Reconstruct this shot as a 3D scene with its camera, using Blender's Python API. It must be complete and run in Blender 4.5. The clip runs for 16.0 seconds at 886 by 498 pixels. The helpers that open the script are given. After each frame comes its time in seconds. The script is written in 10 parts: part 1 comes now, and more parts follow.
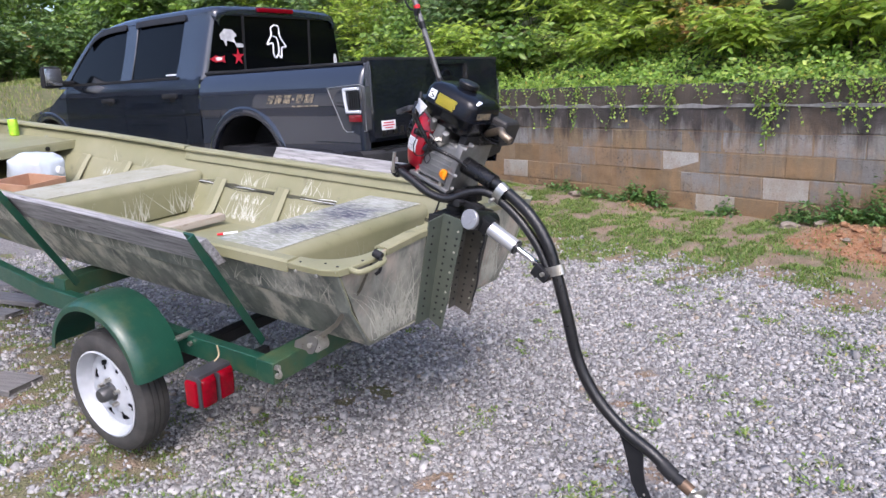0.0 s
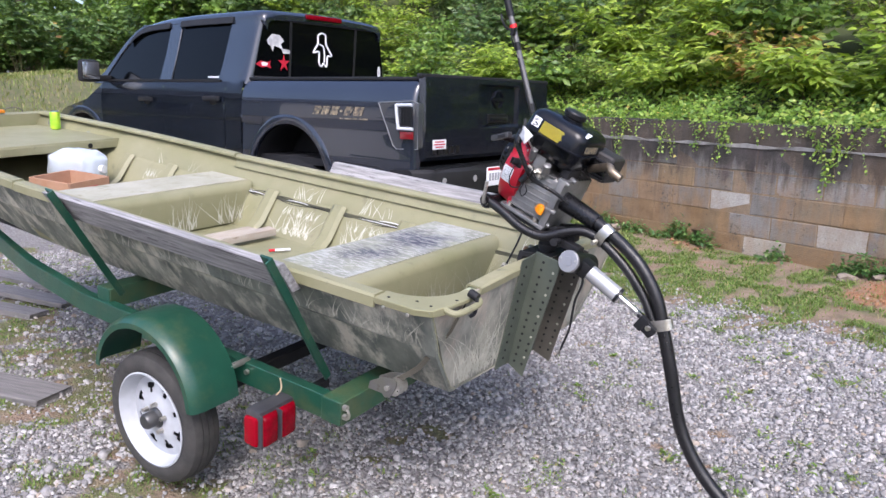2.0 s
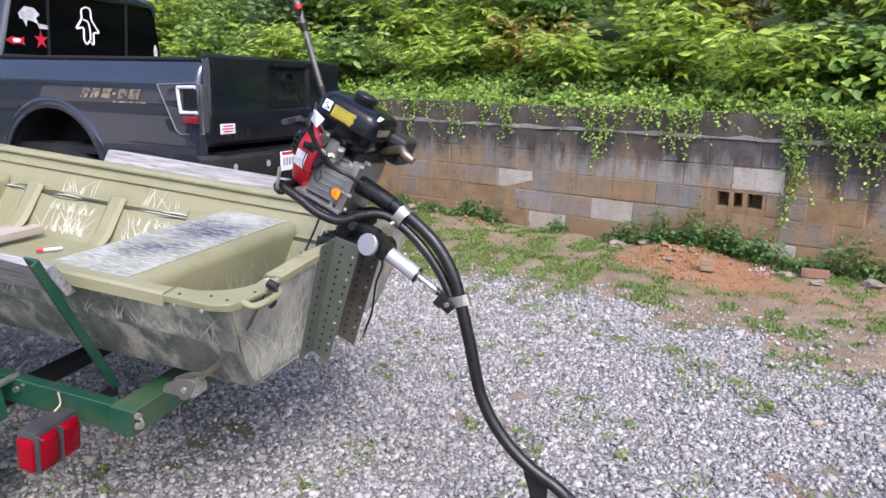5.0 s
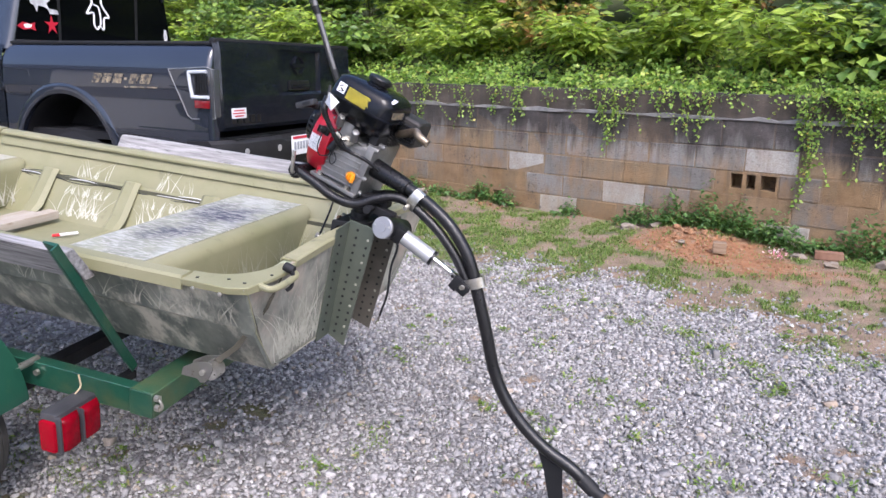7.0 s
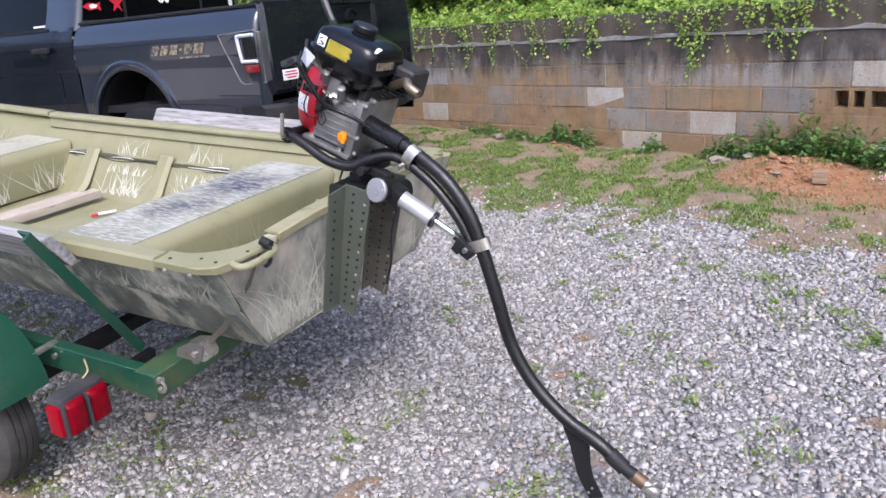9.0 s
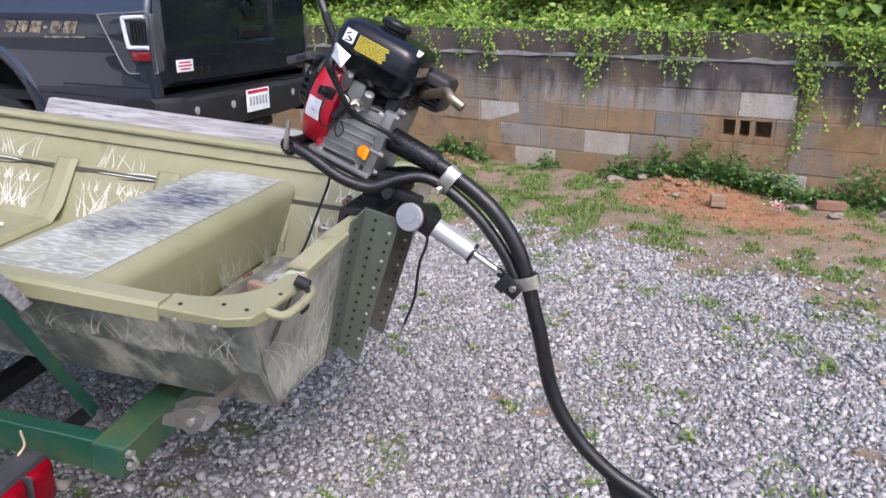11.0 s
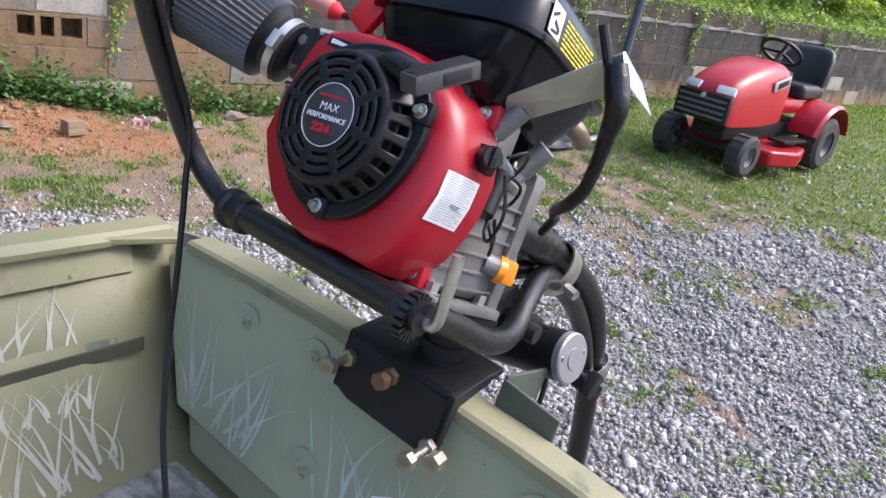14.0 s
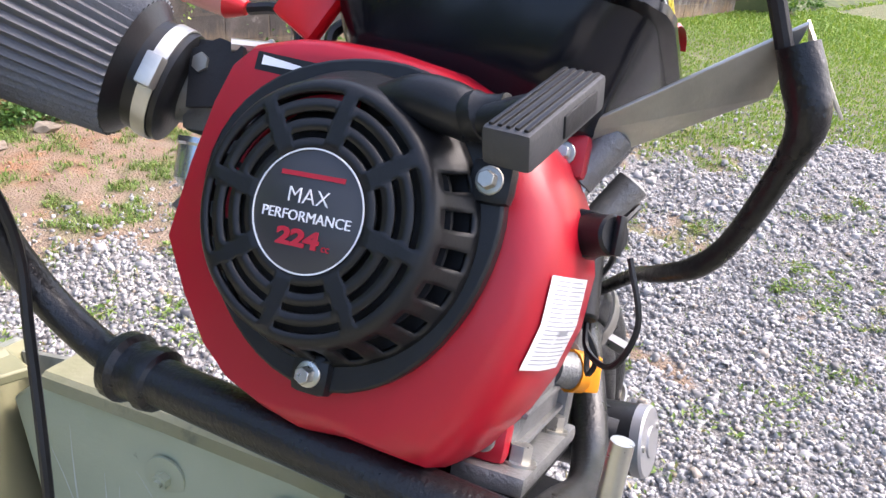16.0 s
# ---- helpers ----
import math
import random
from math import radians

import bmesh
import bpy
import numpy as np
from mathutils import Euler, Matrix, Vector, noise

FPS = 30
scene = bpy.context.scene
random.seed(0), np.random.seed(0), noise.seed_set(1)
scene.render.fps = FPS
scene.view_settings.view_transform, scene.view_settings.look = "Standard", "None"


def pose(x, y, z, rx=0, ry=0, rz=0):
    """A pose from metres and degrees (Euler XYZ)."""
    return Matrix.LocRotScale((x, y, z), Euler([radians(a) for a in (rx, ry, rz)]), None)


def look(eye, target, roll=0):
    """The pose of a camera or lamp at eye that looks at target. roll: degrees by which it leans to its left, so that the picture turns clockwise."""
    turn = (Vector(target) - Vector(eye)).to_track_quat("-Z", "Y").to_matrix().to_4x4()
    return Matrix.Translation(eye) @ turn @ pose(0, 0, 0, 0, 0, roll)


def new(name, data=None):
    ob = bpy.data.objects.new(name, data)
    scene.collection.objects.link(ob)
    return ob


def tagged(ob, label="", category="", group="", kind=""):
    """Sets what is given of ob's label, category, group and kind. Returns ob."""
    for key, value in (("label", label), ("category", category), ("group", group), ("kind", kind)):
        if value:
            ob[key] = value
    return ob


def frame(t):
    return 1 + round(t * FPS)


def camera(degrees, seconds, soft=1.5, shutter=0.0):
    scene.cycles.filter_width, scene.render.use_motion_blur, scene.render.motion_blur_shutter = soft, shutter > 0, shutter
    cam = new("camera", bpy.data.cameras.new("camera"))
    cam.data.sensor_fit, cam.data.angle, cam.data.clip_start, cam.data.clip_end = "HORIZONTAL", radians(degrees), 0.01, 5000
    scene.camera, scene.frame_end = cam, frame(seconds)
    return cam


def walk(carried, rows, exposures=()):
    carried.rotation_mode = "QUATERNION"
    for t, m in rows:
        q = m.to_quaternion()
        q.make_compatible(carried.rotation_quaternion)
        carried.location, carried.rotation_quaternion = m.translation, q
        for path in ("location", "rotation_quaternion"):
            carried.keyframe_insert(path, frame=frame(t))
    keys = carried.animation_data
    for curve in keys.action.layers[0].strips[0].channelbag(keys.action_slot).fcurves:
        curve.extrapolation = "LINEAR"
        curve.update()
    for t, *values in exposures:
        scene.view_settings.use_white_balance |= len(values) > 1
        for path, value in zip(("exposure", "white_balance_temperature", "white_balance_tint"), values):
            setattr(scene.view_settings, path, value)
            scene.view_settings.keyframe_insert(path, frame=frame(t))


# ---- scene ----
cam = camera(63.1, 16.0)
PATH = [
    (0, (3.212, -6.386, 1.353), (1.698, -5.159, 0.9), -2.8),
    (0.5, (3.146, -6.379, 1.353), (1.687, -5.093, 0.884), -2.3),
    (1, (2.98, -6.452, 1.359), (1.553, -5.134, 0.884), -0.4),
    (1.5, (2.873, -6.507, 1.361), (1.415, -5.215, 0.908), 1.4),
    (2, (2.831, -6.473, 1.38), (1.303, -5.25, 0.972), 1.2),
    (2.5, (2.822, -6.449, 1.403), (1.278, -5.234, 1.029), -0.4),
    (3, (2.832, -6.44, 1.394), (1.398, -5.099, 1.008), -1.2),
    (3.5, (2.849, -6.429, 1.391), (1.568, -4.952, 0.973), -0.6),
    (4, (2.84, -6.438, 1.384), (1.668, -4.878, 0.942), 0.3),
    (4.2, (2.826, -6.441, 1.383), (1.683, -4.862, 0.935), 0.6),
    (6.3, (2.826, -6.476, 1.385), (1.7, -4.881, 0.95), 1.9),
    (6.5, (2.821, -6.468, 1.381), (1.695, -4.877, 0.933), 1.8),
    (7, (2.811, -6.471, 1.379), (1.672, -4.9, 0.893), 1.0),
    (7.5, (2.796, -6.443, 1.358), (1.573, -4.952, 0.827), -1.0),
    (8, (2.86, -6.305, 1.37), (1.459, -4.981, 0.836), -3.7),
    (8.5, (2.911, -6.125, 1.363), (1.49, -4.84, 0.789), -4.7),
    (9, (2.951, -6.064, 1.359), (1.593, -4.733, 0.739), -5.1),
    (9.2, (2.964, -6.052, 1.365), (1.637, -4.692, 0.742), -4.9),
    (11.3, (2.072, -6.197, 1.378), (1.14, -4.551, 0.73), 0.6),
    (11.5, (1.931, -6.187, 1.387), (1.039, -4.534, 0.701), 0.6),
    (12, (1.528, -6.163, 1.38), (0.94, -4.389, 0.67), 2.0),
    (12.5, (1.201, -6.011, 1.373), (0.918, -4.165, 0.658), 2.3),
    (13, (0.927, -5.741, 1.388), (0.88, -3.889, 0.634), 2.3),
    (13.5, (0.658, -5.484, 1.363), (1.16, -3.715, 0.577), 5.9),
    (14, (0.483, -5.221, 1.363), (1.671, -3.805, 0.598), 10.4),
    (14.5, (0.512, -5.08, 1.349), (1.93, -3.901, 0.574), 11.0),
    (15, (0.572, -4.906, 1.34), (1.997, -3.778, 0.504), 8.8),
    (15.5, (0.597, -4.83, 1.309), (2.023, -3.72, 0.452), 6.9),
    (16, (0.605, -4.843, 1.332), (2.053, -3.739, 0.506), 4.9),
]
walk(cam, [(t, look(eye, target, roll)) for t, eye, target, roll in PATH], [(0, 0.97, 5920, 18), (4.0, 1.11, 5920, 18), (9.0, 1.05, 5920, 18), (11.5, 0.93, 5950, 17), (13.0, 0.86, 5980, 16), (14.0, 1.18, 6060, 15), (15.0, 1.5, 6340, 17), (16.0, 1.75, 6420, 17)])
# ---- light ----
SUN_EL, SUN_AZ = 50.0, 126.0
world = bpy.data.worlds.new("sky")
scene.world = world
world.use_nodes = True
wn = world.node_tree
sky = wn.nodes.new("ShaderNodeTexSky")
sky.sky_type = "NISHITA"
sky.sun_disc = False
sky.sun_elevation = radians(SUN_EL)
sky.dust_density = 4.0
sky.sun_rotation = radians(SUN_AZ)
wn.nodes["Background"].inputs["Strength"].default_value = 0.172
wn.links.new(sky.outputs[0], wn.nodes["Background"].inputs[0])
sun = new("sun", bpy.data.lights.new("sun", "SUN"))
sun.data.energy = 1.05
sun.data.angle = radians(24)
sun.data.color = (1.0, 0.96, 0.9)
sun.matrix_world = look((0, 0, 0), (-math.sin(radians(SUN_AZ)) * math.cos(radians(SUN_EL)), -math.cos(radians(SUN_AZ)) * math.cos(radians(SUN_EL)), -math.sin(radians(SUN_EL))))
scene.view_settings.use_white_balance = True
scene.view_settings.white_balance_temperature = 6000
scene.view_settings.white_balance_tint = 17


# ---- materials ----
def mat(name, col, rough=0.6, metal=0.0, col2=None, scale=8.0, bump=0.0, bscale=120.0, spec=0.5, coat=0.0, third=None, t_scale=40.0, t_at=0.6, stretch=None, emit=None, t_soft=0.08):
    """Two colours in a noise at one scale, a third as specks or stains at another, fine relief."""
    m = bpy.data.materials.new(name)
    m.use_nodes = True
    nt = m.node_tree
    b = nt.nodes["Principled BSDF"]
    b.inputs["Roughness"].default_value = rough
    b.inputs["Metallic"].default_value = metal
    b.inputs["Specular IOR Level"].default_value = spec
    b.inputs["Coat Weight"].default_value = coat
    b.inputs["Coat Roughness"].default_value = 0.08
    if emit:
        b.inputs["Emission Color"].default_value = (*col, 1)
        b.inputs["Emission Strength"].default_value = emit
    tc = nt.nodes.new("ShaderNodeTexCoord")
    mp = nt.nodes.new("ShaderNodeMapping")
    nt.links.new(tc.outputs["Object"], mp.inputs[0])
    if stretch:
        mp.inputs["Scale"].default_value = stretch

    def noi(s, detail=4.0, r=0.6):
        n = nt.nodes.new("ShaderNodeTexNoise")
        n.inputs["Scale"].default_value = s
        n.inputs["Detail"].default_value = detail
        n.inputs["Roughness"].default_value = r
        nt.links.new(mp.outputs[0], n.inputs[0])
        return n

    def ramp(src, lo, hi):
        r = nt.nodes.new("ShaderNodeMapRange")
        r.inputs[1].default_value, r.inputs[2].default_value = lo, hi
        nt.links.new(src, r.inputs[0])
        return r.outputs[0]

    def mix(f, a, c):
        x = nt.nodes.new("ShaderNodeMix")
        x.data_type = "RGBA"
        nt.links.new(f, x.inputs[0])
        for s, v in ((6, a), (7, c)):
            if isinstance(v, tuple):
                x.inputs[s].default_value = (*v, 1)
            else:
                nt.links.new(v, x.inputs[s])
        return x.outputs[2]

    out = mix(ramp(noi(scale).outputs[0], 0.35, 0.65), col, col2 or tuple(min(1, v * 1.15) for v in col))
    if third:
        out = mix(ramp(noi(t_scale, 6, 0.7).outputs[0], t_at, t_at + t_soft), out, third)
    nt.links.new(out, b.inputs["Base Color"])
    rr = nt.nodes.new("ShaderNodeMapRange")
    rr.inputs[3].default_value, rr.inputs[4].default_value = max(0.02, rough - 0.08), min(1, rough + 0.08)
    nt.links.new(noi(scale * 3).outputs[0], rr.inputs[0])
    nt.links.new(rr.outputs[0], b.inputs["Roughness"])
    if bump:
        bp = nt.nodes.new("ShaderNodeBump")
        bp.inputs["Strength"].default_value = min(1.0, bump)
        bp.inputs["Distance"].default_value = 0.004
        nt.links.new(noi(bscale, 5).outputs[0], bp.inputs["Height"])
        nt.links.new(bp.outputs[0], b.inputs["Normal"])
    return m


# ---- mesh helpers ----
def box(bm, size, at=(0, 0, 0), m=None, bevel=0.0, seg=2, taper=None):
    """A block of that size round its centre; taper: scale of its top in x and y."""
    r = bmesh.ops.create_cube(bm, size=1)
    vs = r["verts"]
    for v in vs:
        k = taper if taper and v.co.z > 0 else (1, 1)
        v.co = Vector((v.co.x * size[0] * k[0], v.co.y * size[1] * k[1], v.co.z * size[2]))
    if bevel:
        es = list({e for v in vs for e in v.link_edges})
        g = bmesh.ops.bevel(bm, geom=es, offset=bevel, segments=seg, profile=0.6, affect="EDGES")
        vs = list({v for f in g["faces"] for v in f.verts} | {v for v in vs if v.is_valid})
        vs = flood(vs)
    mm = Matrix.Translation(at) @ (m or Matrix())
    bmesh.ops.transform(bm, matrix=mm, verts=vs)
    return vs


def flood(vs):
    seen, todo = set(vs), list(vs)
    while todo:
        for e in todo.pop().link_edges:
            for w in e.verts:
                if w not in seen:
                    seen.add(w)
                    todo.append(w)
    return list(seen)


def axis_to(p0, p1):
    return (Vector(p1) - Vector(p0)).to_track_quat("Z", "Y").to_matrix().to_4x4()


def cyl(bm, p0, p1, r0, r1=None, seg=20, caps=True):
    p0, p1 = Vector(p0), Vector(p1)
    r = bmesh.ops.create_cone(bm, cap_ends=caps, segments=seg, radius1=r0, radius2=r0 if r1 is None else r1, depth=(p1 - p0).length)
    bmesh.ops.transform(bm, matrix=Matrix.Translation((p0 + p1) / 2) @ axis_to(p0, p1), verts=r["verts"])
    return r["verts"]


def lathe(bm, prof, m=None, seg=32, close=False):
    """Rings of (radius, z) about z, then moved by m."""
    m = m or Matrix()
    rings = []
    for r, z in prof:
        rings.append([bm.verts.new(m @ Vector((r * math.cos(2 * math.pi * k / seg), r * math.sin(2 * math.pi * k / seg), z))) for k in range(seg)])
    for a, b in zip(rings, rings[1:] + ([rings[0]] if close else [])):
        for k in range(seg):
            bm.faces.new((a[k], a[(k + 1) % seg], b[(k + 1) % seg], b[k]))
    if not close:
        for ring, flip in ((rings[0], True), (rings[-1], False)):
            if (ring[0].co - ring[seg // 2].co).length > 1e-5:
                bm.faces.new(ring[::-1] if flip else ring)
    return rings


def smooth_path(pts, n=6):
    """A Catmull-Rom curve through the points."""
    p = [Vector(q) for q in pts]
    p = [2 * p[0] - p[1]] + p + [2 * p[-1] - p[-2]]
    out = []
    for i in range(1, len(p) - 2):
        for k in range(n):
            t = k / n
            a, b, c, d = p[i - 1], p[i], p[i + 1], p[i + 2]
            out.append(0.5 * (2 * b + (c - a) * t + (2 * a - 5 * b + 4 * c - d) * t * t + (3 * b - a - 3 * c + d) * t ** 3))
    return out + [p[-2]]


def tube(bm, pts, r, seg=12, n=6, radii=None, caps=True):
    """A round tube along a smooth curve."""
    path = smooth_path(pts, n) if n > 1 else [Vector(q) for q in pts]
    up = Vector((0.13, 0.2, 0.97))
    prev = None
    rings = []
    for i, p in enumerate(path):
        d = (path[min(i + 1, len(path) - 1)] - path[max(i - 1, 0)]).normalized()
        if prev is None:
            s = d.cross(up).normalized()
        else:
            s = (prev - d * prev.dot(d)).normalized()
        prev = s
        w = d.cross(s)
        rr = r if radii is None else np.interp(i / (len(path) - 1), np.linspace(0, 1, len(radii)), radii)
        rings.append([bm.verts.new(p + float(rr) * (math.cos(2 * math.pi * k / seg) * s + math.sin(2 * math.pi * k / seg) * w)) for k in range(seg)])
    for a, b in zip(rings, rings[1:]):
        for k in range(seg):
            bm.faces.new((a[k], a[(k + 1) % seg], b[(k + 1) % seg], b[k]))
    if caps:
        bm.faces.new(rings[0][::-1])
        bm.faces.new(rings[-1])
    return rings


def prism(bm, poly, z0, z1, m=None):
    """A flat polygon in x and y, drawn out from z0 to z1, then moved by m."""
    m = m or Matrix()
    a = [bm.verts.new(m @ Vector((x, y, z0))) for x, y in poly]
    b = [bm.verts.new(m @ Vector((x, y, z1))) for x, y in poly]
    n = len(poly)
    fs = [bm.faces.new(a[::-1]), bm.faces.new(b)]
    for k in range(n):
        fs.append(bm.faces.new((a[k], a[(k + 1) % n], b[(k + 1) % n], b[k])))
    return a + b


def loft(bm, sections, closed=True, caps=True):
    """Skin over sections with the same number of points."""
    rings = [[bm.verts.new(p) for p in s] for s in sections]
    n = len(rings[0])
    for a, b in zip(rings, rings[1:]):
        for k in range(n if closed else n - 1):
            bm.faces.new((a[k], a[(k + 1) % n], b[(k + 1) % n], b[k]))
    if caps and closed:
        bm.faces.new(rings[0][::-1])
        bm.faces.new(rings[-1])
    return rings


def frame_of(at, ax, up=(0, 0, 1)):
    """A pose whose x runs along ax and whose z is as near to up as can be."""
    x = Vector(ax).normalized()
    y = Vector(up).cross(x).normalized()
    z = x.cross(y)
    return Matrix(((x.x, y.x, z.x, at[0]), (x.y, y.y, z.y, at[1]), (x.z, y.z, z.z, at[2]), (0, 0, 0, 1)))


def finish(bm, smooth):
    bmesh.ops.recalc_face_normals(bm, faces=bm.faces)
    if smooth:
        lim = radians(smooth)
        for f in bm.faces:
            f.smooth = True
        for e in bm.edges:
            if len(e.link_faces) == 2 and e.calc_face_angle(0) > lim:
                e.smooth = False


def part(name, bm, material, parent=None, label="", smooth=35, bevel=0.0):
    """Links a bmesh as one mesh object under a thing or a part."""
    finish(bm, smooth)
    me = bpy.data.meshes.new(name)
    bm.to_mesh(me)
    bm.free()
    me.materials.append(material)
    ob = new(name, me)
    if parent:
        ob.parent = parent
    if bevel:
        mod = ob.modifiers.new("edge", "BEVEL")
        mod.width, mod.segments, mod.limit_method, mod.angle_limit = bevel, 2, "ANGLE", radians(40)
    if label:
        tagged(ob, label)
    return ob


def thing(name, m, label, category, group="", kind=""):
    ob = new(name)
    ob.empty_display_size = 0.1
    ob.matrix_world = m
    return tagged(ob, label, category, group, kind)


def B_():
    return bmesh.new()


def text(name, s, size, m, material, parent=None, depth=0.0004, align="CENTER", bold=0.0, shear=0.0):
    """Raised lettering in the built-in font, turned into a mesh."""
    cu = bpy.data.curves.new(name, "FONT")
    cu.body, cu.size, cu.extrude, cu.align_x, cu.align_y = s, size, depth, align, "CENTER"
    cu.offset, cu.shear, cu.resolution_u = bold, shear, 3
    tmp = bpy.data.objects.new("tmp", cu)
    scene.collection.objects.link(tmp)
    bpy.context.view_layer.update()
    me = bpy.data.meshes.new_from_object(tmp.evaluated_get(bpy.context.evaluated_depsgraph_get()))
    bpy.data.objects.remove(tmp)
    me.materials.clear()
    me.materials.append(material)
    ob = new(name, me)
    if parent:
        ob.parent = parent
    ob.matrix_basis = m
    return ob


# ---- surfaces ----
OLIVE = mat("olive_paint", (0.2, 0.197, 0.105), 0.55, col2=(0.245, 0.235, 0.14), scale=3, bump=0.15, bscale=90, third=(0.145, 0.138, 0.085), t_scale=11, t_at=0.6, t_soft=0.16)
OLIVE_WORN = mat("worn_olive_paint", (0.2, 0.197, 0.105), 0.6, col2=(0.27, 0.255, 0.155), scale=7, bump=0.3, bscale=90, third=(0.15, 0.145, 0.09), t_scale=16, t_at=0.58, t_soft=0.12)
OLIVE_DARK = mat("sage_paint", (0.3, 0.33, 0.225), 0.5, col2=(0.37, 0.395, 0.275), scale=4, bump=0.15, third=(0.08, 0.09, 0.06), t_scale=25, t_at=0.66)
CAMO = mat("camouflage_paint", (0.085, 0.098, 0.085), 0.55, col2=(0.225, 0.235, 0.195), scale=6, bump=0.15, third=(0.5, 0.475, 0.385), t_scale=5.0, t_at=0.48, t_soft=0.14, stretch=(1.7, 1, 0.9))
TRANSOM_CAMO = mat("transom_camouflage_paint", (0.13, 0.135, 0.115), 0.6, col2=(0.34, 0.33, 0.275), scale=11, bump=0.15, third=(0.46, 0.36, 0.29), t_scale=4.0, t_at=0.5, t_soft=0.25, stretch=(1, 1, 0.6))
REED_THIN = mat("thin_pale_stencil_paint", (0.5, 0.49, 0.41), 0.6, col2=(0.31, 0.31, 0.25), scale=14)
GRASS_PAINT = mat("pale_stencil_paint", (0.53, 0.52, 0.44), 0.6, col2=(0.4, 0.395, 0.31), scale=16)
GRASS_FAINT = mat("faded_stencil_paint", (0.36, 0.36, 0.27), 0.6, col2=(0.26, 0.26, 0.19), scale=20)
SCUFF = mat("scuffed_bench_coating", (0.30, 0.295, 0.22), 0.7, col2=(0.37, 0.36, 0.29), scale=5, bump=0.5, bscale=220, third=(0.24, 0.24, 0.16), t_scale=7, t_at=0.55, t_soft=0.1)
SILT = mat("dried_silt", (0.2, 0.205, 0.155), 0.85, col2=(0.12, 0.125, 0.1), scale=8, bump=0.5, bscale=60, third=(0.46, 0.46, 0.45), t_scale=6, t_at=0.5, t_soft=0.16, stretch=(1.6, 0.8, 1))
PLATE = mat("green_grey_plate", (0.06, 0.073, 0.058), 0.5, col2=(0.085, 0.098, 0.076), scale=6, bump=0.1, third=(0.2, 0.2, 0.16), t_scale=50, t_at=0.68)
RUSTY = mat("brown_coated_plate", (0.062, 0.058, 0.047), 0.6, col2=(0.1, 0.092, 0.075), scale=10, bump=0.2)
TRGREEN = mat("trailer_green_enamel", (0.008, 0.05, 0.031), 0.34, col2=(0.012, 0.066, 0.041), scale=5, bump=0.15, third=(0.06, 0.085, 0.04), t_scale=6, t_at=0.52, t_soft=0.22, coat=0.12)
TRGREEN_OLD = mat("mossy_green_enamel", (0.018, 0.078, 0.042), 0.5, col2=(0.06, 0.088, 0.04), scale=9, bump=0.25, third=(0.02, 0.1, 0.06), t_scale=20, t_at=0.6)
RUBBER = mat("tyre_rubber", (0.03, 0.03, 0.029), 0.8, col2=(0.055, 0.052, 0.048), scale=12, bump=0.3, bscale=150)
WHITE_STEEL = mat("white_rim_enamel", (0.48, 0.505, 0.54), 0.4, col2=(0.4, 0.42, 0.45), scale=12, third=(0.4, 0.37, 0.33), t_scale=40, t_at=0.7)
RED_LENS = mat("red_lens", (0.19, 0.001, 0.008), 0.2, col2=(0.12, 0.001, 0.005), scale=30, bump=0.3, bscale=160, spec=0.15)
AMBER_LENS = mat("bright_red_lens", (0.24, 0.002, 0.01), 0.2, spec=0.15, bump=0.3, bscale=160)
BLACK_PL = mat("black_plastic", (0.008, 0.0085, 0.0095), 0.38, col2=(0.012, 0.0125, 0.014), scale=15, bump=0.08, bscale=400, spec=0.35)
BLACK_TANK = mat("black_gloss_paint", (0.004, 0.005, 0.008), 0.2, col2=(0.006, 0.007, 0.01), scale=8, coat=0.05, spec=0.28)
BLACK_ENAMEL = mat("black_hammered_enamel", (0.006, 0.006, 0.007), 0.3, col2=(0.011, 0.011, 0.012), scale=20, bump=0.35, bscale=260, coat=0.15, spec=0.4, third=(0.07, 0.045, 0.03), t_scale=60, t_at=0.74)
BLACK_MATT = mat("black_matt_paint", (0.010, 0.0105, 0.012), 0.6, col2=(0.016, 0.016, 0.018), scale=9, bump=0.2, spec=0.35, third=(0.05, 0.047, 0.043), t_scale=25, t_at=0.72)
TAPE = mat("black_tape", (0.007, 0.007, 0.008), 0.28, bump=0.4, bscale=90, spec=0.4)
ENGINE_RED = mat("engine_red_enamel", (0.40, 0.004, 0.017), 0.4, col2=(0.35, 0.004, 0.015), scale=5, coat=0.12, bump=0.03)
ALU = mat("cast_aluminium", (0.27, 0.27, 0.265), 0.45, metal=0.55, col2=(0.18, 0.18, 0.178), scale=14, bump=0.35, bscale=240, third=(0.14, 0.13, 0.12), t_scale=25, t_at=0.66)
ALU_SHEET = mat("scratched_aluminium_sheet", (0.55, 0.54, 0.5), 0.35, metal=0.8, col2=(0.42, 0.41, 0.38), scale=18, bump=0.2, bscale=80)
ZINC = mat("zinc_plated_steel", (0.55, 0.54, 0.5), 0.3, metal=0.85, col2=(0.4, 0.38, 0.33), scale=25)
ZINC_YELLOW = mat("yellow_zinc_steel", (0.5, 0.45, 0.28), 0.35, metal=0.8, col2=(0.4, 0.4, 0.36), scale=12)
SILVER = mat("silver_tube_paint", (0.58, 0.59, 0.6), 0.3, metal=0.6, col2=(0.5, 0.5, 0.51), scale=6)
PIPE = mat("tarnished_exhaust_steel", (0.3, 0.24, 0.17), 0.4, metal=0.8, col2=(0.16, 0.13, 0.1), scale=14, bump=0.2)
ORANGE = mat("orange_plastic", (0.85, 0.3, 0.006), 0.35, col2=(0.75, 0.25, 0.006), scale=20)
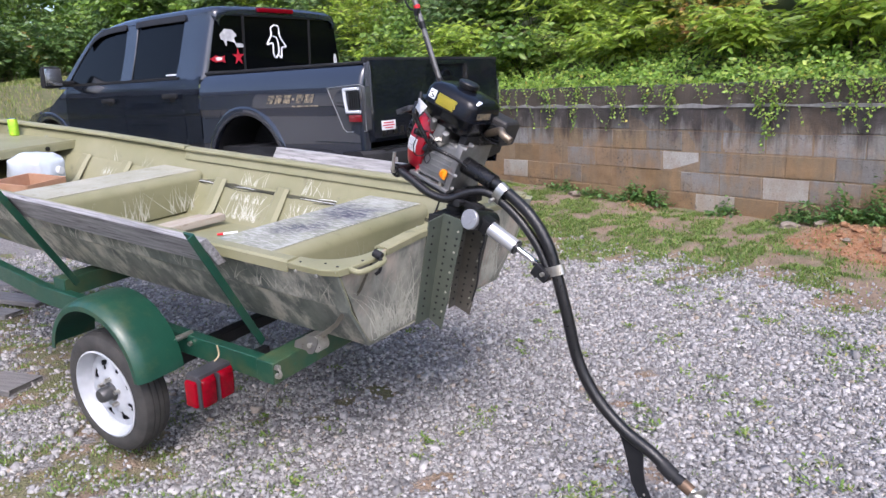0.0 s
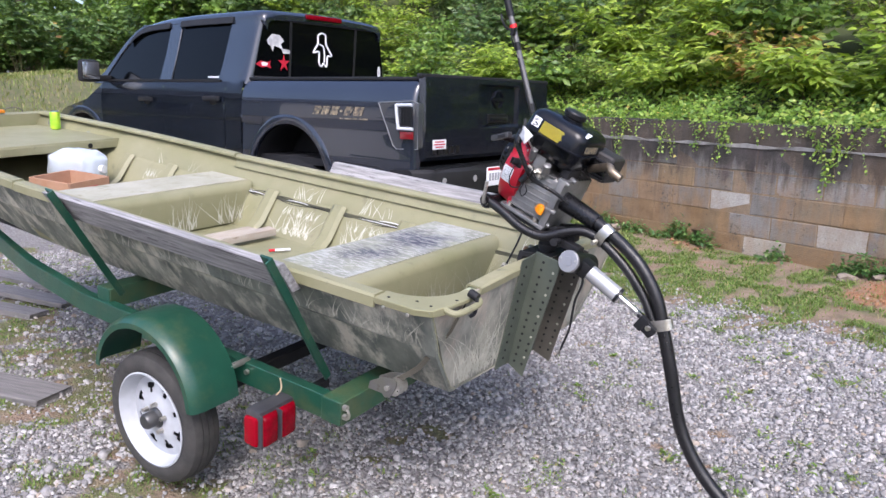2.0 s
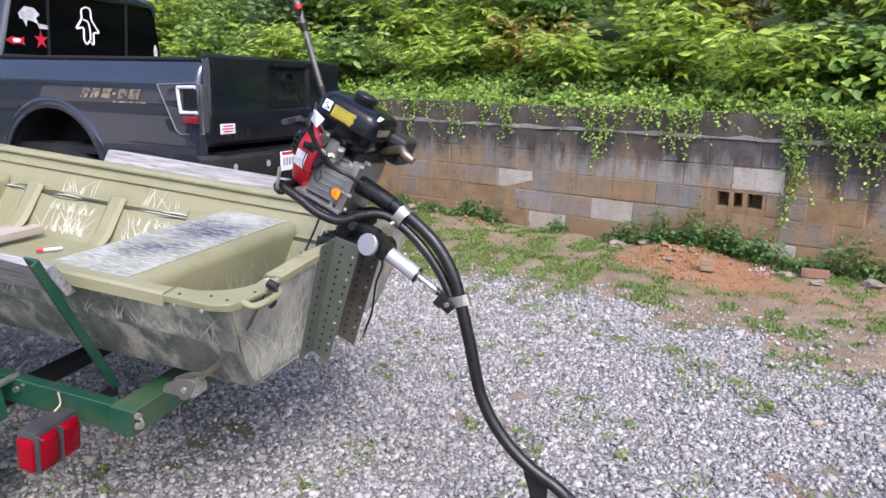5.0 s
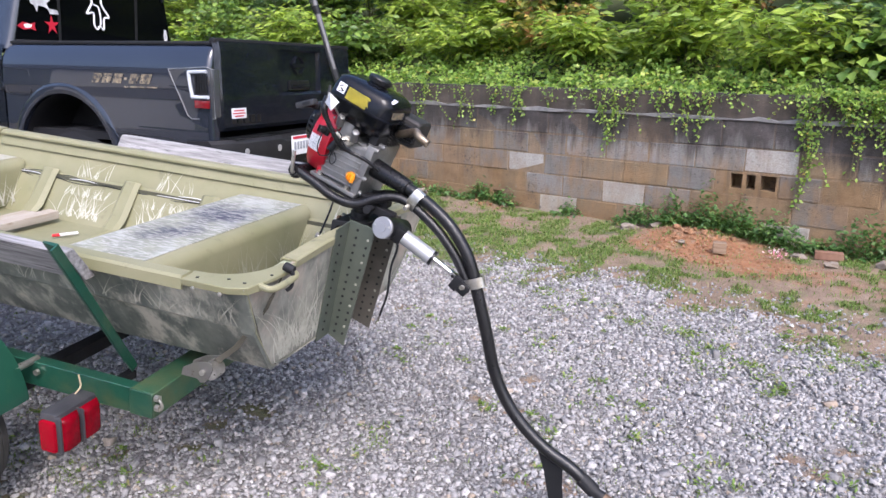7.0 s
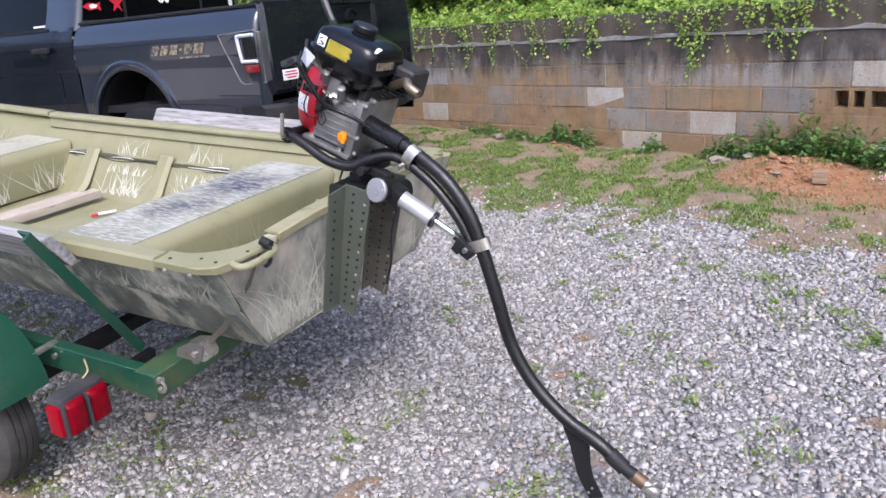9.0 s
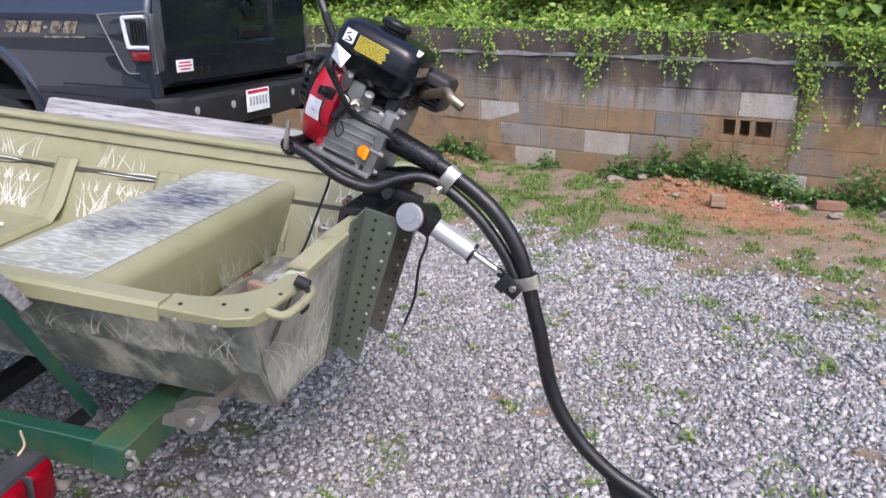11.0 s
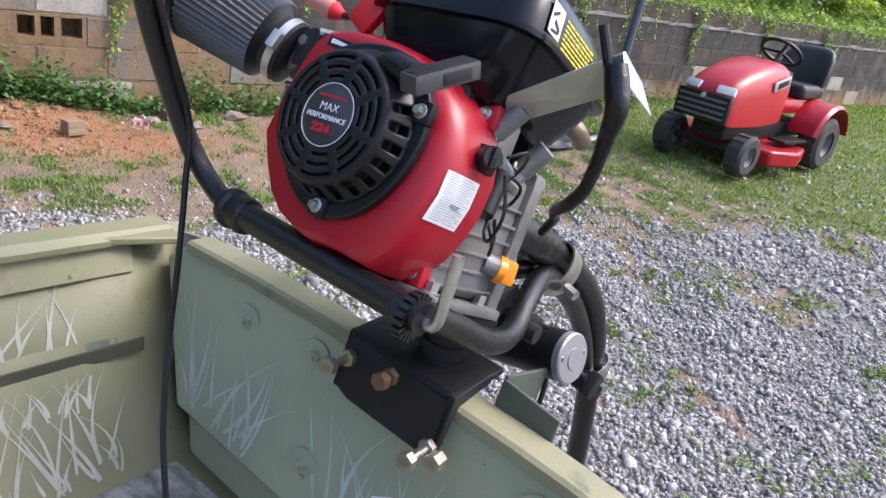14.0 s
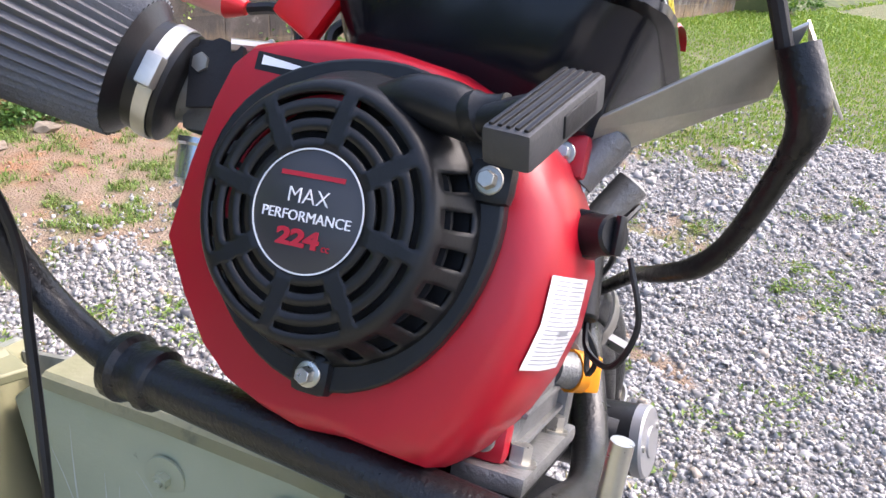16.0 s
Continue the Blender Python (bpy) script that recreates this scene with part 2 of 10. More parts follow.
RED_PL = mat("red_plastic", (0.6, 0.01, 0.015), 0.3)
STICKER = mat("white_sticker", (0.74, 0.75, 0.76), 0.45, col2=(0.66, 0.67, 0.69), scale=30, bump=0.05)
INK = mat("grey_print", (0.25, 0.26, 0.28), 0.6)
YELLOW_INK = mat("yellow_print", (0.75, 0.62, 0.03), 0.5)
RED_INK = mat("red_print", (0.42, 0.012, 0.03), 0.5)
WHITE_INK = mat("white_print", (0.78, 0.78, 0.8), 0.45)
GOLD_INK = mat("gold_camouflage_decal", (0.36, 0.29, 0.18), 0.5, col2=(0.05, 0.045, 0.04), scale=24, third=(0.03, 0.03, 0.035), t_scale=32, t_at=0.5, t_soft=0.05)
FILTER = mat("filter_gauze", (0.12, 0.12, 0.125), 0.55, metal=0.4, bump=0.4, bscale=300)
GREYWOOD = mat("weathered_board", (0.17, 0.165, 0.165), 0.85, col2=(0.36, 0.35, 0.345), scale=5, bump=0.5, bscale=40, stretch=(1, 14, 14), third=(0.1, 0.095, 0.095), t_scale=4, t_at=0.58)
PALEWOOD = mat("dusty_pale_timber", (0.33, 0.28, 0.22), 0.85, col2=(0.42, 0.38, 0.32), scale=5, bump=0.4, bscale=50, stretch=(1, 10, 10), third=(0.2, 0.15, 0.1), t_scale=5, t_at=0.6)
BROWNWOOD = mat("old_brown_timber", (0.2, 0.13, 0.08), 0.85, col2=(0.3, 0.22, 0.15), scale=5, bump=0.4, bscale=50, stretch=(1, 10, 10))
TRUCK = mat("dark_slate_metallic_paint", (0.013, 0.017, 0.028), 0.24, metal=0.15, col2=(0.016, 0.021, 0.033), scale=2, coat=0.75, spec=0.4)
TRUCK_TRIM = mat("black_textured_trim", (0.010, 0.010, 0.011), 0.6, col2=(0.015, 0.015, 0.016), scale=12, bump=0.3, bscale=200, spec=0.35)
TINT = mat("dark_tinted_glass", (0.002, 0.0025, 0.003), 0.09, spec=0.12)
LAMP_GLASS = mat("smoked_lens", (0.075, 0.08, 0.09), 0.1, coat=0.7, metal=0.4)
CHROME = mat("bright_metal", (0.7, 0.7, 0.7), 0.12, metal=1.0)
BRICKRED = mat("old_brown_brick", (0.19, 0.095, 0.06), 0.9, col2=(0.26, 0.15, 0.1), scale=9, bump=0.3)
HOLE_RIM = mat("hole_rim", (0.3, 0.3, 0.25), 0.6)

# ---- the yard: lie of the land ----
rng = np.random.default_rng(11)


def wave(x, y, scale, seed):
    """Smooth uneven pattern between about -1 and 1."""
    r = np.random.default_rng(seed)
    out = np.zeros(np.broadcast(x, y).shape)
    for k in range(9):
        a, f, p = r.uniform(0, 2 * np.pi), r.uniform(0.6, 2.2) / scale, r.uniform(0, 6.3)
        out = out + np.sin((x * np.cos(a) + y * np.sin(a)) * f * 2 * np.pi + p + 1.3 * np.sin(f * 2.1 * (x * np.sin(a) - y * np.cos(a)) + k))
    return out / 4.2


def ease(v):
    v = np.clip(v, 0, 1)
    return v * v * (3 - 2 * v)


def ground_z(x, y):
    x, y = np.asarray(x, float), np.asarray(y, float)
    z = -0.15 + 0.15 * ease((y + 4.6) / 4.2)
    z = z + 0.1 * ease((-x - 1.0) / 2.0) * ease((y + 4.7) / 1.6)
    z = z + 0.17 * ease((x - 2.6) / 3.0) * ease((y + 6.5) / 3.0)
    z = z + 1.75 * ease((-x - 8.6) / 4.5) * ease((y + 13) / 6)
    z = z + 0.085 * np.exp(-((x - 1.0) / 0.45) ** 2 - ((y + 0.28) / 0.3) ** 2)
    z = z + 0.04 * np.exp(-((x + 1.25) / 0.35) ** 2 - ((y + 0.2) / 0.2) ** 2)
    near = np.exp(-(np.maximum(0, np.hypot(x - 1, y + 4) - 7) / 4) ** 2)
    return z + near * (0.012 * wave(x, y, 0.9, 1) + 0.006 * wave(x, y, 0.3, 2))


def cover(x, y):
    """How much clay, grass and gravel lies at a place."""
    x, y = np.asarray(x, float), np.asarray(y, float)
    n1, n2, n3 = wave(x, y, 1.1, 3), wave(x, y, 0.35, 4), wave(x, y, 2.6, 5)
    edge = -2.02 + 0.18 * np.sin(x * 1.7 + 0.4) * ease((4 - x) / 1) - 0.52 * np.clip(x - 3.0, 0, 6) + 0.22 * n1 + 0.12 * n2
    gravel = ease((edge - y) / 0.35 + 0.5)
    gravel = gravel * ease((7.0 - x + 0.6 * (-y - 2.5) + 0.8 * n1) / 1.6)
    bare = ease((n1 * 0.6 + n2 * 0.5 - 0.62 + 0.95 * ease((1.0 - x) / 0.9) * ease((-y - 5.25) / 0.4) + 0.42 * ease((x - 2.0) / 1.5) * ease((y + 4.6) / 2)) / 0.3)
    gravel = gravel * (1 - 0.9 * bare) * ease((x + 9) / 3)
    clay = np.exp(-((x - 1.12) / 0.62) ** 4 - ((y + 0.5) / 0.5) ** 4) + 0.8 * np.exp(-((x - 1.7) / 0.6) ** 2 - ((y + 0.95) / 0.28) ** 2) + np.exp(-((x + 1.12) / 0.2) ** 2 - ((y + 0.24) / 0.14) ** 2) + 0.55 * np.exp(-((x - 2.9) / 1.2) ** 2 - ((y + 0.6) / 0.3) ** 2)
    clay = ease(clay * 1.25 + 0.4 * n2 - 0.25)
    clay = np.maximum(clay, 0.45 * ease((0.35 * n1 + 0.5 * n2 - 0.35) / 0.4) * ease((y + 2.3) / 0.5) * ease((6 - x) / 2))
    clay = clay * (1 - gravel)
    grass = np.clip((1 - gravel) * (1 - clay), 0, 1)
    mats = ease((1.5 * wave(x, y, 0.55, 31) + 0.6 * wave(x, y, 0.15, 30) + 0.1 + 0.55 * ease((0.9 - x) / 0.8) * ease((-y - 0.55) / 0.5) - 0.35 * ease((x - 1.0) / 0.6) * ease((3.5 - x) / 0.6)) / 0.5)
    grass = grass * (1 - (1 - mats) * ease((6.2 - x) / 2))
    return clay, grass, gravel


def np_mesh(name, verts, faces, material, parent=None, smooth=False):
    """One mesh object out of arrays of points and of equal-sided faces."""
    me = bpy.data.meshes.new(name)
    n, k = faces.shape
    me.vertices.add(len(verts))
    me.vertices.foreach_set("co", np.ascontiguousarray(verts, np.float32).ravel())
    me.loops.add(n * k)
    me.loops.foreach_set("vertex_index", np.ascontiguousarray(faces, np.int32).ravel())
    me.polygons.add(n)
    me.polygons.foreach_set("loop_start", np.arange(n, dtype=np.int32) * k)
    me.polygons.foreach_set("loop_total", np.full(n, k, np.int32))
    if smooth:
        me.polygons.foreach_set("use_smooth", np.ones(n, bool))
    me.update(calc_edges=True)
    me.materials.append(material)
    ob = new(name, me)
    if parent:
        ob.parent = parent
    return ob


# ---- materials of the yard ----
def nodes_of(name, rough):
    m = bpy.data.materials.new(name)
    m.use_nodes = True
    nt = m.node_tree
    b = nt.nodes["Principled BSDF"]
    b.inputs["Roughness"].default_value = rough
    return m, nt, b


def noise_of(nt, vec, scale, detail=5, r=0.65):
    n = nt.nodes.new("ShaderNodeTexNoise")
    n.inputs["Scale"].default_value, n.inputs["Detail"].default_value, n.inputs["Roughness"].default_value = scale, detail, r
    nt.links.new(vec, n.inputs[0])
    return n.outputs[0]


def range_of(nt, src, lo, hi, a=0.0, b=1.0):
    r = nt.nodes.new("ShaderNodeMapRange")
    for k, v in enumerate((lo, hi, a, b)):
        r.inputs[k + 1].default_value = v
    nt.links.new(src, r.inputs[0])
    return r.outputs[0]


def blend_of(nt, f, a, c, how="MIX"):
    x = nt.nodes.new("ShaderNodeMix")
    x.data_type, x.blend_type = "RGBA", how
    for s, v in ((0, f), (6, a), (7, c)):
        if isinstance(v, tuple):
            x.inputs[s].default_value = (*v, 1)
        elif isinstance(v, float):
            x.inputs[s].default_value = v
        else:
            nt.links.new(v, x.inputs[s])
    return x.outputs[2]


def ramp_of(nt, src, stops):
    r = nt.nodes.new("ShaderNodeValToRGB")
    el = r.color_ramp.elements
    while len(el) < len(stops):
        el.new(0.5)
    for e, (p, c) in zip(el, stops):
        e.position, e.color = p, (*c, 1)
    nt.links.new(src, r.inputs[0])
    return r.outputs[0]


def bump_of(nt, b, height, strength=0.6, dist=0.01):
    p = nt.nodes.new("ShaderNodeBump")
    p.inputs["Strength"].default_value, p.inputs["Distance"].default_value = strength, dist
    nt.links.new(height, p.inputs["Height"])
    nt.links.new(p.outputs[0], b.inputs["Normal"])


def math_of(nt, op, a, c):
    x = nt.nodes.new("ShaderNodeMath")
    x.operation = op
    for k, v in enumerate((a, c)):
        if isinstance(v, float):
            x.inputs[k].default_value = v
        else:
            nt.links.new(v, x.inputs[k])
    return x.outputs[0]


def soil_material():
    m, nt, b = nodes_of("yard_soil", 0.95)
    geo = nt.nodes.new("ShaderNodeNewGeometry")
    pos = geo.outputs["Position"]
    at = nt.nodes.new("ShaderNodeAttribute")
    at.attribute_name = "cover"
    sep = nt.nodes.new("ShaderNodeSeparateColor")
    nt.links.new(at.outputs["Color"], sep.inputs[0])
    fine, mid = noise_of(nt, pos, 90), noise_of(nt, pos, 9)
    clay = ramp_of(nt, mid, [(0.32, (0.2, 0.1, 0.05)), (0.45, (0.33, 0.135, 0.05)), (0.55, (0.37, 0.18, 0.08)), (0.68, (0.29, 0.2, 0.13))])
    turf = ramp_of(nt, mid, [(0.3, (0.085, 0.12, 0.03)), (0.5, (0.13, 0.15, 0.05)), (0.7, (0.21, 0.17, 0.09))])
    vor = nt.nodes.new("ShaderNodeTexVoronoi")
    vor.inputs["Scale"].default_value = 75
    nt.links.new(pos, vor.inputs[0])
    grit = ramp_of(nt, vor.outputs["Color"], [(0.1, (0.14, 0.136, 0.132)), (0.5, (0.23, 0.223, 0.218)), (0.9, (0.33, 0.32, 0.315))])
    sand = ramp_of(nt, mid, [(0.3, (0.2, 0.135, 0.09)), (0.5, (0.27, 0.19, 0.13)), (0.7, (0.33, 0.25, 0.18))])
    c = blend_of(nt, sep.outputs[0], sand, clay)
    c = blend_of(nt, sep.outputs[1], c, turf)
    c = blend_of(nt, range_of(nt, math_of(nt, "ADD", sep.outputs[2], range_of(nt, fine, 0.3, 0.7, -0.25, 0.25)), 0.35, 0.65), c, grit)
    c = blend_of(nt, range_of(nt, fine, 0.35, 0.7, 0.0, 0.5), c, (0.12, 0.1, 0.08))
    nt.links.new(c, b.inputs["Base Color"])
    h = math_of(nt, "ADD", fine, vor.outputs["Distance"])
    bump_of(nt, b, h, 0.8, 0.012)
    return m


def island_material(name, stops, rough, translucent=0.0, fleck=0.0):
    """Each loose piece of the mesh takes its own tint."""
    m, nt, b = nodes_of(name, rough)
    geo = nt.nodes.new("ShaderNodeNewGeometry")
    c = ramp_of(nt, geo.outputs["Random Per Island"], stops)
    if fleck:
        c = blend_of(nt, range_of(nt, noise_of(nt, geo.outputs["Position"], 140), 0.4, 0.75, 0.0, fleck), c, (0.12, 0.11, 0.1))
    nt.links.new(c, b.inputs["Base Color"])
    if translucent:
        tr = nt.nodes.new("ShaderNodeBsdfTranslucent")
        nt.links.new(blend_of(nt, 1.0, c, (1.0, 1.0, 0.5), "MULTIPLY"), tr.inputs[0])
        mx = nt.nodes.new("ShaderNodeMixShader")
        mx.inputs[0].default_value = translucent
        nt.links.new(b.outputs[0], mx.inputs[1])
        nt.links.new(tr.outputs[0], mx.inputs[2])
        nt.links.new(mx.outputs[0], nt.nodes["Material Output"].inputs[0])
    return m


def block_material(name, stops, mud, soot_shade):
    """Cast concrete with rubbed-in clay, dark algae run down from the top, lichen and pale scrapes; shade painted in
    towards larger x.
    """
    m, nt, b = nodes_of(name, 0.92)
    geo = nt.nodes.new("ShaderNodeNewGeometry")
    pos = geo.outputs["Position"]
    oi = nt.nodes.new("ShaderNodeObjectInfo")
    sep = nt.nodes.new("ShaderNodeSeparateXYZ")
    nt.links.new(pos, sep.inputs[0])
    z = sep.outputs[2]
    fine = noise_of(nt, pos, 60)
    mp = nt.nodes.new("ShaderNodeMapping")
    mp.inputs["Scale"].default_value = (8, 8, 1.6)
    nt.links.new(pos, mp.inputs[0])
    run = noise_of(nt, mp.outputs[0], 1.0)
    c = ramp_of(nt, oi.outputs["Random"], stops)
    c = blend_of(nt, range_of(nt, noise_of(nt, pos, 7, 6), 0.38, 0.68, 0.0, 0.5), c, blend_of(nt, 1.0, c, (0.62, 0.6, 0.58), "MULTIPLY"))
    c = blend_of(nt, range_of(nt, fine, 0.4, 0.7, 0.0, 0.35), c, (0.12, 0.11, 0.1))
    # clay in soft-edged runs and splashes across the joints, most of it low down
    wet = math_of(nt, "ADD", noise_of(nt, pos, 1.5, 4), math_of(nt, "MULTIPLY", math_of(nt, "SUBTRACT", run, 0.5), 0.6))
    wet = math_of(nt, "SUBTRACT", wet, math_of(nt, "MULTIPLY", z, 0.2))
    c = blend_of(nt, range_of(nt, wet, 0.3, 0.52, 0.0, mud), c, ramp_of(nt, noise_of(nt, pos, 6, 6), [(0.35, (0.19, 0.105, 0.043)), (0.65, (0.31, 0.2, 0.1))]))
    # narrow dark runs below the sooty courses
    thin = nt.nodes.new("ShaderNodeMapping")
    thin.inputs["Scale"].default_value = (16, 16, 0.9)
    nt.links.new(pos, thin.inputs[0])
    drip = math_of(nt, "ADD", noise_of(nt, thin.outputs[0], 1.0, 4), math_of(nt, "MULTIPLY", z, 0.22))
    c = blend_of(nt, range_of(nt, drip, 0.66, 0.86, 0.0, 0.5 * min(1.0, mud * 1.4) if mud > 0.45 else 0.0), c, (0.075, 0.068, 0.06))
    high = math_of(nt, "ADD", z, math_of(nt, "MULTIPLY", math_of(nt, "SUBTRACT", run, 0.5), 0.7))
    # beyond x 1.6 the dark reaches lower: the wall's shade put into the colour
    high = math_of(nt, "ADD", high, range_of(nt, sep.outputs[0], 1.6, 3.6, 0.0, 0.42))
    c = blend_of(nt, range_of(nt, high, 0.66, 0.86, 0.0, soot_shade), c, ramp_of(nt, noise_of(nt, pos, 4, 6), [(0.35, (0.03, 0.027, 0.028)), (0.55, (0.06, 0.052, 0.05)), (0.72, (0.12, 0.105, 0.1))]))
    c = blend_of(nt, range_of(nt, math_of(nt, "ADD", noise_of(nt, pos, 34), math_of(nt, "MULTIPLY", noise_of(nt, pos, 3.5), 0.6)), 0.9, 1.02, 0.0, 0.75), c, (0.07, 0.065, 0.06))
    c = blend_of(nt, range_of(nt, noise_of(nt, pos, 9), 0.62, 0.74, 0.0, 0.35), c, (0.36, 0.345, 0.32))
    nt.links.new(c, b.inputs["Base Color"])
    bump_of(nt, b, math_of(nt, "ADD", fine, noise_of(nt, pos, 180)), 0.8, 0.008)
    return m


SOIL = soil_material()
STONE = island_material("crushed_limestone", [(0.0, (0.16, 0.155, 0.152)), (0.3, (0.28, 0.272, 0.268)), (0.7, (0.385, 0.374, 0.366)), (0.92, (0.5, 0.487, 0.47)), (1.0, (0.33, 0.26, 0.19))], 0.85, fleck=0.4)
BLADE = island_material("grass_blade", [(0.0, (0.1, 0.17, 0.03)), (0.45, (0.16, 0.26, 0.05)), (0.82, (0.23, 0.31, 0.08)), (0.92, (0.29, 0.28, 0.12)), (1.0, (0.38, 0.31, 0.18))], 0.6, 0.3)
SLOPE = island_material("rough_slope_grass", [(0.0, (0.12, 0.18, 0.04)), (0.5, (0.22, 0.27, 0.07)), (0.8, (0.32, 0.31, 0.12)), (1.0, (0.4, 0.34, 0.2))], 0.6, 0.3)
CRUMB = island_material("clay_crumb", [(0.0, (0.2, 0.085, 0.035)), (0.5, (0.32, 0.15, 0.065)), (0.85, (0.38, 0.21, 0.11)), (1.0, (0.4, 0.31, 0.22))], 0.95, fleck=0.3)
LAWN = island_material("lawn_blade", [(0.0, (0.125, 0.23, 0.03)), (0.6, (0.19, 0.31, 0.045)), (1.0, (0.28, 0.35, 0.08))], 0.6, 0.35)
LEAF = island_material("vine_leaf", [(0.0, (0.10, 0.20, 0.03)), (0.45, (0.20, 0.34, 0.05)), (0.85, (0.33, 0.47, 0.08)), (0.985, (0.44, 0.5, 0.11)), (1.0, (0.5, 0.33, 0.07))], 0.45, 0.35)
SHRUB = island_material("lance_leaf", [(0.0, (0.13, 0.22, 0.028)), (0.4, (0.24, 0.36, 0.04)), (0.8, (0.37, 0.5, 0.06)), (1.0, (0.46, 0.56, 0.09))], 0.45, 0.4)
BROAD = island_material("broad_shrub_leaf", [(0.0, (0.07, 0.14, 0.025)), (0.5, (0.14, 0.25, 0.042)), (0.85, (0.23, 0.36, 0.06)), (1.0, (0.32, 0.44, 0.09))], 0.38, 0.35)
SPRAY = island_material("small_shrub_leaf", [(0.0, (0.11, 0.19, 0.028)), (0.5, (0.2, 0.31, 0.042)), (1.0, (0.33, 0.45, 0.07))], 0.45, 0.4)
DEEP = island_material("deep_green_leaf", [(0.0, (0.05, 0.11, 0.03)), (0.6, (0.1, 0.18, 0.045)), (0.9, (0.16, 0.26, 0.065)), (1.0, (0.24, 0.33, 0.1))], 0.4, 0.3)
TURNING = island_material("turning_leaf", [(0.0, (0.18, 0.26, 0.05)), (0.45, (0.33, 0.36, 0.07)), (0.75, (0.5, 0.42, 0.08)), (0.9, (0.5, 0.25, 0.08)), (1.0, (0.28, 0.16, 0.08))], 0.5, 0.35)
CROWN = island_material("tree_leaf", [(0.0, (0.05, 0.1, 0.02)), (0.6, (0.11, 0.19, 0.035)), (1.0, (0.2, 0.3, 0.06))], 0.5, 0.35)
WEED = island_material("weed_leaf", [(0.0, (0.05, 0.13, 0.03)), (0.6, (0.09, 0.19, 0.045)), (1.0, (0.16, 0.25, 0.07))], 0.5, 0.3)
CANE = mat("shrub_cane", (0.16, 0.12, 0.07), 0.8, col2=(0.1, 0.12, 0.04), scale=6)
BARK = mat("tree_bark", (0.06, 0.05, 0.04), 0.9, col2=(0.11, 0.095, 0.075), scale=9, bump=0.6, bscale=30)
BLOCK = block_material("clay_stained_block", [(0.0, (0.25, 0.17, 0.09)), (0.3, (0.22, 0.165, 0.1)), (0.55, (0.29, 0.215, 0.13)), (0.8, (0.24, 0.2, 0.15)), (1.0, (0.25, 0.16, 0.08))], 0.7, 0.93)
GREY_BLOCK = block_material("grey_concrete_block", [(0.0, (0.2, 0.193, 0.18)), (0.3, (0.28, 0.275, 0.262)), (0.55, (0.18, 0.17, 0.155)), (0.8, (0.31, 0.308, 0.3)), (1.0, (0.24, 0.228, 0.205))], 0.72, 0.93)
PALE_BLOCK = block_material("pale_concrete_block", [(0.0, (0.46, 0.45, 0.42)), (1.0, (0.5, 0.465, 0.4))], 0.4, 0.15)
MORTAR = block_material("lime_mortar", [(0.0, (0.25, 0.19, 0.125)), (1.0, (0.28, 0.21, 0.14))], 0.6, 0.75)

# ---- ground: one sheet to the horizon ----
far = np.array([10, 13, 17, 22, 28, 36, 48, 65, 90, 140, 260.0])
gx = np.concatenate([-6.2 - far[::-1] + 9.2, np.arange(-6.2, 9.0, 0.1), 9 + far - 9])
gy = np.concatenate([-8.2 - far[::-1] + 9.2, np.arange(-8.2, 0.25, 0.1), far - 9.2])
GX, GY = np.meshgrid(gx, gy)
GZ = ground_z(GX, GY) - 0.0175
nx, ny = len(gx), len(gy)
ii = (np.arange(ny - 1)[:, None] * nx + np.arange(nx - 1)[None, :]).ravel()
quads = np.stack([ii, ii + 1, ii + 1 + nx, ii + nx], 1)
ground = np_mesh("ground", np.stack([GX.ravel(), GY.ravel(), GZ.ravel()], 1), quads, SOIL, smooth=True)


def paint_cover(ob, clay, grass, gravel):
    ca = ob.data.color_attributes.new("cover", "FLOAT_COLOR", "POINT")
    ca.data.foreach_set("color", np.stack([clay, grass, gravel, np.ones_like(clay)], 1).astype(np.float32).ravel())


cl, gr, gv = cover(GX.ravel(), GY.ravel())
away = ease((np.hypot(GX.ravel() - 1, GY.ravel() + 4) - 7) / 3) * (GX.ravel() < 6)
away = np.maximum(away, ease((-GY.ravel() - 6.8) / 1.2))
cl = cl * (1 - away)
gv = gv * (1 - away) + 0.75 * away * (GX.ravel() > -8)
gr = gr * (1 - away) + away * np.where(GX.ravel() > -8, 0.12, 0.9)
paint_cover(ground, cl, gr, gv)
tagged(ground, "gravel and clay yard with worn grass patches", "ground", kind="structure")


# ---- bank behind the wall ----
def bank_z(x, y):
    f = ease((x + 7.5) / 1.5) * ease((16.5 - x) / 1.0)
    walled = 1.12 + 0.36 * y + 0.1 * wave(x, y, 1.6, 7) * ease(y / 0.6)
    slope = 0.42 * np.maximum(0, y + 0.6) + 0.05 * wave(x, y, 2.0, 8) - 0.06
    return np.where(f > 0, f * walled, 0) + (1 - f) * (ground_z(x, np.minimum(y, 0)) + slope)


